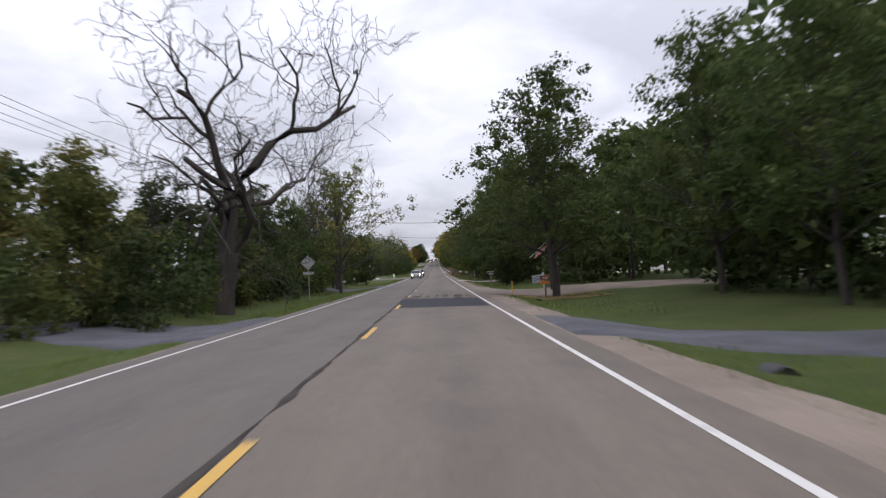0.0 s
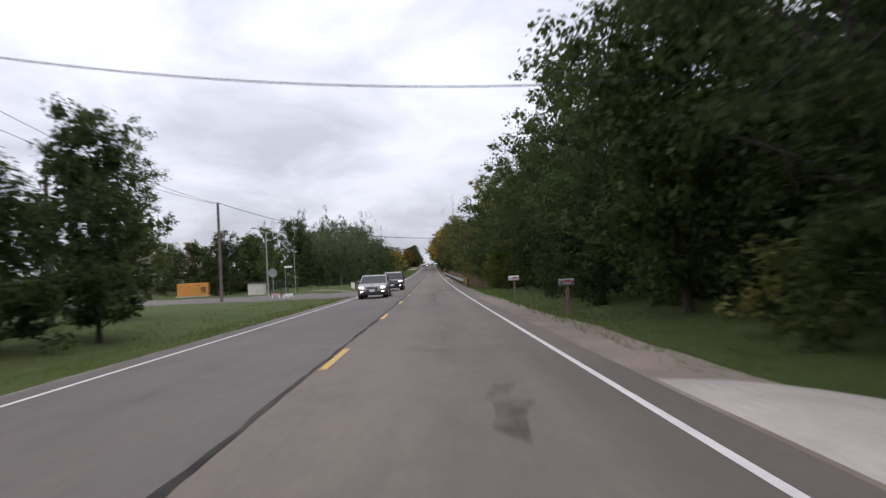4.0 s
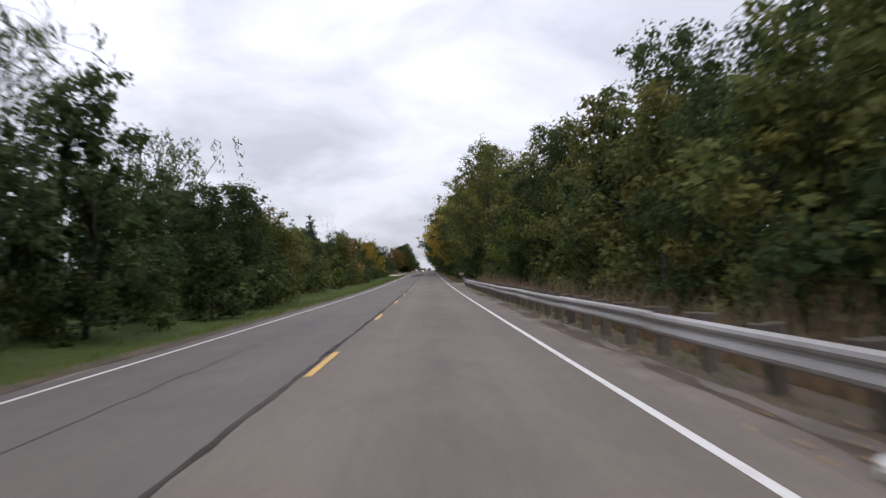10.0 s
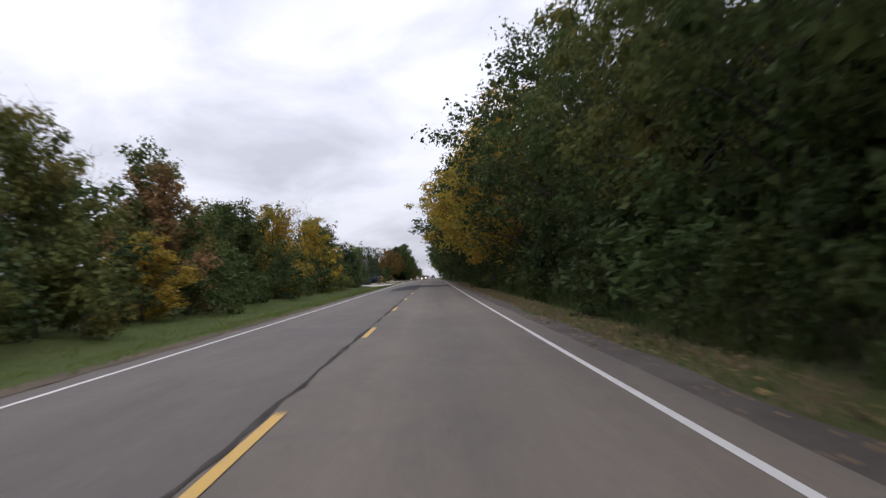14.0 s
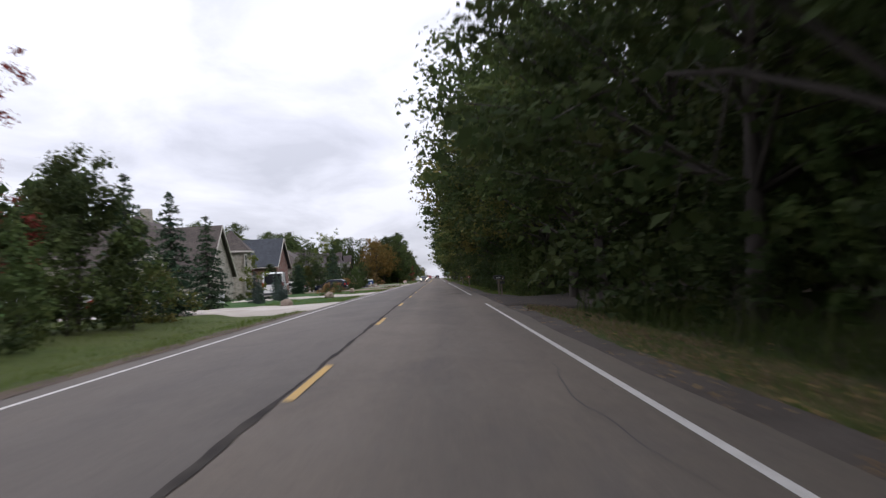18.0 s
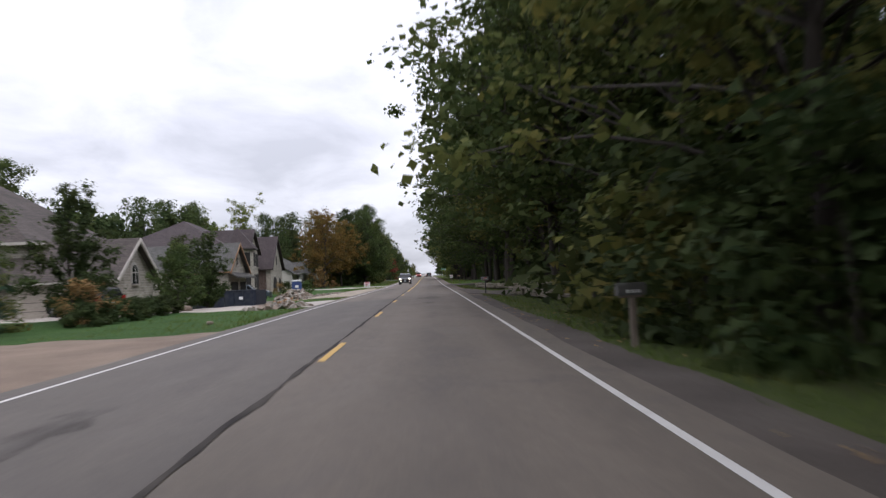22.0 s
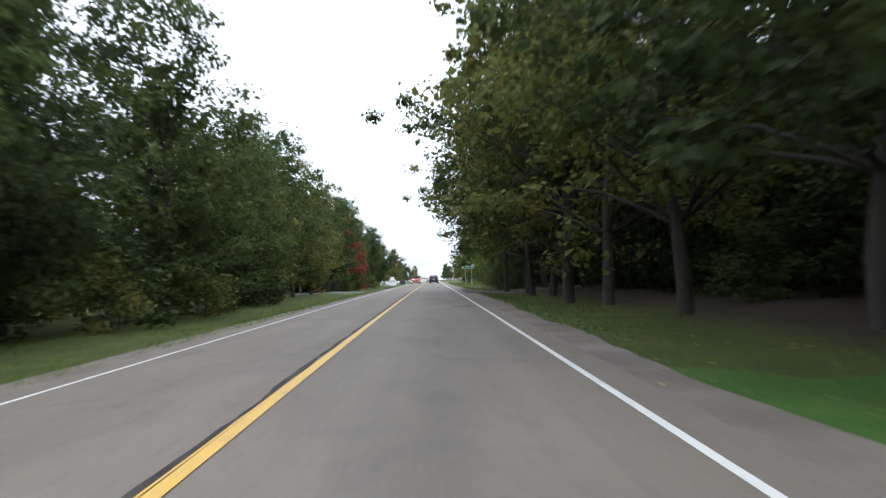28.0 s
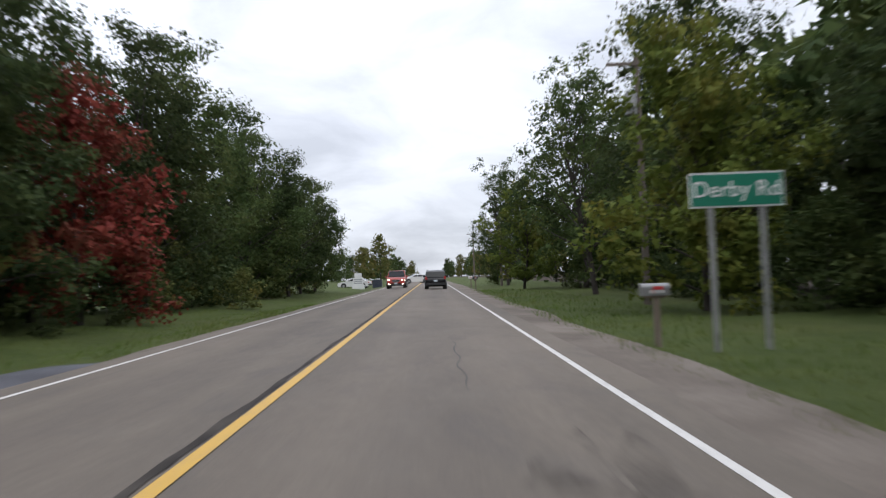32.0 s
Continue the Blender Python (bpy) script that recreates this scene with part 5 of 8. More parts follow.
for a, b, x0, x1, step in ((608, 655, 13.0, 16.0, 1.5), (104, 165, 8.2, 10.5, 3.2), (168, 298, 7.6, 9.6, 2.6), (313, 440, 7.0, 9.0, 2.2), (456, 530, 6.9, 8.8, 2.2), (570, 596, 12, 15, 2.5), (704, 734, 8.5, 12, 2.0), (640, 690, 12, 16, 3.0), (736, 800, 12, 15, 2.6)):
    y = a
    while y < b:
        tree(rt.choice(("shrub1", "shrub2", "shrub1", "sapling")), rt.uniform(x0, x1), y, rt.uniform(1.5, 3.2) if not 313 < y < 530 else rt.uniform(2.2, 4.4), rt.choice((D, D, G, G, O, D, D)), rt.uniform(0.9, 1.3))
        y += step * rt.uniform(0.75, 1.65)
# the far end of the road
y = 830.0
while y < 1500:
    for s in (-1, 1):
        tree("far", s * rt.uniform(14, 40) * (1.6 if y < 960 and s < 0 else 1.0), y, rt.uniform(9, 15), rt.choice((G, D, D, O)), 1.0)
    y += 16
for k in range(70):
    tree("far", rt.uniform(38, 95), 322 + k * 5.6, rt.uniform(12, 17), rt.choice((G, D, D)), 1.3)
for k in range(46):
    tree("far", rt.choice((-1, 1)) * rt.uniform(45, 220), 40 + k * 22, rt.uniform(10, 16), rt.choice((G, D)), 1.3)


def far_woods(kinds, name, text):
    """All the uncounted trees of one leaf colour, joined into one mesh of trunks and one of leaves."""
    cos = {}
    for key in kinds:
        me = TREES[key][1]
        co = np.empty(len(me.vertices) * 3, dtype=np.float32)
        me.vertices.foreach_get("co", co)
        cos[key] = co.reshape(-1, 3)
    tops = {"far": 16, "thicket1": 9, "thicket2": 7}
    for mat in sorted({f[3] for f in FAR if f[6] in kinds}):
        out = []
        bm = bmesh.new()
        for x, y, h, m, wide, a, key in FAR:
            if m != mat or key not in kinds:
                continue
            s, co = h / tops[key], cos[key]
            c, d = math.cos(a), math.sin(a)
            z0 = float(ground_z(x, y))
            out.append(np.stack([x + (co[:, 0] * c - co[:, 1] * d) * s * wide, y + (co[:, 0] * d + co[:, 1] * c) * s * wide, z0 + co[:, 2] * s], -1))
            tube(bm, (x, y, z0 - 0.2), (x, y, z0 + h * 0.6), 0.015 * h, 0.005 * h, 5, False)
        woods = thing(name, text % WORDS[mat], "woods", kind="stuff")
        part("crown", quads_mesh("crown", np.concatenate(out).reshape(-1, 3, 3), M[mat], 3), None, woods)
        part("trunk", bm, M["bark"], woods)


for key, x, y, h, m, wide in (("oak2", 10.4, 551.2, 17, G, 1.42), ("oak1", 12.6, 571.8, 17, G, 1.42), ("oak2", 10.4, 609.5, 16.5, D, 1.15), ("oak3", 16.0, 744.0, 11.5, D, 1.0), ("oak3", 9.9, 536.5, 17.5, G, 1.42), ("grove2", -13.6, 722.5, 13.5, D, 0.9)):
    tree(key, x, y, h, m, wide)
for yy in range(736, 806, 4):
    tree("thicket1", rt.uniform(17, 21), yy, rt.uniform(7, 10), rt.choice((D, G)), 1.1)
for yy in range(745, 775, 4):
    tree("thicket1", rt.uniform(-23, -19), yy, rt.uniform(7, 9), D, 1.1)
for yy in range(660, 716, 4):
    tree("thicket2", rt.uniform(15, 19), yy, rt.uniform(4, 6), D, 1.1)
for key, x, y, h, m in (("grove1", -14.2, 710, 13.5, G), ("grove2", -16.5, 715, 13, G), ("round1", -18.5, 711, 8.5, O), ("round2", -13.4, 720.5, 9.5, O)):
    tree(key, x, y, h, m, 1.1)
for yy in range(744, 776, 4):
    tree("thicket1", rt.uniform(-32, -26), yy, rt.uniform(8, 10), D, 1.1)


def clipped_hedge(seed, x0, x1, y0, y1, h):
    """Box-cut hedge: twiggy dark heart, a skin of small leaves on every side."""
    rng = np.random.default_rng(seed)
    hedge = thing("hedge", "clipped dark green box hedge beside a driveway", "hedge")
    z = float(ground_z((x0 + x1) / 2, (y0 + y1) / 2))
    n = 900
    p = rng.random((n, 3)) * np.array([x1 - x0, y1 - y0, h])
    face = rng.integers(0, 5, n)
    p[face == 0, 0], p[face == 1, 0] = 0.0, x1 - x0
    p[face == 2, 1], p[face == 3, 1] = 0.0, y1 - y0
    p[face == 4, 2] = h
    p += np.array([x0, y0, z]) + rng.normal(size=(n, 3)) * 0.04
    part("foliage", quads_mesh("foliage", leaf_cards(rng, p, 0.13, 7, 0.12), M["leaf_dark"], 3), None, hedge)
    part("heart", boxed(x0 + 0.1, x1 - 0.1, y0 + 0.1, y1 - 0.1, z - 0.1, z + h - 0.1, 0.15), M["bark"], hedge, "dark twiggy inside of the hedge")


clipped_hedge(61, -15.2, -12.1, 742.6, 744.2, 1.6)
clipped_hedge(62, -11.8, -10.0, 743.0, 744.6, 1.65)


far_woods(("far",), "distant_woods", "distant mixed woods with %s leaves")
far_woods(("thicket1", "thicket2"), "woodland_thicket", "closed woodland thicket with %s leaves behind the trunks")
# ---- vehicles ----
M["glass"] = Nodes("dark_car_glass").shade((0.010, 0.011, 0.012), 0.10, 0.0, None, 0.22)
M["tyre"] = surface("tyre_rubber", (0.018, 0.018, 0.018), (0.03, 0.029, 0.028), 4.0, 30.0, 0.9, 0.3, 0.004)
M["rim"] = surface("alloy_rim", (0.45, 0.45, 0.46), (0.30, 0.30, 0.31), 3.0, 20.0, 0.35, 0.05, 0.002, 0.85)
M["black_plastic"] = surface("black_plastic", (0.02, 0.02, 0.021), (0.035, 0.035, 0.036), 3.0, 30.0, 0.6, 0.1, 0.002)
M["lamp_on"] = glowing("lit_headlight", (1.0, 0.86, 0.68), 9.0)
M["lamp_off"] = Nodes("headlight_glass").shade((0.55, 0.56, 0.57), 0.08, 0.2, None, 0.6)
M["tail"] = Nodes("tail_light_red").shade((0.35, 0.02, 0.02), 0.15, 0.0, None, 0.6)
M["plate"] = paint("number_plate", (0.55, 0.60, 0.66), 0.5)
M["chrome"] = Nodes("chrome_trim").shade((0.6, 0.6, 0.61), 0.15, 1.0, None, 0.5)

SHAPES = {
    "suv": dict(L=4.6, W=1.86, low=[(-2.18, .30), (-2.29, .52), (-2.29, .80), (-2.20, 1.0), (-1.9, 1.07), (0.9, 1.05), (1.5, 1.02), (1.95, .94), (2.2, .80), (2.29, .62), (2.28, .42), (2.15, .27), (1.9, .22), (-1.9, .22)],
                top=[(-2.18, 1.02), (-1.95, 1.50), (-1.62, 1.62), (-.7, 1.67), (-0.05, 1.63), (0.28, 1.56), (1.22, 1.02)], wheels=(-1.38, 1.40), r=.36, posts=(-1.25, -.30)),
    "sedan": dict(L=4.8, W=1.83, low=[(-2.34, .30), (-2.4, .6), (-2.35, .93), (-1.7, .99), (0.95, .97), (1.7, .90), (2.22, .76), (2.38, .58), (2.38, .35), (2.2, .22), (-2.1, .22)],
                  top=[(-2.0, .96), (-1.15, 1.40), (-.6, 1.47), (-.1, 1.46), (0.15, 1.41), (1.15, .95)], wheels=(-1.42, 1.42), r=.33, posts=(-.95, -.10)),
    "pickup": dict(L=5.8, W=1.98, low=[(-2.88, .5), (-2.9, 1.14), (-.75, 1.16), (1.5, 1.14), (2.55, 1.05), (2.82, .9), (2.9, .55), (2.6, .42), (-2.6, .42)],
                   top=[(-.75, 1.12), (-.70, 1.75), (-.5, 1.84), (.45, 1.82), (1.2, 1.12)], wheels=(-1.75, 1.85), r=.39, posts=(-.62, .25)),
    "van": dict(L=6.0, W=2.05, low=[(-2.98, .35), (-3.0, 1.3), (2.0, 1.3), (2.55, 1.15), (2.9, .95), (3.0, .5), (2.8, .25), (-2.8, .25)],
                top=[(-2.99, 1.28), (-2.93, 2.42), (-2.75, 2.52), (1.2, 2.52), (1.5, 2.45), (2.3, 1.28)], wheels=(-1.7, 2.0), r=.36, posts=(0.75, 0.8)),
}


def eased(ob):
    """Clean highlights: flat panels stay flat, only their rounded edges turn."""
    mod = ob.modifiers.new("panel_normals", "WEIGHTED_NORMAL")
    mod.weight = 90
    return ob


def lens_shape(side, L, W, hz):
    """A swept-back headlight: taller and drawn up towards the wing."""
    pts = [(side * W * 0.29, hz - 0.035), (side * W * 0.43, hz - 0.065), (side * W * 0.462, hz + 0.01), (side * W * 0.445, hz + 0.06), (side * W * 0.30, hz + 0.025)]
    bm = prism(bmesh.new(), pts if side > 0 else pts[::-1], "y", L - 0.34, L - 0.03)
    for v in bm.verts:
        if abs(v.co.x) > W * 0.4 and v.co.y > L - 0.1:
            v.co.y -= 0.12
    bmesh.ops.bevel(bm, geom=bm.edges[:], offset=0.012, segments=1, affect="EDGES")
    return bm


def vehicle(name, kind, label, category, color, m, lit=False, spin=0.14):
    """A road vehicle facing +y: body, cabin, panes, wheels with rims, lights, grille, plates, mirrors."""
    s = SHAPES[kind]
    W, low, top = s["W"], s["low"], s["top"]
    ob = thing(name, label, category, m)
    bm = prism(bmesh.new(), low, "x", -W / 2, W / 2)
    for v in bm.verts:
        if abs(v.co.y) > s["L"] / 2 - 0.12:
            v.co.x *= 0.88
        elif v.co.z < 0.5 or abs(v.co.y) > s["L"] / 2 - 0.42:
            v.co.x *= 0.95
    bmesh.ops.bevel(bm, geom=bm.edges[:], offset=0.06, segments=3, affect="EDGES", profile=0.6)
    for f in bm.faces:
        f.smooth = True
    eased(part("body", bm, color, ob))
    zs, zt = top[0][1], max(p[1] for p in top)

    def half(z):
        return W / 2 * 0.965 * (1 - spin * max(0, z - zs) / (zt - zs))
    bm = prism(bmesh.new(), top, "x", -1, 1)
    for v in bm.verts:
        v.co.x *= half(v.co.z)
    bmesh.ops.bevel(bm, geom=bm.edges[:], offset=0.05, segments=3, affect="EDGES", profile=0.6)
    for f in bm.faces:
        f.smooth = True
    cabin = eased(part("cabin", bm, color, ob))

    def pane(pts, nrm, nm):
        bm = bmesh.new()
        a = [bm.verts.new(Vector(p) + Vector(nrm) * 0.008) for p in pts]
        b = [bm.verts.new(Vector(p) - Vector(nrm) * 0.01) for p in pts]
        n = len(a)
        bm.faces.new(a)
        bm.faces.new(b[::-1])
        for i in range(n):
            bm.faces.new((a[i], b[i], b[(i + 1) % n], a[(i + 1) % n]))
        bmesh.ops.recalc_face_normals(bm, faces=bm.faces)
        part(nm, bm, M["glass"], cabin)

    def slope(p, q, w, nm):
        d = Vector((0, q[1] - 0, 0))
        (ya, za), (yb, zb) = p, q
        nrm = Vector((0, zb - za, -(yb - ya))).normalized()
        if (nrm.y > 0) != (ya > 0):
            nrm = -nrm
        u, v = 0.05, 0.95
        P = [(sx * half(za + (zb - za) * k) * w, ya + (yb - ya) * k, za + (zb - za) * k) for sx, k in ((-1, u), (1, u), (1, v), (-1, v))]
        pane(P, nrm, nm)
    slope(top[-1], top[-2], 0.93, "windscreen")
    slope(top[0], top[1], 0.84, "rear_window")
    z0, z1 = zs + 0.07, zt - 0.16

    def yat(z, back):
        pts = top[:3] if back else top[:-4:-1]
        for (ya, za), (yb, zb) in zip(pts, pts[1:]):
            if za <= z <= zb:
                return ya + (yb - ya) * (z - za) / (zb - za)
        return pts[-1][0]
    cuts = [None, *s["posts"], None]
    for side in (-1, 1):
        for i in range(3):
            if kind == "van" and i < 2:
                continue
            if kind == "pickup" and i == 0:
                continue
            P = []
            for z, lo in ((z0, True), (z0, False), (z1, False), (z1, True)):
                y = (yat(z, True) + 0.12 if cuts[i] is None else cuts[i] + 0.04) if lo else (yat(z, False) - 0.14 if cuts[i + 1] is None else cuts[i + 1] - 0.04)
                P.append((side * half(z), y, z))
            if P[1][1] - P[0][1] > 0.12:
                pane(P, (side, 0, 0.12), "side_window")
    r = s["r"]
    for y in s["wheels"]:
        for side in (-1, 1):
            x = side * (W / 2 - 0.10)
            arch = bmesh.new()
            tube(arch, (side * (W / 2 - 0.3), y, r + 0.03), (side * (W / 2 + 0.004), y, r + 0.03), r + 0.075, sides=24)
            part("wheel_arch", arch, M["black_plastic"], ob)
            w = tube(bmesh.new(), (x - 0.12 * side, y, r), (x + 0.125 * side, y, r), r, sides=24)
            bmesh.ops.bevel(w, geom=[e for e in w.edges if len(e.link_faces) == 2 and e.calc_face_angle(0) > 0.9], offset=0.04, segments=2, affect="EDGES")
            wheel = part("wheel", w, M["tyre"], ob)
            hub = tube(bmesh.new(), (x, y, r), (x + 0.135 * side, y, r), r * 0.64, r * 0.58, sides=20)
            for k in range(5):
                a = k * 1.2566
                tube(hub, (x + 0.13 * side, y, r), (x + 0.14 * side, y + math.cos(a) * r * 0.6, r + math.sin(a) * r * 0.6), 0.035, 0.028, 6)
            part("rim", hub, M["rim"], wheel)
    L = s["L"] / 2
    hz = {"suv": 0.84, "sedan": 0.70, "pickup": 0.86, "van": 0.98}[kind]
    for side in (-1, 1):
        part("headlight", lens_shape(side, L, W, hz), M["lamp_on"] if lit else M["lamp_off"], ob, "lit headlight" if lit else "")
        tz = 1.05 if kind in ("suv", "pickup") else (0.82 if kind == "sedan" else 1.3)
        part("tail_light", boxed(side * (W / 2 - 0.12) - 0.09, side * (W / 2 - 0.12) + 0.085, -L + 0.0, -L + 0.22, tz - (0.1 if kind == "sedan" else 0.2), tz + (0.22 if kind == "van" else 0.06), 0.02), M["tail"], ob)
        part("mirror", boxed(side * (W / 2 + 0.08) - 0.1, side * (W / 2 + 0.08) + 0.09, top[-1][0] - 0.42, top[-1][0] - 0.26, zs + 0.0, zs + 0.16, 0.03), color, ob)
        if lit:
            part("fog_light", boxed(side * W * 0.36 - 0.06, side * W * 0.36 + 0.06, L - 0.16, L - 0.005, 0.40, 0.48, 0.02), M["lamp_on"], ob, "lit fog light")
    part("grille", prism(bmesh.new(), [(-W * 0.16, hz - 0.24), (W * 0.16, hz - 0.24), (W * 0.215, hz + 0.03), (-W * 0.215, hz + 0.03)], "y", L - 0.16, L - 0.012), M["black_plastic"], ob)
    for k in range(3):
        wk = W * (0.165 + 0.018 * k)
        part("grille_bar", boxed(-wk, wk, L - 0.12, L - 0.002, hz - 0.20 + k * 0.085, hz - 0.172 + k * 0.085, 0.006), M["chrome"], ob, "chrome grille bar")
    part("lower_intake", prism(bmesh.new(), [(-W * 0.30, 0.30), (W * 0.30, 0.30), (W * 0.26, 0.44), (-W * 0.26, 0.44)], "y", L - 0.14, L + 0.02), M["black_plastic"], ob)
    part("front_bumper", boxed(-W * 0.42, W * 0.42, L - 0.2, L + 0.015, 0.26, 0.42, 0.03), M["black_plastic"], ob)
    part("rear_bumper", boxed(-W * 0.46, W * 0.46, -L - 0.03, -L + 0.15, 0.34, 0.56, 0.03), M["black_plastic"], ob)
    part("number_plate", boxed(-0.16, 0.16, L + 0.012, L + 0.03, 0.44, 0.58), M["plate"], ob)
    part("number_plate", boxed(-0.16, 0.16, -L - 0.045, -L - 0.02, 0.66, 0.80), M["plate"], ob)
    if kind == "suv":
        for side in (-1, 1):
            part("roof_rail", tube(bmesh.new(), (side * half(zt) * 0.92, -1.5, zt + 0.02), (side * half(zt) * 0.92, 0.1, zt + 0.015), 0.022, sides=6), M["chrome"], ob)
    if kind == "pickup":
        part("load_bed", boxed(-W * 0.42, W * 0.42, -2.75, -0.85, 1.10, 1.175), M["black_plastic"], ob, "dark open load bed")
    return ob


def stand(x, y, turn=0.0, z=None):
    """A pose on the ground or the road, tilted with the road's grade."""
    on = abs(x) < 4
    gz = (float(crown_z(x, y)) if on else float(ground_z(x, y)) + 0.03) if z is None else z
    g = math.degrees(math.atan(float(road_z(y + 2) - road_z(y - 2)) / 4)) if on else 0
    return Matrix.Translation((x, y, gz)) @ Matrix.Rotation(radians(g), 4, "X") @ Matrix.Rotation(radians(turn), 4, "Z")


M["car_brown"] = paint("dark_brown_metallic_paint", (0.035, 0.024, 0.026), 0.25, 0.3, 0.8, 0.08)
M["car_silver"] = paint("silver_metallic_paint", (0.20, 0.19, 0.185), 0.28, 0.5, 0.8, 0.08)
M["car_black"] = paint("black_car_paint", (0.008, 0.008, 0.009), 0.22, 0.0, 0.3, 0.04)
M["car_white"] = paint("white_car_paint", (0.62, 0.62, 0.61), 0.3, 0.0, 0.7, 0.08)
M["car_blue"] = paint("dark_blue_car_paint", (0.010, 0.016, 0.034), 0.22, 0.3, 0.8, 0.06)
M["car_slate"] = paint("slate_blue_truck_paint", (0.055, 0.075, 0.095), 0.35, 0.2, 0.5, 0.2)
M["car_red"] = paint("red_car_paint", (0.32, 0.03, 0.02), 0.3, 0.0, 0.7, 0.08)
vehicle("suv", "suv", "dark brown suv with lit headlights on the road", "car", M["car_brown"], stand(-1.9, 161.2, 180), True)
vehicle("sedan", "sedan", "silver sedan with lit headlights on the road", "car", M["car_silver"], stand(-2.1, 141.3, 180), True)
vehicle("suv", "suv", "black suv with lit headlights on the road", "car", M["car_black"], stand(-1.85, 622.2, 180), True)
vehicle("suv", "suv", "black suv seen from behind in the lane ahead", "car", M["car_black"], stand(2.0, 797))
vehicle("pickup_truck", "pickup", "red pickup truck with lit headlights on the road", "truck", M["car_red"], stand(-2.0, 810, 180), True)
vehicle("car", "sedan", "white car turning at the far junction", "car", M["car_white"], stand(-1.0, 852, 110))
vehicle("car", "sedan", "white car parked beside a white roadside sign", "car", M["car_white"], stand(-9.6, 841, 80))
vehicle("van", "van", "tall white delivery van parked in a driveway", "van", M["car_white"], stand(-14.4, 487.2, 8), False, 0.06)
vehicle("suv", "suv", "white suv parked in a driveway", "car", M["car_white"], stand(-20.2, 525.5, 96))
vehicle("suv", "suv", "dark blue suv parked in a driveway", "car", M["car_blue"], stand(-13.5, 521.4, 83))
vehicle("pickup_truck", "pickup", "slate-blue pickup truck parked on a building site", "truck", M["car_slate"], stand(-19.2, 590.5, -86))
vehicle("car", "sedan", "red car parked beside a stone house", "car", M["car_red"], stand(-26.5, 478, 75))
vehicle("suv", "suv", "black suv parked beside a hedge", "car", M["car_black"], stand(-17.5, 545.5, 60))
vehicle("car", "sedan", "dark car parked on a lawn under trees", "car", M["car_black"], stand(37, 104, 60))
vehicle("car", "sedan", "white car parked beside a stone house", "car", M["car_white"], stand(-23.6, 481, 80))
# ---- houses ----
def masonry(name, c1, c2, mortar, w, h, bump=0.5):
    k = Nodes(name)
    sep = k.n.new("ShaderNodeSeparateXYZ")
    k.l.new(k.co, sep.inputs[0])
    comb = k.n.new("ShaderNodeCombineXYZ")
    k.put(comb.inputs[0], k.math("ADD", sep.outputs["X"], sep.outputs["Y"]))
    k.put(comb.inputs[1], sep.outputs["Z"])
    b = k.n.new("ShaderNodeTexBrick")
    b.inputs["Scale"].default_value = 1.0
    b.inputs["Brick Width"].default_value, b.inputs["Row Height"].default_value = w, h
    b.inputs["Mortar Size"].default_value, b.inputs["Bias"].default_value = 0.012, 0.0
    b.inputs["Color1"].default_value, b.inputs["Color2"].default_value, b.inputs["Mortar"].default_value = (*c1, 1), (*c2, 1), (*mortar, 1)
    k.l.new(comb.outputs[0], b.inputs["Vector"])
    n = k.noise(3.0, 4.0)
    c = k.mix(0.4, b.outputs["Color"], k.ramp(n, 0.3, 0.7, (0.3, 0.3, 0.3, 1), (0.75, 0.74, 0.72, 1)), "OVERLAY")
    h_ = k.math("ADD", k.math("MULTIPLY", b.outputs["Fac"], -1.0), k.math("MULTIPLY", n, 0.4))
    return k.shade(c, 0.9, 0.0, k.bump(h_, bump, 0.02), 0.3)


def shingles(name, c1, c2):
    k = Nodes(name)
    sep = k.n.new("ShaderNodeSeparateXYZ")
    k.l.new(k.co, sep.inputs[0])
    comb = k.n.new("ShaderNodeCombineXYZ")
    k.put(comb.inputs[0], k.math("ADD", sep.outputs["X"], k.math("MULTIPLY", sep.outputs["Y"], 0.31)))
    k.put(comb.inputs[1], sep.outputs["Z"])
    b = k.n.new("ShaderNodeTexBrick")
    b.inputs["Brick Width"].default_value, b.inputs["Row Height"].default_value, b.inputs["Scale"].default_value = 0.32, 0.11, 1.0
    b.inputs["Mortar Size"].default_value = 0.008
    b.inputs["Color1"].default_value, b.inputs["Color2"].default_value, b.inputs["Mortar"].default_value = (*c1, 1), (*c2, 1), (*[v * 0.45 for v in c1], 1)
    k.l.new(comb.outputs[0], b.inputs["Vector"])
    n = k.noise(0.7, 4.0)
    c = k.mix(0.35, b.outputs["Color"], k.ramp(n, 0.3, 0.7, (0.3, 0.3, 0.3, 1), (0.7, 0.7, 0.7, 1)), "OVERLAY")
    return k.shade(c, 0.9, 0.0, k.bump(k.math("MULTIPLY", b.outputs["Fac"], -1.0), 0.5, 0.02), 0.3)


M["stone"] = masonry("pale_limestone_walling", (0.36, 0.33, 0.28), (0.25, 0.225, 0.19), (0.42, 0.40, 0.36), 0.42, 0.16)
M["site_stone"] = masonry("unpointed_stone_walling", (0.40, 0.37, 0.32), (0.28, 0.255, 0.22), (0.20, 0.19, 0.17), 0.38, 0.14)
M["red_brick"] = masonry("red_brick_walling", (0.20, 0.070, 0.050), (0.14, 0.050, 0.038), (0.28, 0.25, 0.22), 0.22, 0.075)
M["brown_brick"] = masonry("brown_brick_walling", (0.115, 0.075, 0.060), (0.075, 0.050, 0.042), (0.17, 0.15, 0.14), 0.22, 0.075)
M["render"] = surface("cream_render", (0.52, 0.50, 0.45), (0.44, 0.42, 0.38), 0.6, 12.0, 0.9, 0.15, 0.003)
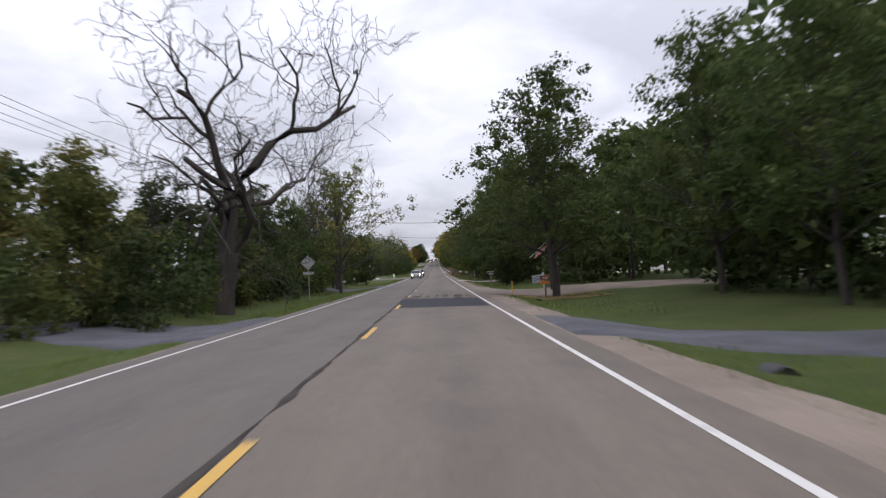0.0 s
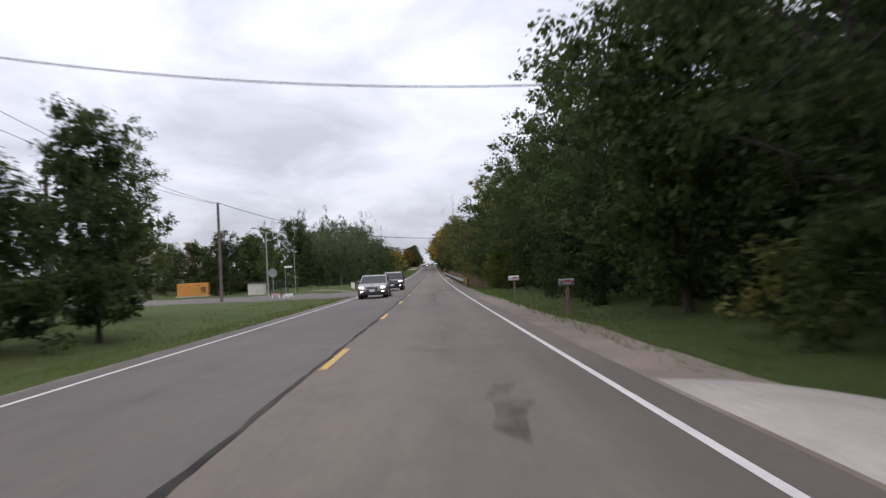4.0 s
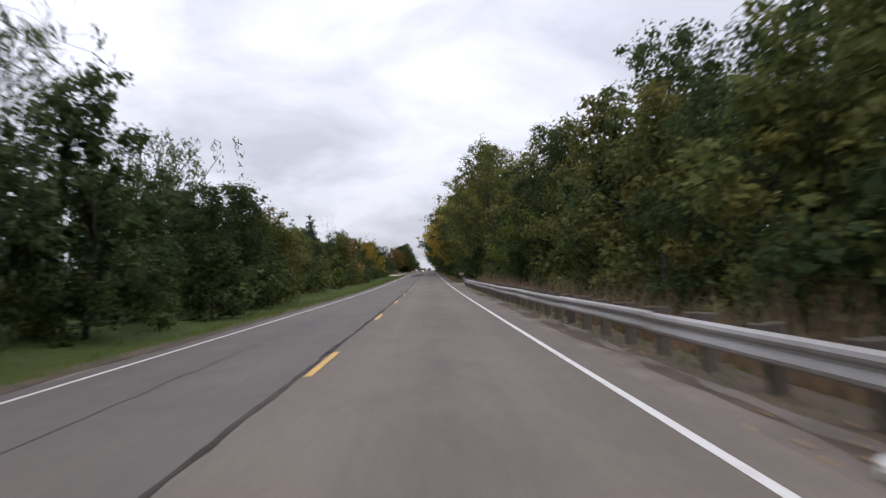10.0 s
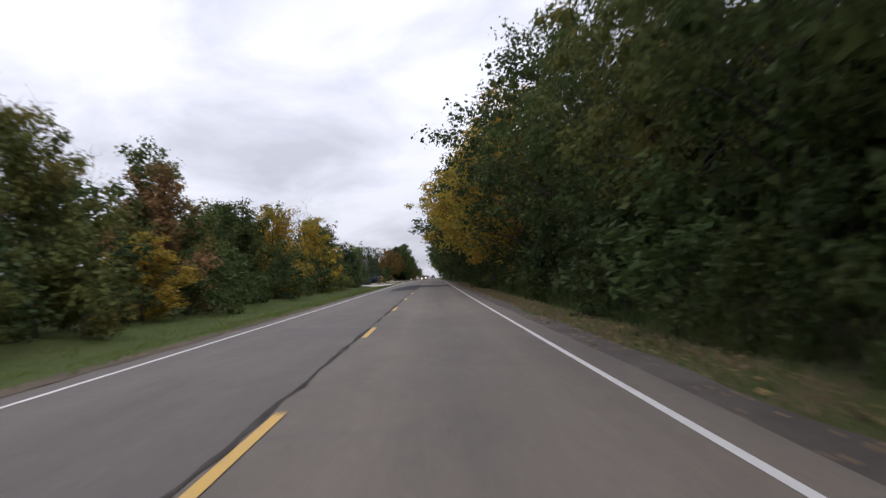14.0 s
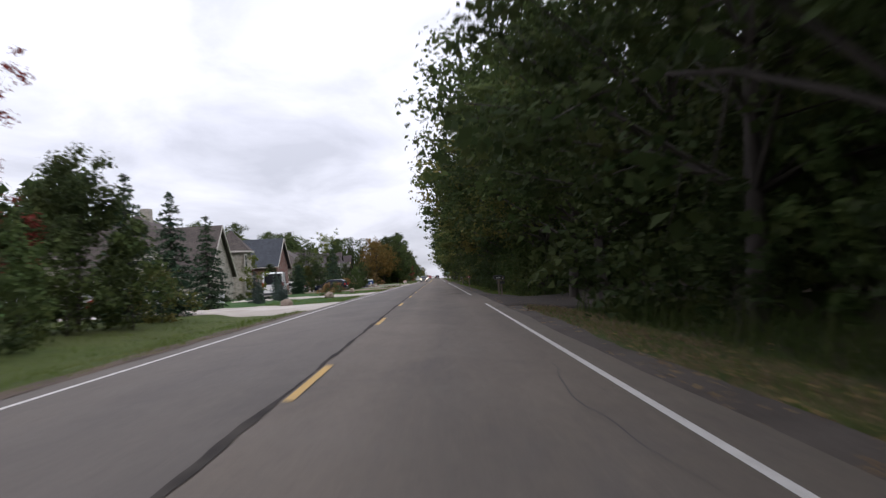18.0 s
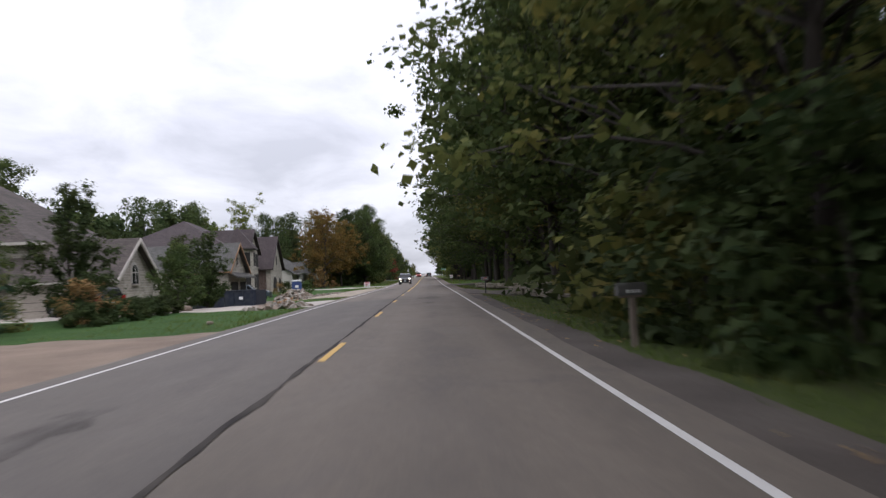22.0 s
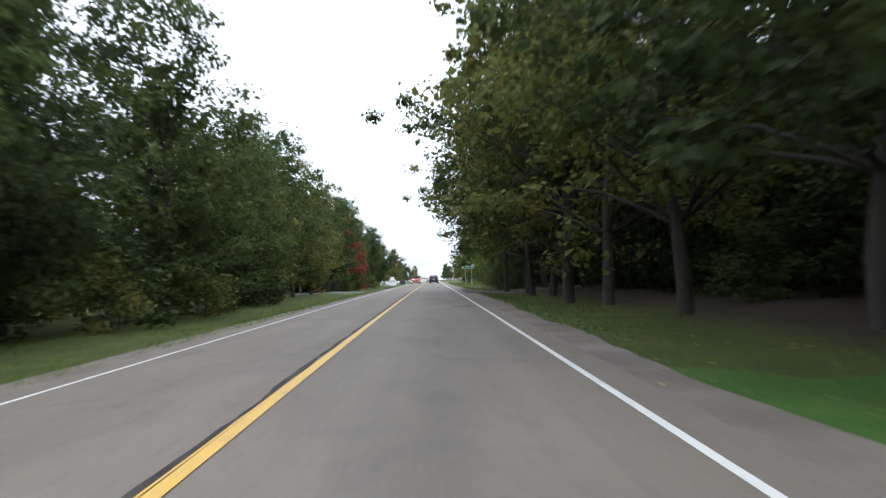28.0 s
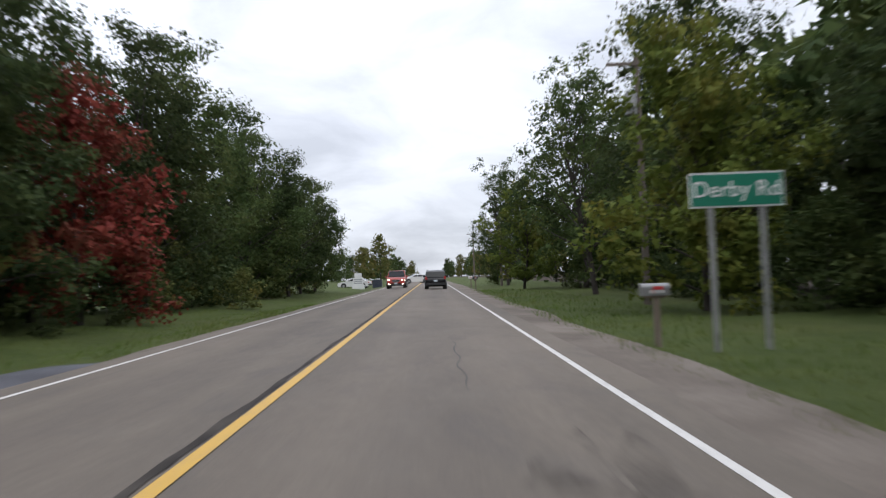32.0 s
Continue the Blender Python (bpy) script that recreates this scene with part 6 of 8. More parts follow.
M["white_board"] = surface("white_painted_boards", (0.62, 0.62, 0.61), (0.54, 0.54, 0.53), 0.8, 12.0, 0.7, 0.1, 0.002)
M["roof_brown"] = shingles("brown_shingle_roof", (0.085, 0.070, 0.062), (0.060, 0.050, 0.045))
M["roof_purple"] = shingles("dark_plum_shingle_roof", (0.065, 0.050, 0.050), (0.045, 0.036, 0.037))
M["roof_blue"] = shingles("slate_blue_shingle_roof", (0.050, 0.056, 0.066), (0.036, 0.041, 0.049))
M["roof_grey"] = shingles("grey_shingle_roof", (0.095, 0.092, 0.085), (0.070, 0.068, 0.064))
M["trim"] = surface("cream_trim", (0.50, 0.47, 0.42), (0.42, 0.39, 0.35), 1.0, 14.0, 0.7, 0.1, 0.002)
M["wood_trim"] = surface("raw_timber_trim", (0.28, 0.16, 0.085), (0.22, 0.12, 0.065), 1.0, 14.0, 0.8, 0.1, 0.002)
M["dark_trim"] = surface("dark_brown_trim", (0.03, 0.024, 0.022), (0.045, 0.037, 0.034), 1.0, 14.0, 0.6, 0.1, 0.002)
M["window_glass"] = Nodes("window_glass").shade((0.02, 0.025, 0.03), 0.05, 0.0, None, 0.6)
M["void"] = surface("unlit_interior", (0.015, 0.014, 0.013), (0.022, 0.020, 0.019), 1.0, 6.0, 0.95, 0.1, 0.01)
M["garage_door"] = surface("beige_garage_door", (0.40, 0.36, 0.31), (0.35, 0.31, 0.27), 0.8, 10.0, 0.6, 0.1, 0.003)


def slab(bm, a, b, c, d, t):
    """A roof slope between four corners (counter-clockwise from outside), t thick downwards."""
    up = [bm.verts.new(p) for p in (a, b, c, d)]
    dn = [bm.verts.new((p[0], p[1], p[2] - t)) for p in (a, b, c, d)]
    bm.faces.new(up)
    bm.faces.new(dn[::-1])
    for i in range(4):
        bm.faces.new((up[i], dn[i], dn[(i + 1) % 4], up[(i + 1) % 4]))
    return bm


def gable(house, x0, x1, y0, y1, z0, eave, ridge, axis, wall, roof, trim=None, over=0.45):
    """A gabled block: one wall mesh with its gable ends, two roof slopes, trim along the verges."""
    if axis == "x":
        m = (y0 + y1) / 2
        prof = [(y0, z0 - 0.8), (y1, z0 - 0.8), (y1, eave), (m, ridge - 0.12), (y0, eave)]
        part("wall", prism(bmesh.new(), prof, "x", x0, x1), wall, house)
        drop = (ridge - eave) / (m - y0) * over
        for s, ye in ((1, y0 - over), (-1, y1 + over)):
            q = [(x0 - over, ye, eave - drop + 0.1), (x1 + over, ye, eave - drop + 0.1), (x1 + over, m, ridge + 0.1), (x0 - over, m, ridge + 0.1)]
            bm = slab(bmesh.new(), *(q if s > 0 else q[::-1]), 0.16)
            bmesh.ops.recalc_face_normals(bm, faces=bm.faces)
            rf = part("roof", bm, roof, house)
            for xe in (x1 + over, x0 - over):
                bm = slab(bmesh.new(), (xe - 0.04, ye, eave - drop + 0.085), (xe + 0.05, ye, eave - drop + 0.085), (xe + 0.05, m, ridge + 0.085), (xe - 0.04, m, ridge + 0.085), 0.26)
                bmesh.ops.recalc_face_normals(bm, faces=bm.faces)
                part("verge_board", bm, trim or M["trim"], rf)
            part("gutter", boxed(x0 - over, x1 + over, ye - 0.10 if s > 0 else ye, ye if s > 0 else ye + 0.10, eave - drop - 0.06, eave - drop + 0.06), trim or M["trim"], rf)
    else:
        m = (x0 + x1) / 2
        prof = [(x0, z0 - 0.8), (x1, z0 - 0.8), (x1, eave), (m, ridge - 0.12), (x0, eave)]
        part("wall", prism(bmesh.new(), prof, "y", y0, y1), wall, house)
        drop = (ridge - eave) / (m - x0) * over
        for s, xe in ((1, x0 - over), (-1, x1 + over)):
            q = [(xe, y0 - over, eave - drop + 0.1), (m, y0 - over, ridge + 0.1), (m, y1 + over, ridge + 0.1), (xe, y1 + over, eave - drop + 0.1)]
            bm = slab(bmesh.new(), *q, 0.16)
            bmesh.ops.recalc_face_normals(bm, faces=bm.faces)
            rf = part("roof", bm, roof, house)
            part("gutter", boxed(xe - 0.10 if s > 0 else xe, xe if s > 0 else xe + 0.10, y0 - over, y1 + over, eave - drop - 0.06, eave - drop + 0.06), trim or M["trim"], rf)


def hipped(house, x0, x1, y0, y1, z0, eave, ridge, wall, roof, trim=None, over=0.5):
    part("wall", boxed(x0, x1, y0, y1, z0 - 0.8, eave), wall, house)
    bm = bmesh.new()
    a = [(x0 - over, y0 - over), (x1 + over, y0 - over), (x1 + over, y1 + over), (x0 - over, y1 + over)]
    dx, dy = x1 - x0, y1 - y0
    k = min(dx, dy) / 2
    r = [((x0 + x1) / 2, y0 + k), ((x0 + x1) / 2, y1 - k)] if dy >= dx else [(x0 + k, (y0 + y1) / 2), (x1 - k, (y0 + y1) / 2)]
    lo = [bm.verts.new((*p, eave)) for p in a]
    hi = [bm.verts.new((*p, ridge + 0.001 * i)) for i, p in enumerate(r)]
    bm.faces.new(lo[::-1])
    if dy >= dx:
        bm.faces.new((lo[0], lo[1], hi[0]))
        bm.faces.new((lo[1], lo[2], hi[1], hi[0]))
        bm.faces.new((lo[2], lo[3], hi[1]))
        bm.faces.new((lo[3], lo[0], hi[0], hi[1]))
    else:
        bm.faces.new((lo[0], lo[1], hi[1], hi[0]))
        bm.faces.new((lo[1], lo[2], hi[1]))
        bm.faces.new((lo[2], lo[3], hi[0], hi[1]))
        bm.faces.new((lo[3], lo[0], hi[0]))
    bmesh.ops.recalc_face_normals(bm, faces=bm.faces)
    rf = part("roof", bm, roof, house)
    for x_a, x_b, y_a, y_b in ((x0 - over, x1 + over, y0 - over - .08, y0 - over), (x1 + over, x1 + over + .08, y0 - over, y1 + over)):
        part("gutter", boxed(x_a, x_b, y_a, y_b, eave - 0.12, eave + 0.04), trim or M["trim"], rf)


def opening(house, face, at, u, z, w, h, kind="window", arched=False, trim=None, glass=None, mullions=1):
    """A window or door set in a wall. face 'e': wall plane x = at, u along y; face 's': wall plane y = at, u along x; face 'se': the slanting wall through (at, u)."""
    out = {"e": Vector((1, 0, 0)), "s": Vector((0, -1, 0)), "se": Vector((1, -1, 0)).normalized()}[face]
    along = {"e": Vector((0, 1, 0)), "s": Vector((1, 0, 0)), "se": Vector((1, 1, 0)).normalized()}[face]
    base = Vector((at, u, z)) if face != "s" else Vector((u, at, z))

    def plate(pts, d0, d1):
        bm = bmesh.new()
        a = [bm.verts.new(base + along * p[0] + Vector((0, 0, p[1])) + out * d1) for p in pts]
        b = [bm.verts.new(base + along * p[0] + Vector((0, 0, p[1])) + out * d0) for p in pts]
        n = len(pts)
        bm.faces.new(a)
        bm.faces.new(b[::-1])
        for i in range(n):
            bm.faces.new((a[i], b[i], b[(i + 1) % n], a[(i + 1) % n]))
        bmesh.ops.recalc_face_normals(bm, faces=bm.faces)
        return bm

    def outline(w, h):
        if not arched:
            return [(-w / 2, 0), (w / 2, 0), (w / 2, h), (-w / 2, h)]
        s = h - w / 2
        return [(-w / 2, 0), (w / 2, 0)] + [(w / 2 * math.cos(a), s + w / 2 * math.sin(a)) for a in np.linspace(0, math.pi, 11)]
    name = "door" if kind == "door" else ("garage_door" if kind == "garage" else "window")
    frame_ob = part(name, plate(outline(w + 0.24, h + 0.12), -0.05, 0.03), trim or M["trim"], house)
    fill = glass or {"window": M["window_glass"], "door": M["dark_trim"], "garage": M["garage_door"]}[kind]
    part("pane" if kind == "window" else "leaf_panel", plate(outline(w, h - 0.04), -0.02, 0.045), fill, frame_ob)
    if kind == "window" and glass is None:
        for k in range(mullions):
            x = -w / 2 + w * (k + 1) / (mullions + 1)
            part("glazing_bar", plate([(x - 0.025, 0.02), (x + 0.025, 0.02), (x + 0.025, h - 0.1), (x - 0.025, h - 0.1)], 0.03, 0.06), trim or M["trim"], frame_ob)
        part("glazing_bar", plate([(-w / 2, h * 0.55), (w / 2, h * 0.55), (w / 2, h * 0.55 + 0.05), (-w / 2, h * 0.55 + 0.05)], 0.03, 0.058), trim or M["trim"], frame_ob)
    if kind == "window":
        part("window_sill", plate([(-w / 2 - 0.15, -0.12), (w / 2 + 0.15, -0.12), (w / 2 + 0.15, -0.02), (-w / 2 - 0.15, -0.02)], 0.0, 0.10), M["concrete"], frame_ob)
    if kind == "garage":
        for k in range(1, 4):
            part("panel_joint", plate([(-w / 2, h * k / 4 - 0.012), (w / 2, h * k / 4 - 0.012), (w / 2, h * k / 4 + 0.012), (-w / 2, h * k / 4 + 0.012)], 0.04, 0.049), M["dark_trim"], frame_ob)
    return frame_ob


def turret(house, x, y, r, z0, eave, peak, wall, roof, trim=None, over=0.4):
    bm = bmesh.new()
    bmesh.ops.create_cone(bm, cap_ends=True, segments=8, radius1=r, radius2=r, depth=eave - z0 + 0.8, matrix=Matrix.Translation((x, y, (eave + z0 - 0.8) / 2)) @ Matrix.Rotation(math.pi / 8, 4, "Z"))
    part("wall", bm, wall, house)
    bm = bmesh.new()
    bmesh.ops.create_cone(bm, cap_ends=True, segments=8, radius1=r + over, radius2=0.05, depth=peak - eave, matrix=Matrix.Translation((x, y, (eave + peak) / 2)) @ Matrix.Rotation(math.pi / 8, 4, "Z"))
    rf = part("roof", bm, roof, house)
    bm = bmesh.new()
    bmesh.ops.create_cone(bm, cap_ends=True, segments=8, radius1=r + over + 0.05, radius2=r + over + 0.05, depth=0.2, matrix=Matrix.Translation((x, y, eave - 0.06)) @ Matrix.Rotation(math.pi / 8, 4, "Z"))
    part("gutter", bm, trim or M["trim"], rf)


def house_1():
    z = float(ground_z(-24, 494))
    h = thing("house", "large stone house with a brown shingle roof", "house")
    hipped(h, -40, -25, 492, 510, z, z + 5.4, z + 10.4, M["stone"], M["roof_brown"])
    gable(h, -36, -21.5, 488.6, 498, z, z + 3.1, z + 8.0, "x", M["stone"], M["roof_brown"])
    turret(h, -22.6, 502.5, 2.2, z, z + 5.6, z + 8.2, M["stone"], M["roof_brown"])
    gable(h, -28.6, -25.6, 487.9, 491.5, z + 3.2, z + 5.0, z + 6.1, "y", M["stone"], M["roof_brown"], over=0.25)
    opening(h, "s", 487.86, -27.1, z + 3.9, 1.0, 0.9)
    opening(h, "e", -21.46, 493.4, z + 1.2, 1.1, 2.4, arched=True)
    for u in (-34.0, -30.6):
        opening(h, "s", 488.56, u, z + 0.05, 2.7, 2.2, "garage", glass=M["white_board"])
    for yy, zz in ((501.0, 3.6), (504.2, 3.6), (501.0, 1.0), (504.2, 1.0)):
        opening(h, "e", -20.60, yy, z + zz, 0.8, 1.5)
    opening(h, "s", 500.45, -22.6, z + 3.6, 0.9, 1.5)
    opening(h, "s", 500.45, -22.6, z + 1.0, 0.9, 1.5)
    part("chimney", boxed(-32, -31, 499, 500.2, z + 7, z + 11), M["stone"], h)


def house_2():
    z = float(ground_z(-22, 518))
    h = thing("house", "red-brick house with a slate-blue shingle roof and garages", "house")
    gable(h, -38, -20, 514.6, 523.2, z, z + 4.2, z + 7.9, "x", M["red_brick"], M["roof_blue"])
    hipped(h, -42, -27, 522, 536, z, z + 5.2, z + 9.8, M["red_brick"], M["roof_blue"])
    gable(h, -26, -20.7 + 0.2, 519.2, 523.4, z, z + 3.4, z + 5.8, "x", M["stone"], M["roof_blue"], over=0.3)
    gable(h, -32, -22.9, 525.4, 531.4, z, z + 4.4, z + 7.6, "x", M["red_brick"], M["roof_blue"], over=0.3)
    for u in (-32.6, -28.6, -24.2):
        opening(h, "s", 514.56, u, z + 0.05, 2.8, 2.2, "garage")
    part("stone_band", boxed(-38.05, -19.95, 514.5, 514.58, z + 2.55, z + 2.85), M["trim"], h)
    for u in (-26.4, -22.2):
        part("stone_quoin", boxed(u - 0.3, u + 0.3, 514.46, 514.58, z - 0.4, z + 2.54), M["stone"], h)
    opening(h, "e", -22.86, 528.4, z + 2.4, 1.2, 2.4, arched=True)
    opening(h, "e", -20.46, 521.3, z + 1.0, 0.9, 1.6)
    opening(h, "e", -19.96, 516.6, z + 4.1, 0.8, 1.2)
    opening(h, "e", -19.96, 517.2, z + 0.9, 0.9, 1.5)
    part("roof_vent", boxed(-30, -29.7, 516.2, 516.5, z + 5.5, z + 6.1), M["trim"], h)


def house_3():
    z = float(ground_z(-24, 552))
    h = thing("house", "stone house with a tall brown hipped roof", "house")
    hipped(h, -35, -22, 548, 563, z, z + 4.6, z + 9.6, M["stone"], M["roof_brown"])
    gable(h, -24, -16.2, 546.2, 552.6, z, z + 2.4, z + 4.6, "x", M["stone"], M["roof_brown"])
    opening(h, "e", -16.16, 549.4, z + 1.9, 0.9, 1.2, arched=True)
    opening(h, "s", 546.16, -20, z + 0.05, 2.8, 2.0, "garage")
    for yy in (555.5, 559.5):
        opening(h, "e", -21.96, yy, z + 1.2, 1.3, 1.8, mullions=2)


def house_4():
    z = float(ground_z(-20, 580))
    h = thing("house", "unfinished stone garage wing with a grey shingle roof", "house under construction")
    gable(h, -32, -17.6, 576.6, 584.0, z, z + 3.5, z + 6.1, "x", M["site_stone"], M["roof_grey"], M["wood_trim"])
    opening(h, "s", 576.56, -21.6, z + 1.2, 1.1, 1.5, glass=M["void"], trim=M["dark_trim"])
    opening(h, "e", -17.56, 580.3, z + 4.0, 0.4, 1.0, glass=M["void"], trim=M["site_stone"])
    opening(h, "e", -17.56, 578.9, z + 0.02, 2.7, 2.25, glass=M["void"], trim=M["site_stone"])
    opening(h, "e", -17.56, 582.4, z + 0.02, 2.3, 2.25, glass=M["void"], trim=M["site_stone"])
    bm = slab(bmesh.new(), (-17.6, 576.8, z + 3.2), (-16.6, 576.8, z + 2.75), (-16.6, 584.2, z + 2.75), (-17.6, 584.2, z + 3.2), 0.14)
    bmesh.ops.recalc_face_normals(bm, faces=bm.faces)
    part("porch_roof", bm, M["roof_grey"], h)


def house_5():
    z = float(ground_z(-26, 612))
    h = thing("house", "large brown-brick house with stone turret, still unglazed", "house under construction")
    hipped(h, -42, -24.9, 606, 626, z, z + 6.3, z + 11.2, M["brown_brick"], M["roof_purple"], M["dark_trim"])
    turret(h, -24.3, 608.6, 2.3, z, z + 6.4, z + 9.4, M["site_stone"], M["roof_purple"], M["dark_trim"])
    gable(h, -30, -23.2, 609.0, 615.6, z, z + 6.2, z + 9.3, "x", M["site_stone"], M["roof_purple"], M["dark_trim"])
    gable(h, -34, -22.0, 618.6, 627.4, z, z + 4.1, z + 8.8, "x", M["site_stone"], M["roof_purple"], M["dark_trim"])
    part("brick_side", boxed(-34.0, -22.7, 618.54, 618.62, z - 0.4, z + 3.85), M["brown_brick"], h)
    ap = 2.3 * math.cos(math.pi / 8)
    for zz in (1.0, 4.0):
        opening(h, "s", 608.6 - ap - 0.03, -24.3, z + zz, 1.05, 1.9, glass=M["void"], trim=M["site_stone"])
        opening(h, "se", -24.3 + (ap + 0.03) * 0.7071, 608.6 - (ap + 0.03) * 0.7071, z + zz, 0.95, 1.9, glass=M["void"], trim=M["site_stone"])
        opening(h, "e", -24.3 + ap + 0.03, 608.6, z + zz, 0.9, 1.9, glass=M["void"], trim=M["site_stone"])
    part("downpipe", tube(bmesh.new(), (-29.5, 605.9, z - 0.3), (-29.5, 605.9, z + 6.2), 0.06, sides=8), M["dark_trim"], h)
    for yy in (612.0, 613.4, 614.7):
        opening(h, "e", -23.16, yy, z + 4.0, 1.1, 1.8, glass=M["void"], trim=M["dark_trim"])
        opening(h, "e", -23.16, yy, z + 0.6, 1.1, 2.3, glass=M["void"], trim=M["dark_trim"])
    opening(h, "e", -21.96, 623.0, z + 4.4, 0.7, 1.4, glass=M["void"], trim=M["site_stone"])
    opening(h, "e", -21.96, 621.6, z + 0.05, 2.4, 2.4, arched=True, glass=M["void"], trim=M["dark_trim"])
    opening(h, "e", -21.96, 625.4, z + 0.05, 1.5, 2.2, arched=True, glass=M["void"], trim=M["dark_trim"])


def house_6():
    z = float(ground_z(-24, 643))
    h = thing("house", "low cream house with a grey shingle roof and columns", "house")
    gable(h, -33, -21.5, 634, 655, z, z + 2.8, z + 6.4, "y", M["render"], M["roof_grey"])
    gable(h, -25, -20.2, 649.5, 654.0, z, z + 2.7, z + 5.0, "x", M["render"], M["roof_grey"])
    for yy in (637.0, 638.6, 640.2, 646.2):
        part("column", tube(bmesh.new(), (-20.7, yy, z - 0.3), (-20.7, yy, z + 2.6), 0.16, 0.13, 12), M["white_board"], h)
    part("porch_beam", boxed(-20.9, -20.45, 636.4, 646.8, z + 2.5, z + 2.75), M["white_board"], h)
    for yy in (639.4, 643.5):
        opening(h, "e", -21.46, yy, z + 0.5, 1.2, 1.8, mullions=2)
    opening(h, "e", -20.16, 651.8, z + 0.6, 1.3, 1.7, mullions=3)
    opening(h, "s", 633.96, -25, z + 0.05, 2.8, 2.1, "garage", glass=M["white_board"])


def house_7():
    z = float(ground_z(-22, 733))
    h = thing("house", "cream two-storey house behind tall trees", "house")
    gable(h, -32, -21, 726, 741, z, z + 4.6, z + 7.4, "y", M["render"], M["roof_grey"])
    for yy in (729, 733.5, 738):
        opening(h, "e", -20.96, yy, z + 2.9, 1.3, 1.4, mullions=2, trim=M["white_board"])
    opening(h, "e", -20.96, 732, z + 0.05, 3.6, 2.0, "garage", glass=M["white_board"], trim=M["white_board"])
    opening(h, "e", -20.96, 738, z + 0.7, 1.3, 1.3, mullions=2, trim=M["white_board"])


def house_right():
    z = float(ground_z(34, 118))
    h = thing("house", "white boarded house behind trees", "house")
    gable(h, 30, 42, 112, 121, z, z + 3.2, z + 5.4, "x", M["white_board"], M["roof_grey"])
    opening(h, "s", 111.96, 33, z + 1.2, 1.1, 1.2)
    opening(h, "s", 111.96, 38, z + 1.2, 1.1, 1.2)


def house_left():
    z = float(ground_z(-38, 212))
    h = thing("house", "brown brick house with a broad capped chimney", "house")
    hipped(h, -48, -33, 204, 222, z, z + 2.9, z + 6.2, M["brown_brick"], M["roof_brown"])
    part("chimney", boxed(-35.6, -34.2, 208.5, 209.7, z + 2.5, z + 7.2), M["red_brick"], h)
    part("chimney_cap", boxed(-35.8, -34.0, 208.3, 209.9, z + 7.2, z + 7.5, 0.03), M["concrete"], h)
    opening(h, "s", 203.96, -38, z + 0.9, 1.6, 1.2)


for build in (house_1, house_2, house_3, house_4, house_5, house_6, house_7, house_right, house_left):
    build()
# ---- guardrail ----
M["rail"] = surface("weathered_galvanised_rail", (0.36, 0.35, 0.335), (0.25, 0.235, 0.215), 0.25, 10.0, 0.6, 0.1, 0.002, 0.2)
M["rail_post"] = surface("dark_creosote_post", (0.085, 0.070, 0.058), (0.13, 0.11, 0.09), 1.2, 14.0, 0.9, 0.5, 0.01, stretch=(1, 1, 0.3), vary=0.5)
M["sign_yellow"] = paint("yellow_reflective_sheet", (0.62, 0.36, 0.03), 0.45)
M["sign_black"] = paint("black_sign_print", (0.02, 0.02, 0.02), 0.5)
M["sign_green"] = paint("green_reflective_sheet", (0.012, 0.16, 0.10), 0.4, dirt=0.05)
M["sign_white"] = paint("white_sign_sheet", (0.70, 0.70, 0.68), 0.45, dirt=0.08)
M["sign_red"] = paint("red_sign_print", (0.45, 0.03, 0.03), 0.45, dirt=0.05)
M["sign_blue"] = paint("blue_sign_print", (0.03, 0.08, 0.28), 0.45, dirt=0.05)
M["sign_back"] = surface("bare_aluminium_sign_back", (0.30, 0.31, 0.32), (0.24, 0.245, 0.25), 1.5, 14.0, 0.5, 0.05, 0.002, 0.3)
M["mast"] = surface("galvanised_post", (0.34, 0.34, 0.33), (0.26, 0.26, 0.25), 1.2, 14.0, 0.55, 0.1, 0.002, 0.5)
M["pole_wood"] = surface("grey_pole_wood", (0.10, 0.082, 0.068), (0.15, 0.125, 0.105), 0.8, 12.0, 0.95, 0.5, 0.01, stretch=(1, 1, 0.15))
M["cable"] = Nodes("black_cable").shade((0.012, 0.012, 0.012), 0.6)
M["mail_black"] = paint("black_mailbox_enamel", (0.02, 0.02, 0.021), 0.4)
M["mail_white"] = paint("white_mailbox_enamel", (0.55, 0.55, 0.53), 0.45)
M["mail_brown"] = paint("brown_mailbox_enamel", (0.10, 0.055, 0.035), 0.5)
M["mail_dull"] = paint("dull_weathered_mailbox", (0.085, 0.082, 0.076), 0.6)
M["mail_grey"] = paint("grey_mailbox_enamel", (0.22, 0.22, 0.22), 0.4, 0.3)

Y0, Y1, RAILX = 166.8, 299.4, 4.92


def rail_z(y, h):
    return float(crown_z(4.9, y)) + h


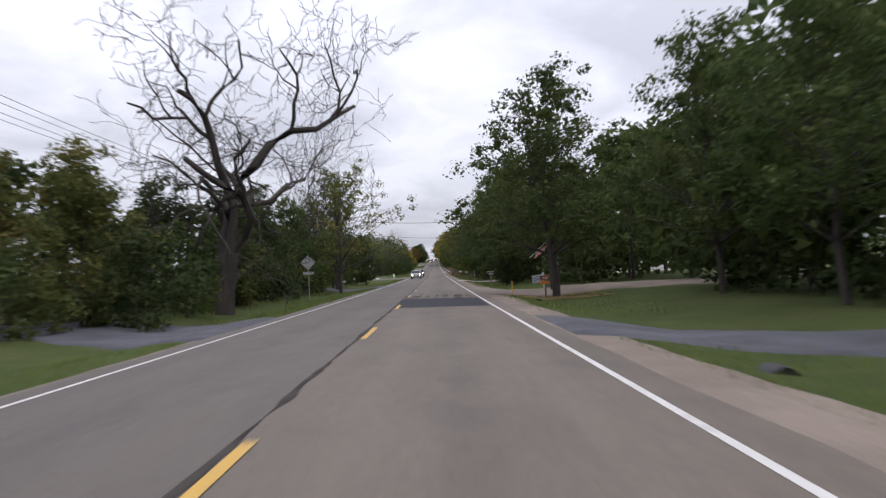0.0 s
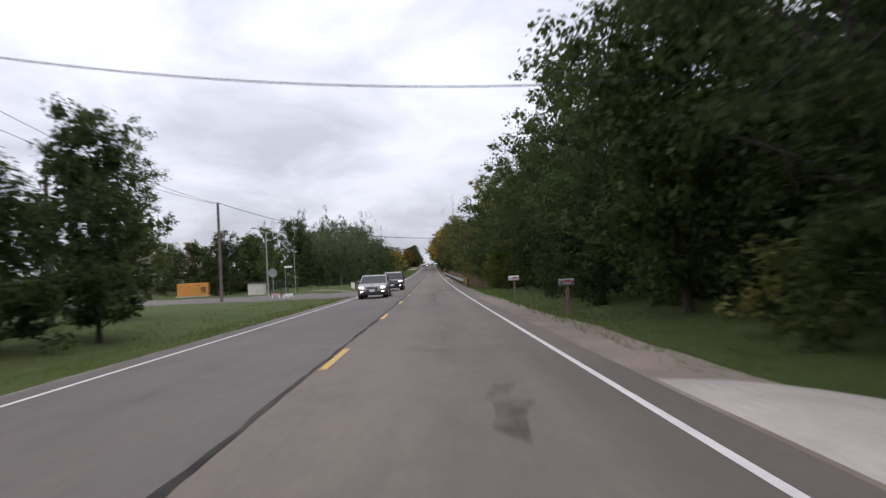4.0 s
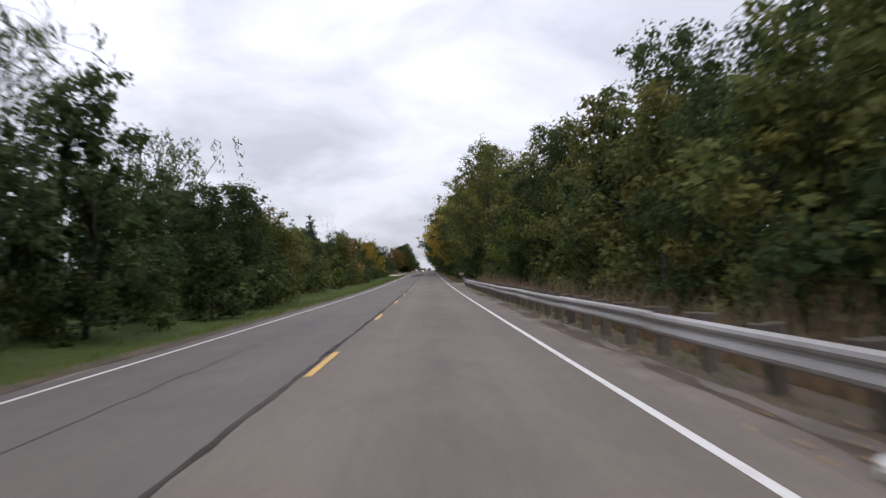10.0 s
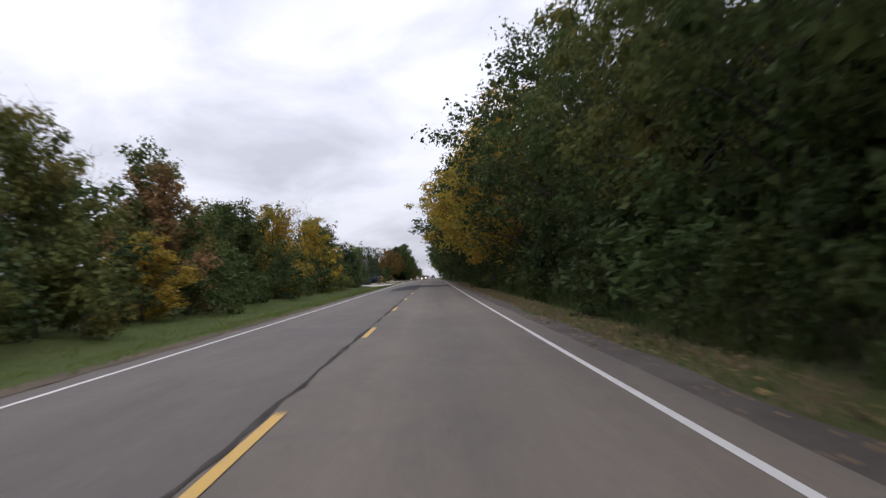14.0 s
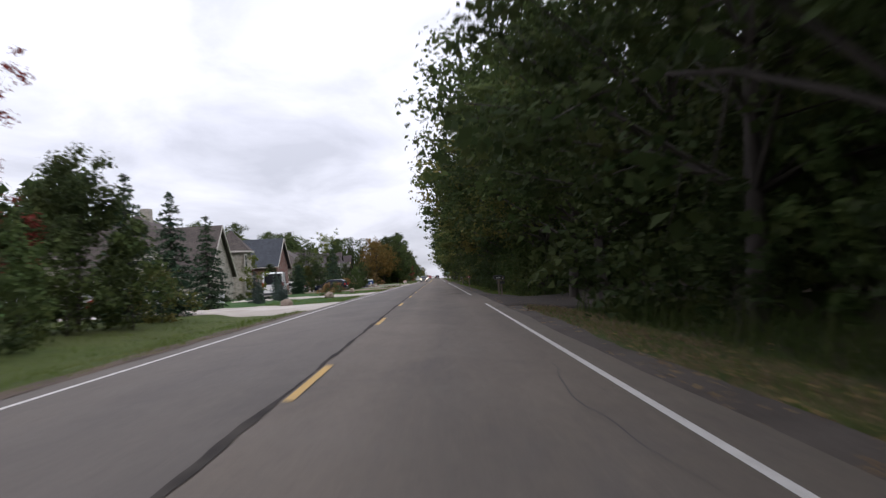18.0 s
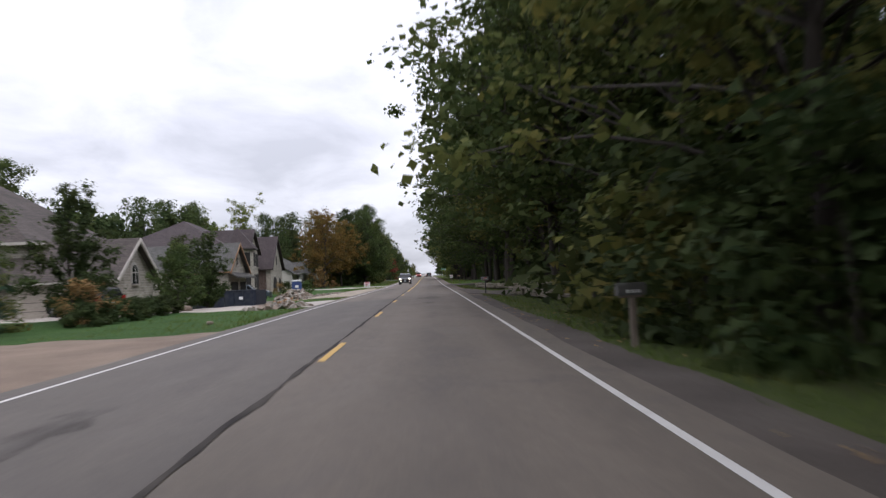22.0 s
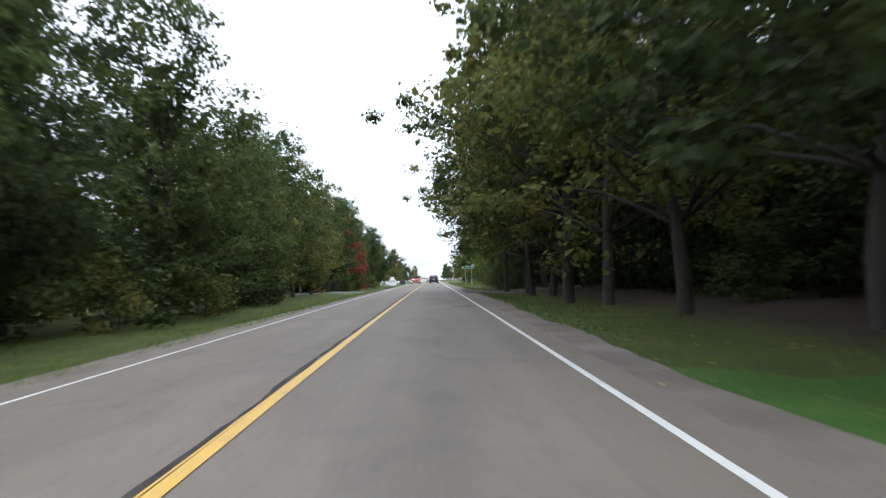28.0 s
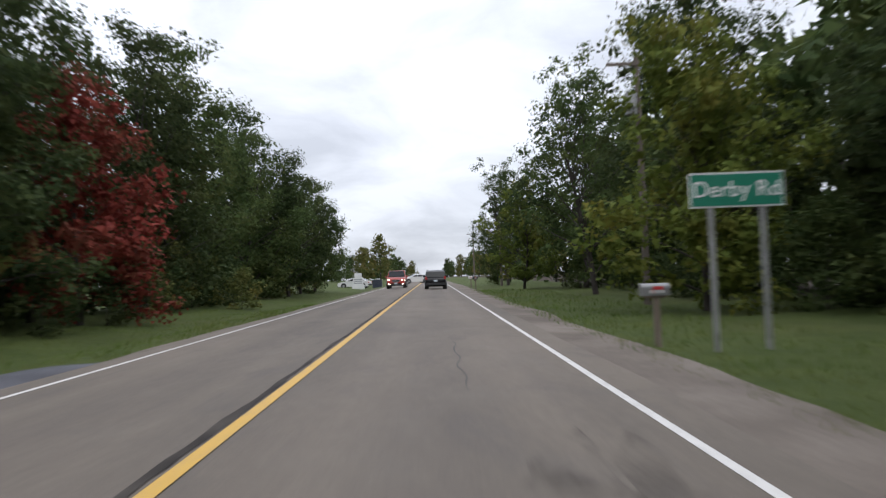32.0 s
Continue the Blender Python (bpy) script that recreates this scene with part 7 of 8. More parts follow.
guard = thing("guardrail", "long galvanised steel guardrail on dark wooden posts", "guardrail")
W_PROF = [(0.0, 0.155), (0.045, 0.125), (0.06, 0.085), (0.045, 0.05), (0.0, 0.015), (0.0, -0.015), (0.045, -0.05), (0.06, -0.085), (0.045, -0.125), (0.0, -0.155)]
seg = 3.81
n_seg = int((Y1 - Y0) / seg)
for i in range(n_seg):
    ya, yb = Y0 + i * seg, Y0 + (i + 1) * seg + 0.25
    V, F = [], []
    for y in (ya, (ya + yb) / 2, yb):
        for t in (0.0, 0.006):
            for px, pz in W_PROF:
                V.append((RAILX - px + t + 0.002 * (i % 2), y, rail_z(y, 0.50 + 0.012 * math.sin(i * 1.7)) + pz))
    n = len(W_PROF)
    for r in range(2):
        for t in range(2):
            for k in range(n - 1):
                a = r * 2 * n + t * n + k
                F.append((a, a + 1, a + 1 + 2 * n, a + 2 * n) if t == 0 else (a, a + 2 * n, a + 1 + 2 * n, a + 1))
        for k in (0, n - 1):
            a = r * 2 * n + k
            F.append((a, a + n, a + 3 * n, a + 2 * n))
    part("rail", mesh_of("rail", V, F, M["rail"]), None, guard)
post_me = bpy.data.meshes.new("post")
bm = boxed(-0.09, 0.09, -0.075, 0.075, -1.3, 0.70, 0.015)
bm.to_mesh(post_me)
bm.free()
post_me.materials.append(M["rail_post"])
block_me = bpy.data.meshes.new("spacer_block")
bm = boxed(-0.09, 0.09, -0.07, 0.07, 0.38, 0.72, 0.01)
bm.to_mesh(block_me)
bm.free()
block_me.materials.append(M["rail_post"])
rg = random.Random(4)
k = 0
y = Y0 + 0.4
while y < Y1:
    p = part("post", post_me, None, guard)
    p.matrix_world = pose(RAILX + 0.26, y, rail_z(y, 0.0), rg.uniform(-2, 2), rg.uniform(-2, 2), 0)
    b = part("spacer_block", block_me, None, guard)
    b.matrix_world = pose(RAILX + 0.095, y, rail_z(y, -0.02 + rg.uniform(-0.01, 0.015)), 0, 0, 0)
    y += 1.905
for ye, s in ((Y0, -1), (Y1, 1)):
    part("end_shoe", boxed(RAILX - 0.075, RAILX + 0.03, ye - 0.10, ye + 0.35 if s < 0 else ye + 0.12, rail_z(ye, 0.34), rail_z(ye, 0.76), 0.02), M["rail"], guard)
    part("end_post", boxed(RAILX + 0.03, RAILX + 0.22, ye - 0.12, ye + 0.08, rail_z(ye, -0.6), rail_z(ye, 0.78), 0.015), M["rail_post"], guard)


def hazard_board(x, y, h0, w, h, label):
    z = float(crown_z(4.9, y))
    ob = thing("object_marker", label, "road sign", pose(x, y, z, 0, 0, 0))
    part("board", boxed(-w / 2, w / 2, -0.004, 0.006, h0, h0 + h, 0.0), M["sign_back"], ob)
    part("face", boxed(-w / 2 + 0.025, w / 2 - 0.025, -0.012, -0.005, h0 + 0.025, h0 + h - 0.025), M["sign_yellow"], ob)
    W2 = w - 0.05
    for k in range(-2, 8):
        z0 = h0 + 0.025 + k * 0.135
        pts = [(-W2 / 2, z0), (W2 / 2, z0 + W2), (W2 / 2, z0 + W2 + 0.07), (-W2 / 2, z0 + 0.07)]
        cl = [(px, min(max(pz, h0 + 0.025), h0 + h - 0.025)) for px, pz in pts]
        if max(p[1] for p in cl) - min(p[1] for p in cl) < 0.03:
            continue
        bm = prism(bmesh.new(), cl, "y", -0.017, -0.0125)
        part("stripe", bm, M["sign_black"], ob, "black slanting stripe")
    part("post", boxed(-0.03, 0.03, 0.008, 0.05, -0.5, h0 + h - 0.05), M["mast"], ob)


hazard_board(4.80, 166.45, 0.10, 0.36, 0.74, "yellow and black striped marker at the guardrail end")


# ---- mailboxes ----
def mailbox(x, y, body, label, h=1.05, wood=True, flag=True, tube_box=None, turn=0.0, writing=True):
    """A rounded mailbox on a post, its door towards the road."""
    z = float(ground_z(x, y))
    ob = thing("mailbox", label, "mailbox", pose(x, y, z, 0, 0, turn))
    post = part("post", boxed(-0.05, 0.05, -0.05, 0.05, -0.5, h - 0.12, 0.008) if wood else tube(bmesh.new(), (0, 0, -0.5), (0, 0, h - 0.12), 0.035, sides=10), M["old_wood"] if wood else M["black_plastic"], ob)
    part("arm", boxed(-0.22, 0.18, -0.045, 0.045, h - 0.14, h - 0.10), M["old_wood"], ob)
    prof = [(-0.085, h - 0.10), (0.085, h - 0.10)] + [(0.085 * math.cos(a), h + 0.03 + 0.085 * math.sin(a)) for a in np.linspace(0, math.pi, 9)]
    bm = prism(bmesh.new(), prof, "x", -0.26, 0.22)
    box_ob = part("box", bm, body, ob)
    prof2 = [(p[0] * 1.04, h - 0.10 + (p[1] - h + 0.10) * 1.03) for p in prof]
    part("door", prism(bmesh.new(), prof2, "x", -0.275, -0.258), body, box_ob)
    part("handle", boxed(-0.295, -0.275, -0.02, 0.02, h + 0.06, h + 0.08), M["chrome"], box_ob)
    if flag:
        part("flag", boxed(-0.06, 0.10, -0.102, -0.092, h + 0.0, h + 0.06), M["sign_red"], box_ob, "red signal flag")
        part("flag_arm", boxed(-0.08, -0.06, -0.10, -0.09, h - 0.06, h + 0.06), M["sign_red"], box_ob)
    if writing:
        for k in range(3):
            part("number_bar", boxed(-0.12 + k * 0.09, -0.07 + k * 0.09, -0.094, -0.087, h - 0.06, h - 0.005), M["sign_white"], box_ob, "pale bar of writing")
    if tube_box:
        part("paper_tube", boxed(-0.26, 0.2, -0.08, 0.08, h - 0.34, h - 0.17, 0.02), tube_box, ob, "newspaper tube under the box")
    return ob


M["tube_orange"] = paint("orange_paper_tube", (0.50, 0.16, 0.02), 0.5)
M["tube_green"] = paint("green_paper_tube", (0.03, 0.12, 0.08), 0.5)
mailbox(7.2, 40.5, M["mail_brown"], "brown mailbox with an orange newspaper tube on a post", 1.1, tube_box=M["tube_orange"])
mailbox(5.45, 55.2, M["mail_black"], "dark mailbox on a thick brown wooden post", 1.15, flag=False)
mailbox(5.6, 128.6, M["mail_white"], "white mailbox with a red flag on a wooden post", 1.12)
mailbox(6.2, 117.5, M["mail_grey"], "grey mailbox on a leaning post", 1.1)
mailbox(5.35, 315.2, M["mail_grey"], "grey mailbox on a pale wooden post", 1.05)
mailbox(5.35, 454.6, M["mail_black"], "black mailbox with pale numbers on a wooden post", 1.0, tube_box=M["mail_black"])
mailbox(5.15, 454.0, M["mail_black"], "small black mailbox beside another one", 1.05, flag=False)
mailbox(5.1, 492.0, M["mail_brown"], "brown mailbox with a red flag in weeds", 1.02)
mailbox(5.2, 515.2, M["mail_dull"], "weathered grey mailbox on a leaning post", 0.98, turn=4, flag=False)
mailbox(5.4, 551.6, M["mail_grey"], "wide grey mailbox on a dark post by stone walls", 1.0, wood=False)
mailbox(5.4, 622.4, M["mail_white"], "mailbox with white and red plates on a wooden post", 1.1, tube_box=M["mail_white"])
mailbox(6.5, 620.4, M["mail_brown"], "dull red-brown mailbox on a thin post in grass", 1.05, wood=False)
mailbox(5.6, 742.2, M["mail_grey"], "grey mailbox with a red flag on a dark post", 1.0)
mailbox(-8.9, 87.5, M["mail_white"], "white mailbox on a white post by a driveway", 0.95)
mailbox(5.5, 796, M["mail_black"], "black mailbox on a post far along the road", 1.0)
mailbox(5.6, 806, M["mail_white"], "white mailbox on a post far along the road", 1.0)


# ---- signs ----
def post_sign(name, label, x, y, parts, post_h, wood=False, z=None):
    zz = float(ground_z(x, y)) if z is None else z
    ob = thing(name, label, "road sign", pose(x, y, zz, 0, 0, 0))
    part("post", boxed(-0.024, 0.024, -0.018, 0.018, -0.5, post_h, 0.004), M["old_wood"] if wood else M["mast"], ob)
    for nm, bm, mat, lab in parts:
        part(nm, bm, mat, ob, lab)
    return ob


d = 0.52
post_sign("warning_sign", "grey back of a diamond warning sign with a plate below", -7.35, 54.4,
          [("board", prism(bmesh.new(), [(0, 2.35 - d + 0.35), (d, 2.70), (0, 2.70 + d), (-d, 2.70)], "y", -0.032, -0.024), M["sign_back"], ""),
           ("plate", boxed(-0.38, 0.38, -0.032, -0.024, 1.86, 2.06), M["sign_back"], "")], 3.1)
oct_ = [(0.36 * math.cos(a), 2.15 + 0.36 * math.sin(a)) for a in np.linspace(math.pi / 8, math.pi / 8 + 2 * math.pi, 9)[:-1]]
post_sign("stop_sign", "grey back of a stop sign on a steel post", -10.9, 152.2, [("board", prism(bmesh.new(), oct_, "y", -0.032, -0.024), M["sign_back"], "")], 2.5)
post_sign("street_sign", "small white street name blade on a steel post", -13.6, 171.5, [("blade", boxed(-0.05, 0.75, -0.03, -0.022, 2.75, 2.95), M["sign_white"], "")], 2.95)

gz = float(ground_z(6.4, 741))
derby = thing("road_name_sign", "green road name sign with white border and lettering", "road sign", pose(6.62, 741.0, float(road_z(741)), 0, 0, 0))
for px in (-0.42, 0.42):
    part("post", boxed(px - 0.045, px + 0.045, 0.01, 0.06, -0.6, 2.66, 0.006), M["mast"], derby)
part("board", boxed(-0.76, 0.76, -0.006, 0.006, 2.12, 2.68, 0.0), M["sign_white"], derby)
part("face", boxed(-0.735, 0.735, -0.014, -0.008, 2.145, 2.655, 0.0), M["sign_green"], derby)


def lettering(text, size, m, material, parent, name="lettering"):
    cu = bpy.data.curves.new(name, "FONT")
    cu.body, cu.size, cu.extrude, cu.align_x, cu.align_y = text, size, 0.003, "CENTER", "CENTER"
    tmp = new(name, cu)
    dg = bpy.context.evaluated_depsgraph_get()
    me = bpy.data.meshes.new_from_object(tmp.evaluated_get(dg))
    bpy.data.objects.remove(tmp)
    me.materials.clear()
    me.materials.append(material)
    ob = part(name, me, None, parent, "white lettering")
    ob.matrix_basis = m
    return ob


lettering("Derby Rd", 0.36, pose(0, -0.019, 2.40, 90, 0, 0), M["sign_white"], derby)


def yard_sign(x, y, turn, label, face, w=0.6, h=0.45, up=0.25):
    ob = thing("yard_sign", label, "sign", pose(x, y, float(ground_z(x, y)), 0, 0, turn))
    part("board", boxed(-w / 2, w / 2, -0.006, 0.006, up, up + h), M["sign_white"], ob)
    part("print", boxed(-w / 2 + 0.03, w / 2 - 0.03, -0.011, -0.007, up + h * 0.78, up + h - 0.03), face, ob, "coloured print")
    for k in range(4):
        part("writing_bar", boxed(-w * (0.38 - 0.05 * (k % 2)), w * (0.36 - 0.07 * (k % 3)), -0.011, -0.007, up + h * (0.08 + 0.17 * k), up + h * (0.16 + 0.17 * k)), face if k % 2 else M["sign_black"], ob, "bar of writing")
    for px in (-w * 0.3, w * 0.3):
        part("stake", tube(bmesh.new(), (px, 0.012, -0.2), (px, 0.012, up + 0.1), 0.006, sides=5), M["mast"], ob)


yard_sign(-6.3, 602.8, -8, "white yard sign with red print on thin stakes", M["sign_red"], 0.75, 0.6, 0.3)
yard_sign(-11.3, 155.0, 10, "red and white arrow sign stuck in the grass", M["sign_red"], 0.62, 0.4, 0.15)
yard_sign(-10.4, 156.0, 14, "low white wire-framed sign stuck in the grass", M["sign_white"], 0.6, 0.28, 0.12)
yard_sign(-10.0, 152.6, 0, "small white sign at the junction", M["sign_white"], 0.5, 0.3, 0.1)

board = thing("hanging_sign", "white wooden sign hanging from a leaning white post", "sign", pose(7.7, 44.0, float(ground_z(7.7, 44)), 0, -5, 0))
part("post", boxed(-0.06, 0.06, -0.06, 0.06, -0.4, 1.35, 0.01), M["white_board"], board)
part("arm", boxed(-0.66, 0.06, -0.03, 0.03, 1.18, 1.25), M["white_board"], board)
part("board", boxed(-0.64, -0.10, -0.012, 0.012, 0.82, 1.15), M["white_board"], board)
for k in range(3):
    part("writing_bar", boxed(-0.58, -0.16, -0.018, -0.013, 0.88 + k * 0.085, 0.92 + k * 0.085), M["sign_blue"], board, "dark bar of writing")
flag = thing("flag", "striped red and white flag with a blue corner on a staff", "flag", pose(7.3, 44.6, float(road_z(45)), 0, 0, -12))
part("staff", tube(bmesh.new(), (-0.35, 0, 1.75), (0.62, 0, 2.62), 0.014, sides=6), M["white_board"], flag)
for k in range(7):
    V = []
    for j in range(9):
        u = j / 8
        for e in (0, 1):
            V.append((0.05 + u * 0.62 - (k + e) * 0.02, 0.05 * math.sin(u * 7 + k * 0.25), 2.06 + u * 0.42 - (k + e) * 0.055))
    part("stripe", mesh_of("stripe", V, [(2 * j, 2 * j + 2, 2 * j + 3, 2 * j + 1) for j in range(8)], M["sign_red"] if k % 2 == 0 else M["sign_white"]), None, flag)

marker = thing("hydrant_marker", "yellow marker stake beside a driveway", "marker", pose(5.9, 44.9, float(ground_z(5.9, 44.9))))
part("stake", tube(bmesh.new(), (0, 0, -0.2), (0, 0, 0.75), 0.03, 0.025, 8), M["sign_yellow"], marker)
part("cap", tube(bmesh.new(), (0, 0, 0.75), (0, 0, 0.80), 0.035, 0.02, 8), M["sign_black"], marker)
bx = solo("utility_box", boxed(-9.45, -9.0, 196.2, 196.6, float(ground_z(-9.2, 196.4)) - 0.1, float(ground_z(-9.2, 196.4)) + 0.8, 0.03), M["sign_white"], "small white utility box standing in the grass", "utility box")


# ---- culverts, gate post, pillar ----
def culvert(x, y, turn):
    z = float(ground_z(x, y))
    ob = thing("culvert_pipe", "dark corrugated culvert pipe end under a driveway", "pipe", pose(x, y, z - 0.10, 0, 0, turn))
    V, F = [], []
    n = 20
    for i in range(7):
        r = 0.20 + 0.012 * (i % 2)
        for j in range(n):
            a = 2 * math.pi * j / n
            V.append((math.cos(a) * r, -0.3 + i * 0.08, math.sin(a) * r))
    for i in range(6):
        for j in range(n):
            F.append((i * n + j, i * n + (j + 1) % n, (i + 1) * n + (j + 1) % n, (i + 1) * n + j))
    part("pipe", mesh_of("pipe", V, F, M["black_plastic"], True), None, ob)
    part("mouth", tube(bmesh.new(), (0, -0.26, 0), (0, -0.24, 0), 0.196, sides=20), M["void"], ob, "dark pipe mouth")


culvert(6.1, 35.6, 0)
culvert(5.8, 10.4, 0)
gp = thing("gate_post", "weathered wooden post with a braced plank arm", "post", pose(5.5, 79.8, float(ground_z(5.5, 79.8))))
part("post", boxed(-0.055, 0.055, -0.055, 0.055, -0.4, 1.3, 0.012), M["old_wood"], gp)
part("arm", boxed(-1.0, 0.1, -0.02, 0.02, 0.82, 0.90, 0.006), M["old_wood"], gp)
part("brace", tube(bmesh.new(), (-0.55, 0, 0.86), (-0.03, 0, 1.22), 0.035, sides=6), M["old_wood"], gp)
gz = float(ground_z(12, 550))
pl = thing("stone_pillar", "square limestone gate pillar with a cap stone", "pillar", pose(12, 550, gz))
for k in range(6):
    part("course", boxed(-0.3 - 0.01 * (k % 2), 0.3 + 0.01 * (k % 3), -0.3, 0.3 + 0.012 * (k % 2), k * 0.19 - 0.1, k * 0.19 + 0.085, 0.015), M["stone"], pl)
part("cap", boxed(-0.38, 0.38, -0.38, 0.38, 1.04, 1.14, 0.02), M["concrete"], pl)


# ---- poles, lamp and wires ----
def utility_pole(x, y, h, arms=1, label="wooden utility pole with a crossarm and insulators"):
    z = float(ground_z(x, y))
    ob = thing("utility_pole", label, "utility pole", pose(x, y, z))
    part("pole", tube(bmesh.new(), (0, 0, -0.8), (0, 0, h), 0.15, 0.10, 12), M["pole_wood"], ob)
    for k in range(arms):
        zz = h - 0.3 - 0.75 * k
        w = 1.15 - 0.35 * k
        arm = part("crossarm", boxed(-w, w, -0.13, -0.05, zz - 0.06, zz + 0.06, 0.008), M["pole_wood"], ob)
        for px in (-w + 0.1, -w * 0.4, w * 0.4, w - 0.1):
            part("insulator", tube(bmesh.new(), (px, -0.09, zz + 0.06), (px, -0.09, zz + 0.2), 0.035, 0.02, 8), M["sign_back"], arm)
        for s in (-1, 1):
            part("brace", tube(bmesh.new(), (s * w * 0.5, -0.12, zz), (0, -0.12, zz - 0.5), 0.015, sides=5), M["mast"], ob)
    return Vector((x, y, z + h))


pa = utility_pole(-15, 62, 9.4, 1)
pb = utility_pole(-14.4, 110, 9.0, 2)
pc = utility_pole(-15.2, 153, 8.0, 0, "plain wooden utility pole beside a junction")
p0 = utility_pole(-15.2, 14, 9.4, 1)
pd = utility_pole(-16.4, 128, 7.6, 0, "plain wooden utility pole behind small trees")
pr = utility_pole(12.5, 154, 5.4, 0, "short wooden pole among roadside trees")
pr2 = utility_pole(11.5, 62.5, 6.2, 0, "short wooden pole among roadside trees")
pf = utility_pole(9.5, 815, 9.0, 1)
pg = utility_pole(9.5, 870, 9.0, 1)
ph_ = utility_pole(9.6, 757, 9.2, 1)
ph2 = utility_pole(-13, 806, 8.0, 0, "plain wooden utility pole at a wood's edge")
tr_ob = thing("transformer", "grey pole-mounted transformer can", "transformer", pose(9.3, 757, float(ground_z(9.6, 757))))
part("can", tube(bmesh.new(), (0, -0.12, 7.0), (0, -0.12, 7.8), 0.22, 0.22, 14), M["mast"], tr_ob)
part("bushing", tube(bmesh.new(), (0.05, -0.12, 7.8), (0.05, -0.12, 8.0), 0.04, 0.02, 8), M["sign_white"], tr_ob)


def cable(a, b, sag, label="black overhead cable between poles", r=0.012):
    a, b = Vector(a), Vector(b)
    path = []
    for i in range(25):
        u = i / 24
        p = a.lerp(b, u)
        p.z -= sag * 4 * u * (1 - u)
        path.append((tuple(p), r))
    V, F = branch_tubes([path], 5)
    solo("overhead_cable", mesh_of("overhead_cable", V, F, M["cable"], True), None, label, "cable")


for dx in (-1.05, -0.4, 0.45, 1.05):
    for a, b in ((p0, pa), (pa, pb)):
        cable(a + Vector((dx, -0.09, -0.1)), b + Vector((dx, -0.09, -0.1)), 0.7)
for dx in (-0.9, 0.9):
    cable(pb + Vector((dx, -0.09, -0.1)), pc + Vector((dx * 0.1, 0, -0.1)), 0.7)
    cable(ph_ + Vector((dx, 0, 0)), pf + Vector((dx, 0, 0)), 0.7)
    cable(pf + Vector((dx, 0, 0)), pg + Vector((dx, 0, 0)), 0.7)
cable(pc, pr + Vector((0, 0, -0.25)), 2.0, "thick black cable sagging across the road", 0.02)
cable(pa + Vector((0, 0, -1.2)), pr2, 1.7, "black cable sagging across the road", 0.018)
cable(pb + Vector((0, 0, -0.6)), (12, 111, float(road_z(111)) + 6.2), 1.1, "black cable sagging across the road", 0.018)

z = float(ground_z(-14.9, 169))
lamp = thing("street_lamp", "tall galvanised street lamp with a short arm", "street lamp", pose(-14.9, 169, z))
part("base", tube(bmesh.new(), (0, 0, -0.3), (0, 0, 0.15), 0.16, 0.14, 12), M["concrete"], lamp)
part("pole", tube(bmesh.new(), (0, 0, 0.1), (0, 0, 6.45), 0.085, 0.055, 12), M["mast"], lamp)
part("arm", tube(bmesh.new(), (0, 0, 6.40), (-1.0, 0, 6.88), 0.035, 0.03, 10), M["mast"], lamp)
head = part("head", boxed(-1.45, -0.9, -0.12, 0.12, 6.84, 6.96, 0.04), M["mast"], lamp)
part("lens", boxed(-1.40, -1.0, -0.09, 0.09, 6.815, 6.845, 0.01), M["sign_white"], head)
z = float(ground_z(-11.3, 176))
thin = thing("sign_post", "thin steel post with a small box near its foot", "post", pose(-13.4, 176, z))
part("post", tube(bmesh.new(), (0, 0, -0.3), (0, 0, 4.6), 0.04, 0.03, 8), M["mast"], thin)

# generator, shed, fence at the junction
z = float(ground_z(-27, 184))
gen = thing("generator", "orange enclosed generator unit on a concrete pad", "generator", pose(-27, 184, z, 0, 0, 8))
part("pad", boxed(-2.0, 2.0, -0.9, 0.9, -0.15, 0.12, 0.02), M["concrete"], gen)
M["gen_orange"] = paint("faded_orange_enclosure", (0.52, 0.22, 0.035), 0.5)
part("enclosure", boxed(-1.8, 1.8, -0.7, 0.7, 0.12, 1.65, 0.04), M["gen_orange"], gen)
for k in range(4):
    part("door_panel", boxed(-1.7 + k * 0.86, -0.92 + k * 0.86, -0.72, -0.70, 0.3, 1.5, 0.008), M["gen_orange"], gen)
for k in range(5):
    part("louvre", boxed(0.95, 1.55, -0.74, -0.715, 0.5 + k * 0.14, 0.58 + k * 0.14), M["black_plastic"], gen)
part("exhaust", tube(bmesh.new(), (-1.2, 0, 1.65), (-1.2, 0, 1.95), 0.06, sides=10), M["mast"], gen)
z = float(ground_z(-18.5, 180))
shed = thing("shed", "low beige utility shed with a flat roof", "shed", pose(-18.5, 180, z))
part("wall", boxed(-0.9, 0.9, -0.7, 0.7, -0.2, 1.25), M["render"], shed)
part("roof", boxed(-1.0, 1.0, -0.8, 0.8, 1.25, 1.36, 0.01), M["roof_grey"], shed)
fence = thing("wire_fence", "low wire fence on dark steel posts", "fence")
fx = [(-15.5, 178.5), (-14.6, 184), (-14.0, 190), (-13.8, 196), (-13.6, 202), (-13.4, 208), (-13.2, 214), (-13.0, 220)]
for (xa, ya), (xb, yb) in zip(fx, fx[1:]):
    za, zb = float(ground_z(xa, ya)), float(ground_z(xb, yb))
    part("post", tube(bmesh.new(), (xa, ya, za - 0.4), (xa, ya, za + 1.35), 0.035, sides=8), M["black_plastic"], fence)
    for hgt in (0.25, 0.5, 0.75, 1.0, 1.28):
        part("wire", tube(bmesh.new(), (xa, ya, za + hgt), (xb, yb, zb + hgt), 0.006, sides=4), M["black_plastic"], fence)
gate = thing("mesh_gate", "dark steel mesh gate between posts", "gate", pose(-15.6, 178, float(ground_z(-15.6, 178)), 0, 0, 12))
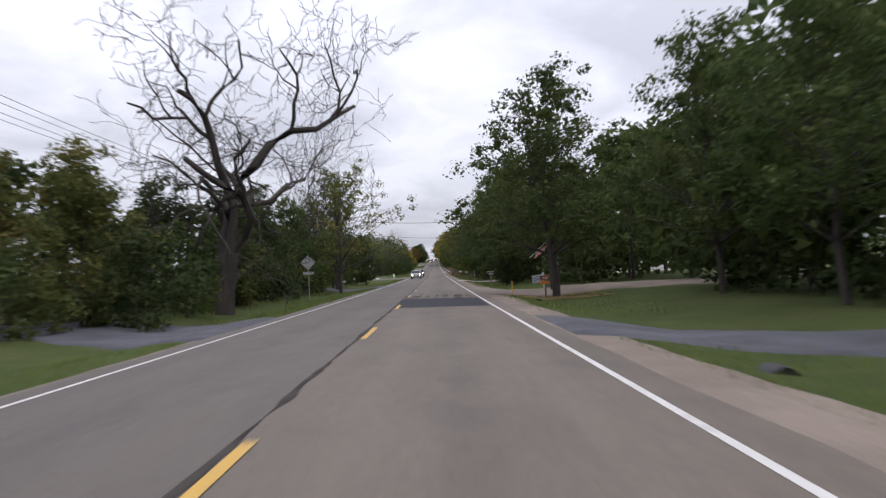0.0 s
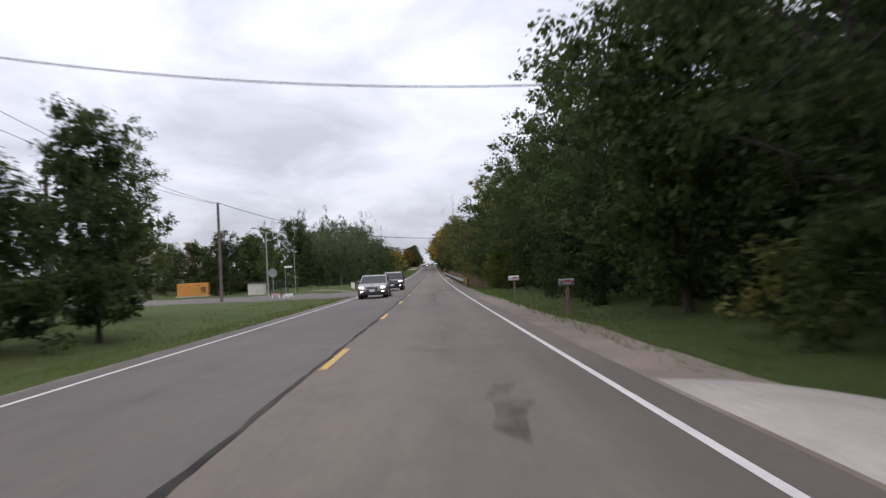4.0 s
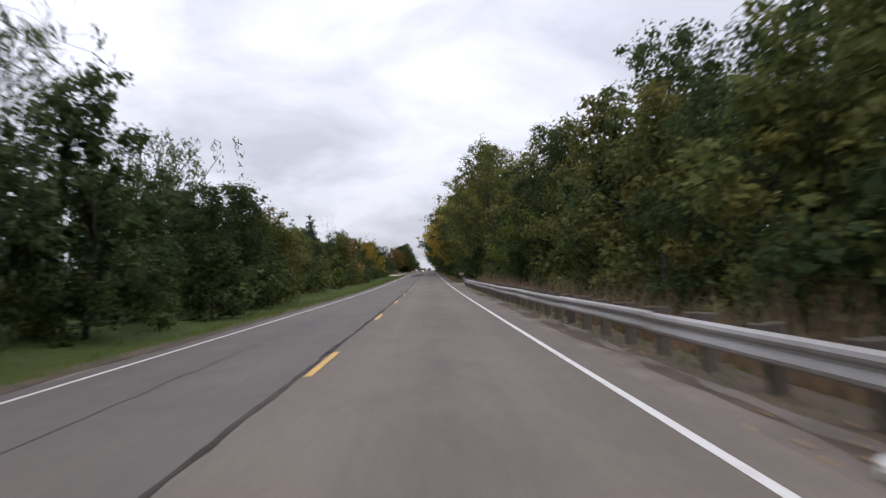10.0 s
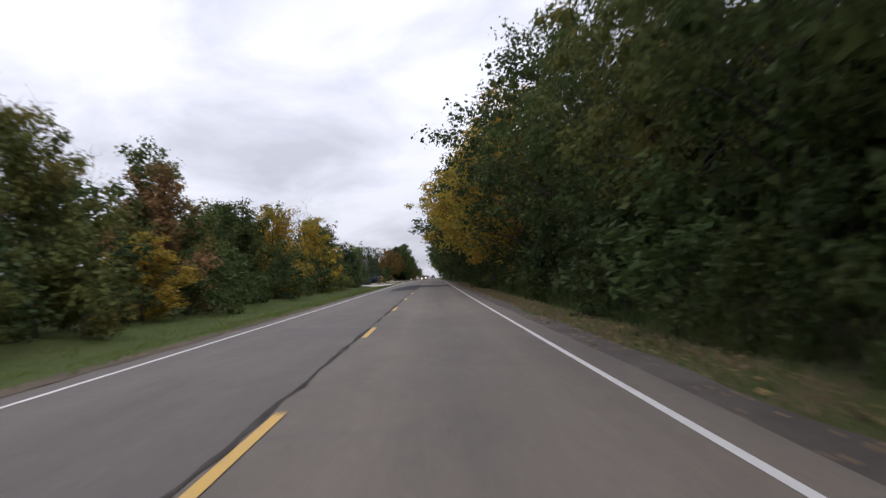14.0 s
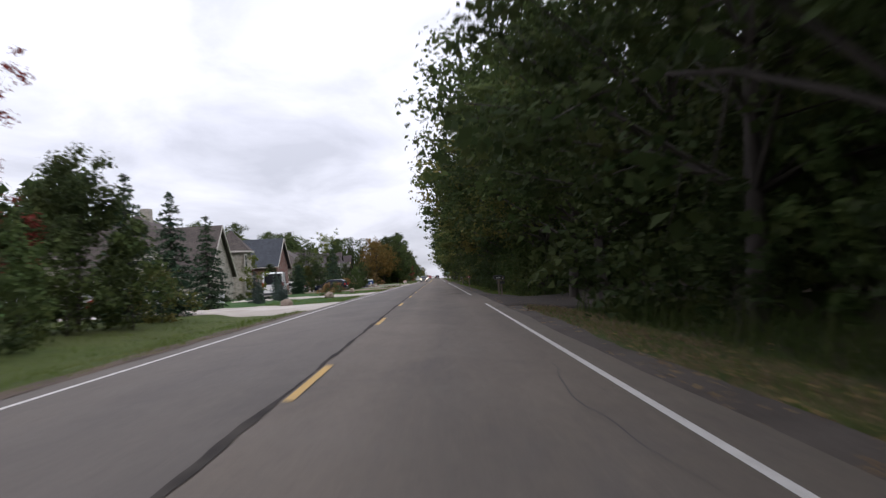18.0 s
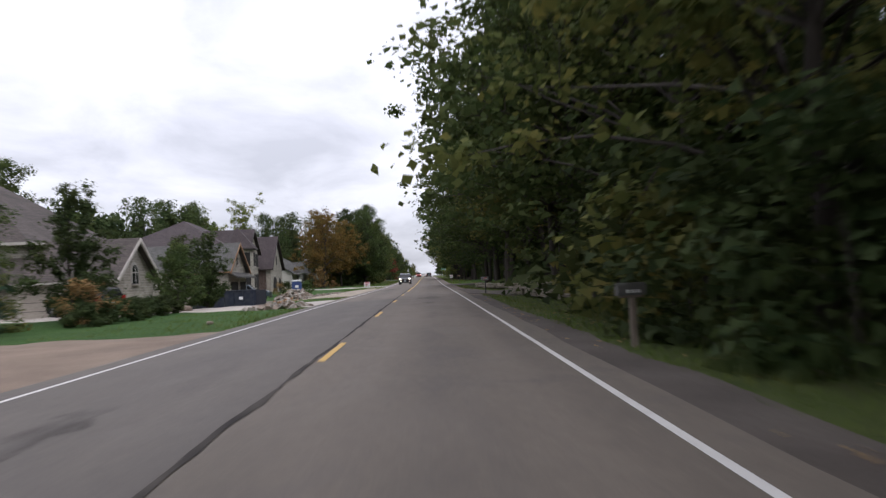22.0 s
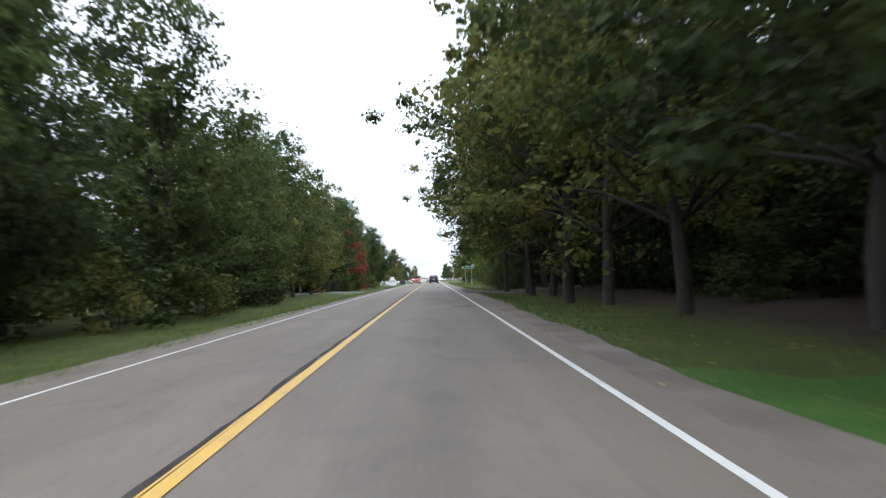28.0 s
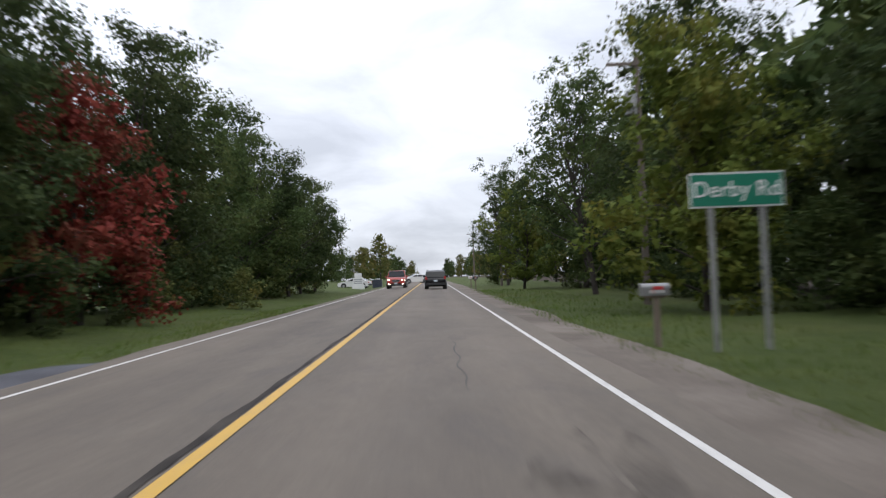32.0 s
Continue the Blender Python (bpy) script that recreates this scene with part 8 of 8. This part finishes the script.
for px in (-1.0, 1.0):
    part("post", tube(bmesh.new(), (px, 0, -0.3), (px, 0, 1.5), 0.05, sides=8), M["black_plastic"], gate)
part("frame", boxed(-0.95, 0.95, -0.02, 0.02, 1.32, 1.38), M["black_plastic"], gate)
part("frame", boxed(-0.95, 0.95, -0.02, 0.02, 0.08, 0.14), M["black_plastic"], gate)
for k in range(15):
    part("bar", boxed(-0.92 + k * 0.13, -0.90 + k * 0.13, -0.012, 0.012, 0.14, 1.32), M["black_plastic"], gate)

mast = thing("radio_mast", "thin lattice radio mast on the skyline", "mast", pose(-346, 1079, float(ground_z(-346, 1079))))
bm = bmesh.new()
for k in range(3):
    a = k * 2.094
    tube(bm, (math.cos(a) * 0.9, math.sin(a) * 0.9, -1), (math.cos(a) * 0.5, math.sin(a) * 0.5, 82), 0.16, 0.12, 5)
part("leg_frame", bm, M["mast"], mast)
for j in range(20):
    bm = bmesh.new()
    for k in range(3):
        a, b = k * 2.094, (k + 1) * 2.094
        r0, r1 = 0.9 - 0.02 * j, 0.88 - 0.02 * j
        tube(bm, (math.cos(a) * r0, math.sin(a) * r0, j * 4.1), (math.cos(b) * r1, math.sin(b) * r1, j * 4.1 + 4.1), 0.08, sides=4)
    part("lattice", bm, M["mast"], mast)

# ---- litter by the rail ----
for x, y, s in ((4.4, 232.5, 0.13), (4.45, 219, 0.10), (4.42, 206, 0.09)):
    bm = bmesh.new()
    bmesh.ops.create_icosphere(bm, subdivisions=2, radius=s)
    for v in bm.verts:
        v.co *= 1 + 0.6 * noise.noise(v.co * 9 / (s * 8) + Vector((x, y, 0)))
        v.co.z *= 0.6
    bmesh.ops.translate(bm, verts=bm.verts, vec=(x, y, float(crown_z(x, y)) + s * 0.45))
    solo("plastic_bag", bm, M["sign_white"], "crumpled pale plastic bag lying on the shoulder", "litter")

# ---- building site and gardens ----
z = float(ground_z(-14.3, 596))
loo = thing("portable_toilet", "blue portable toilet with a white roof", "portable toilet", pose(-14.3, 596, z - 0.02, 0, 0, 10))
M["loo_blue"] = paint("blue_plastic_panels", (0.025, 0.055, 0.18), 0.5)
part("body", boxed(-0.58, 0.58, -0.6, 0.6, 0.0, 2.0, 0.02), M["loo_blue"], loo)
part("roof", boxed(-0.62, 0.62, -0.64, 0.64, 2.0, 2.2, 0.09), M["sign_white"], loo, "white translucent roof")
part("door", boxed(-0.42, 0.42, -0.625, -0.60, 0.1, 1.9, 0.01), M["loo_blue"], loo)
part("sticker", boxed(-0.2, 0.2, -0.632, -0.626, 1.25, 1.55), M["sign_white"], loo, "white notice")
part("side_panel", boxed(0.58, 0.60, -0.4, 0.4, 0.15, 1.85, 0.008), M["loo_blue"], loo)
part("vent", boxed(0.58, 0.605, -0.35, 0.35, 1.72, 1.84), M["sign_white"], loo)
z = float(ground_z(-15.5, 569))
M["skip_blue"] = paint("dark_blue_skip_paint", (0.012, 0.02, 0.038), 0.45, dirt=0.3)
skip = thing("dumpster", "long dark blue open dumpster with rib frames", "dumpster", pose(-15.6, 569.3, z, 0, 0, -10))
for a in ((-2.9, 2.9, -1.1, -1.02), (-2.9, 2.9, 1.02, 1.1), (-2.9, -2.82, -1.1, 1.1), (2.82, 2.9, -1.1, 1.1)):
    part("side", boxed(*a, 0.12, 1.45), M["skip_blue"], skip)
part("floor_plate", boxed(-2.9, 2.9, -1.1, 1.1, 0.05, 0.14), M["skip_blue"], skip)
for k in range(7):
    part("rib", boxed(-2.7 + k * 0.88, -2.6 + k * 0.88, -1.16, -1.1, 0.12, 1.45), M["skip_blue"], skip)
part("rim_bar", boxed(-2.95, 2.95, -1.17, -1.0, 1.42, 1.52, 0.02), M["skip_blue"], skip)
part("notice", boxed(1.4, 1.75, -1.18, -1.165, 0.7, 0.95), M["sign_white"], skip, "white notice")


def pile(name, label, category, x, y, rx, ry, h, n, mats, size, seed):
    """A heap of broken stones and boards, each a part."""
    r = random.Random(seed)
    z = float(ground_z(x, y))
    ob = thing(name, label, category, pose(x, y, z))
    meshes = []
    for k in range(6):
        bm = bmesh.new()
        bmesh.ops.create_cube(bm, size=1.0)
        for v in bm.verts:
            v.co += Vector((r.uniform(-.2, .2), r.uniform(-.2, .2), r.uniform(-.15, .15)))
        bmesh.ops.bevel(bm, geom=bm.edges[:], offset=0.08, segments=1, affect="EDGES")
        me = bpy.data.meshes.new("rubble_stone")
        bm.to_mesh(me)
        bm.free()
        me.materials.append(mats[k % len(mats)])
        meshes.append(me)
    for k in range(n):
        a, q = r.uniform(0, 6.283), math.sqrt(r.random())
        px, py = math.cos(a) * q * rx, math.sin(a) * q * ry
        pz = h * (1 - q) ** 0.8 * r.uniform(0.55, 1.0)
        o = part("rubble_stone", meshes[k % 6], None, ob)
        o.matrix_basis = pose(px, py, pz, r.uniform(-40, 40), r.uniform(-40, 40), r.uniform(0, 360)) @ Matrix.Diagonal((size * r.uniform(.7, 1.8), size * r.uniform(.6, 1.1), size * r.uniform(.35, .7), 1))


M["pale_rock"] = surface("broken_limestone", (0.36, 0.33, 0.29), (0.26, 0.235, 0.20), 1.5, 10.0, 0.95, 0.6, 0.02, vary=0.6)
M["brown_rock"] = surface("brown_fieldstone", (0.19, 0.145, 0.115), (0.26, 0.21, 0.17), 1.5, 10.0, 0.95, 0.6, 0.02, vary=0.5)
pile("rubble_heap", "heap of broken stone on a building site", "rubble", -13.2, 588.5, 2.3, 2.0, 1.35, 220, (M["pale_rock"], M["brown_rock"]), 0.34, 2)
pile("rubble_strip", "scattered broken stone along the road verge", "rubble", -8.2, 580.0, 2.4, 14.0, 0.15, 160, (M["pale_rock"], M["brown_rock"]), 0.22, 5)
pile("pallet_rubble", "flat heap of boards and stone on bare ground", "rubble", -11.2, 572.5, 1.2, 1.6, 0.35, 60, (M["wood_trim"], M["pale_rock"]), 0.3, 6)
pile("stone_scatter", "loose stones along a site driveway edge", "rubble", -6.2, 543.0, 1.9, 1.1, 0.22, 60, (M["pale_rock"], M["brown_rock"]), 0.3, 7)


def boulder(x, y, s, seed, label="rounded brown landscape boulder on a lawn"):
    bm = bmesh.new()
    bmesh.ops.create_icosphere(bm, subdivisions=3, radius=s)
    for v in bm.verts:
        v.co *= 1 + 0.28 * noise.noise(v.co * 1.6 / s + Vector((seed * 3.1, 0, 0))) + 0.06 * noise.noise(v.co * 5 / s)
        v.co.z *= 0.72
    for f in bm.faces:
        f.smooth = True
    bmesh.ops.translate(bm, verts=bm.verts, vec=(x, y, float(ground_z(x, y)) + s * 0.4))
    solo("boulder", bm, M["brown_rock"], label, "boulder")


boulder(-7.6, 457.8, 0.42, 1)
boulder(-7.6, 476.6, 0.42, 2)
boulder(-7.9, 497.0, 0.30, 3)
boulder(-12.4, 543.9, 0.40, 4)
boulder(-11.6, 544.6, 0.32, 5)
boulder(-13.3, 543.2, 0.36, 6)
boulder(-10.0, 516.2, 0.3, 7)
boulder(-6.2, 530.0, 0.12, 8, "small flat stone in a lawn")

# garden shrubs and small conifers before the houses
for x, y, h in ((-12.6, 471, 2.6), (-11.4, 475.4, 2.3), (-12.6, 479, 2.6), (-11.6, 468.0, 1.9), (-13.0, 482, 2.0)):
    tree("spruce", x, y, h, "blue_needles", 1.15)
tree("sapling", -12.4, 470, 3.4, "leaf_lime")
tree("column", -20.0, 511.0, 4.3, "leaf_dark", 1.35)
tree("column", -17.0, 514.6, 4.0, "needles", 1.25)
for x, y, h, m in ((-9.5, 488, 1.2, RU), (-9.9, 490.5, 1.0, G), (-10.8, 508, 1.2, RU), (-11.6, 510.5, 1.3, O), (-10.4, 505, 0.9, G), (-13.5, 537, 2.2, D), (-12.8, 535, 1.8, RU), (-14.8, 531, 2.2, O), (-14, 600, 1.8, G), (-16.5, 602, 2.0, D),
                   (-18, 606, 1.8, RU), (-17, 611, 1.2, LI), (-16, 614, 1.2, G), (-18, 628, 1.4, G), (-17.5, 633, 1.0, RU), (-13.5, 626, 1.3, RU), (-11.2, 725, 1.15, RU)):
    tree("shrub1", x, y, h, m, 1.2)
for y in np.arange(533, 544, 1.9):
    tree("hedge", -12.0 + 0.1 * math.sin(y), float(y), 1.0, D, 1.0)
for x in np.arange(-24, -16, 1.6):
    tree("hedge", float(x), 486.0, 0.7, D, 0.9)
# wheelie bins by the garage, white picket panel
for k, (x, y) in enumerate(((-25.6, 513.4), (-24.6, 513.3))):
    b = thing("wheelie_bin", "dark green wheelie bin beside a garage", "bin", pose(x, y, float(ground_z(x, y)) + 0.02))
    part("body", prism(bmesh.new(), [(-0.24, 0.05), (0.24, 0.05), (0.3, 1.0), (-0.3, 1.0)], "y", -0.3, 0.3), M["tube_green"], b)
    part("lid", boxed(-0.33, 0.33, -0.36, 0.33, 1.0, 1.07, 0.02), M["tube_green"], b)
    for s in (-0.25, 0.25):
        part("wheel", tube(bmesh.new(), (s - 0.03, 0.28, 0.1), (s + 0.03, 0.28, 0.1), 0.1, sides=12), M["black_plastic"], b)
pf_ = thing("picket_fence", "short white picket fence by a stone house", "fence", pose(-19.5, 479.5, float(ground_z(-19.5, 479.5)), 0, 0, 5))
for k in range(26):
    part("picket", prism(bmesh.new(), [(-1.9 + k * 0.15, 0.05), (-1.8 + k * 0.15, 0.05), (-1.8 + k * 0.15, 0.92), (-1.85 + k * 0.15, 1.0), (-1.9 + k * 0.15, 0.92)], "y", -0.012, 0.012), M["white_board"], pf_)
for zz in (0.25, 0.7):
    part("rail", boxed(-1.95, 2.0, 0.012, 0.04, zz, zz + 0.08), M["white_board"], pf_)
part("post", boxed(-2.05, -1.95, -0.05, 0.05, -0.3, 1.1), M["white_board"], pf_)
part("post", boxed(2.0, 2.1, -0.05, 0.05, -0.3, 1.1), M["white_board"], pf_)

# far end: white roadside sign, dark bin
z = float(ground_z(-8.5, 836))
mon = thing("roadside_sign", "tall white stepped roadside sign board", "sign", pose(-8.6, 836, z))
part("plinth", boxed(-0.85, 0.85, -0.25, 0.25, -0.2, 0.6, 0.02), M["white_board"], mon)
part("board", boxed(-0.7, 0.7, -0.18, 0.18, 0.6, 1.6, 0.02), M["white_board"], mon)
part("crest", boxed(-0.5, 0.5, -0.16, 0.16, 1.6, 2.2, 0.05), M["white_board"], mon)
for k in range(3):
    part("writing_bar", boxed(-0.55, 0.55, -0.19, -0.182, 0.75 + k * 0.26, 0.87 + k * 0.26), M["sign_back"], mon, "grey bar of writing")
bn = solo("skip_bin", boxed(-6.5, -5.2, 834.2, 835.4, float(ground_z(-6, 834)) - 0.1, float(ground_z(-6, 834)) + 1.1, 0.05), M["skip_blue"], "dark blue metal bin beside the road", "bin")
# ---- dry-stone walls by the muddy driveway: every stone its own piece ----
rw = random.Random(12)
M["wall_rock"] = surface("bedded_buff_limestone", (0.27, 0.235, 0.185), (0.17, 0.145, 0.112), 1.1, 9.0, 0.95, 0.9, 0.04, stretch=(1, 1, 3.0), vary=0.7)
STONES = []
for k in range(9):
    bm = bmesh.new()
    bmesh.ops.create_cube(bm, size=1.0)
    for v in bm.verts:
        v.co += Vector((rw.uniform(-.07, .07), rw.uniform(-.12, .12), rw.uniform(-.10, .10)))
    bmesh.ops.bevel(bm, geom=bm.edges[:], offset=0.07, segments=1, affect="EDGES")
    me = bpy.data.meshes.new("stone")
    bm.to_mesh(me)
    bm.free()
    me.materials.append(M["wall_rock"])
    STONES.append(me)


def stone_wall(points, courses, label, lift=0.0, hgt=0.27):
    ob = thing("stone_wall", label, "stone wall")
    for c in range(courses):
        pos = 0.0
        for (xa, ya), (xb, yb) in zip(points, points[1:]):
            L = math.hypot(xb - xa, yb - ya)
            ang = math.degrees(math.atan2(yb - ya, xb - xa))
            s = rw.uniform(0, 0.2)
            while s < L:
                w = rw.uniform(0.6, 1.5)
                u = min(1, (s + w / 2) / L)
                x, y = xa + (xb - xa) * u, ya + (yb - ya) * u
                o = part("stone", rw.choice(STONES), None, ob)
                z = float(road_z(y)) - 0.24 + lift + c * hgt * 0.92 + hgt * 0.42
                o.matrix_basis = pose(x + rw.uniform(-.05, .05) + 0.06 * c, y, z, rw.uniform(-6, 6), rw.uniform(-5, 5), ang + rw.uniform(-9, 9)) @ Matrix.Diagonal((w * 0.98, rw.uniform(0.4, 0.55), hgt * rw.uniform(0.72, 1.02), 1))
                s += w
    return ob


stone_wall([(7.2, 552.5), (7.5, 549), (7.7, 545), (8.0, 539), (8.6, 533.5)], 2, "low rough limestone wall edging a grassy bank", 0.0, 0.22)
stone_wall([(6.9, 583.5), (7.2, 579), (7.8, 573), (9.0, 568.6), (10.6, 566.9), (14, 566)], 2, "low rough limestone wall curving into a driveway", 0.0, 0.21)
stone_wall([(12.6, 570.6), (19, 567.0)], 2, "upper tier of a rough limestone wall", 0.42, 0.25)
stone_wall([(10.6, 548.6), (15.5, 544)], 1, "upper tier of a rough limestone wall", 0.5, 0.25)


# ---- grass, weeds and fallen leaves ----
DRIVES = [(-1, 19, 29), (-1, 78, 88.5), (-1, 148, 170), (-1, 446, 458.5), (-1, 475, 487), (-1, 511, 525), (-1, 541, 552), (-1, 561, 592), (-1, 613, 620), (-1, 733, 743),
          (1, 15, 23.5), (1, 41, 57), (1, 93, 100), (1, 296.5, 315), (1, 439, 457), (1, 550, 569), (1, 595, 608), (1, 694, 708)]


def clear_of_drives(x, y):
    s = np.sign(x)
    ok = np.ones(len(x), bool)
    for d, a, b in DRIVES:
        ok &= ~((s == d) & (y > a) & (y < b))
    return ok


def blades(name, label, category, n, xa, xb, ya, yb, h, w, mat, seed, side, power=1.6, lean=0.35):
    """Loose blades of grass or weeds over a stretch of verge, thickest near the road."""
    rng = np.random.default_rng(seed)
    x = side * (xa + (xb - xa) * rng.random(n) ** power)
    y = ya + (yb - ya) * rng.random(n)
    ok = clear_of_drives(x, y)
    edge = np.array([right_edge(v) if side > 0 else 4.35 for v in y[::50]])
    ok &= np.abs(x) > np.repeat(edge, 50)[:n] - 0.05
    x, y = x[ok], y[ok]
    n = len(x)
    z = ground_z(x, y)
    hh = h * (0.4 + rng.random(n)) * (0.7 + 0.6 * np.sin(x * 1.3 + y * 0.37) ** 2)
    a = rng.random(n) * 6.283
    dx, dy = np.cos(a) * w / 2, np.sin(a) * w / 2
    lx, ly = rng.normal(size=n) * lean * hh, rng.normal(size=n) * lean * hh
    v = np.stack([np.stack([x - dx, y - dy, z - 0.01], -1), np.stack([x + dx, y + dy, z - 0.01], -1), np.stack([x + lx, y + ly, z + hh], -1)], 1)
    solo(name, quads_mesh(name, v, mat, 3), None, label, category, kind="stuff")


blades("verge_grass", "rough green verge grass along the road", "grass", 120000, 4.4, 10.5, -5, 770, 0.10, 0.022, M["grass_blade"], 1, -1)
blades("verge_grass", "rough green verge grass along the road", "grass", 110000, 4.8, 9.5, -5, 790, 0.11, 0.022, M["grass_blade"], 2, 1)
blades("tall_weeds", "tall weeds and seedlings at the edge of the wood", "weeds", 16000, 6.6, 9.5, 313, 530, 0.6, 0.05, M["leaf_green"], 3, 1, 0.8)
blades("dry_weeds", "dry brown weeds behind the guardrail", "weeds", 34000, 5.9, 8.6, 168, 298, 0.95, 0.035, M["dry_blade"], 4, 1, 0.9)
blades("green_weeds", "green weeds behind the guardrail", "weeds", 9000, 6.4, 9.0, 168, 298, 0.6, 0.06, M["leaf_green"], 5, 1, 0.8)


def scattered(name, label, n, xa, xb, ya, yb, side, seed, size):
    """Fallen leaves lying about."""
    rng = np.random.default_rng(seed)
    x = side * (xa + (xb - xa) * rng.random(n))
    y = ya + (yb - ya) * rng.random(n)
    keep = (np.sin(y * 0.8 + x) + np.sin(y * 0.23) + rng.normal(size=n)) > 0.2
    x, y = x[keep], y[keep]
    n = len(x)
    z = np.where(np.abs(x) < 4.1, crown_z(x, y), ground_z(x, y) + 0.02) + 0.012
    a = rng.random(n) * 6.283
    s = size * (0.6 + 0.8 * rng.random(n))
    P = []
    for da, f in ((0, 1.0), (1.7, 0.55), (3.1, 0.9), (4.6, 0.55)):
        P.append(np.stack([x + np.cos(a + da) * s * f, y + np.sin(a + da) * s * f, z + rng.random(n) * 0.02], -1))
    solo(name, quads_mesh(name, np.stack(P, 1), M["fallen"], 4), None, label, "leaf litter", kind="stuff")


blades("dry_grass", "flattened dry grass and twigs along the shoulder", "grass", 14000, 4.7, 6.6, 313, 440, 0.12, 0.03, M["dry_blade"], 11, 1, 1.2, 0.8)
scattered("fallen_leaves", "brown fallen leaves and twigs blown onto the shoulder", 4200, 4.15, 6.4, 313, 440, 1, 12, 0.06)
scattered("fallen_leaves", "brown fallen leaves along the verge", 9000, 4.2, 9.0, 330, 720, 1, 7, 0.06)
scattered("fallen_leaves", "brown fallen leaves and debris under the guardrail", 4500, 4.1, 6.2, 166, 312, 1, 8, 0.06)
scattered("fallen_leaves", "heap of brown fallen leaves beside a driveway", 2600, 5.4, 10, 37, 43, 1, 9, 0.08)
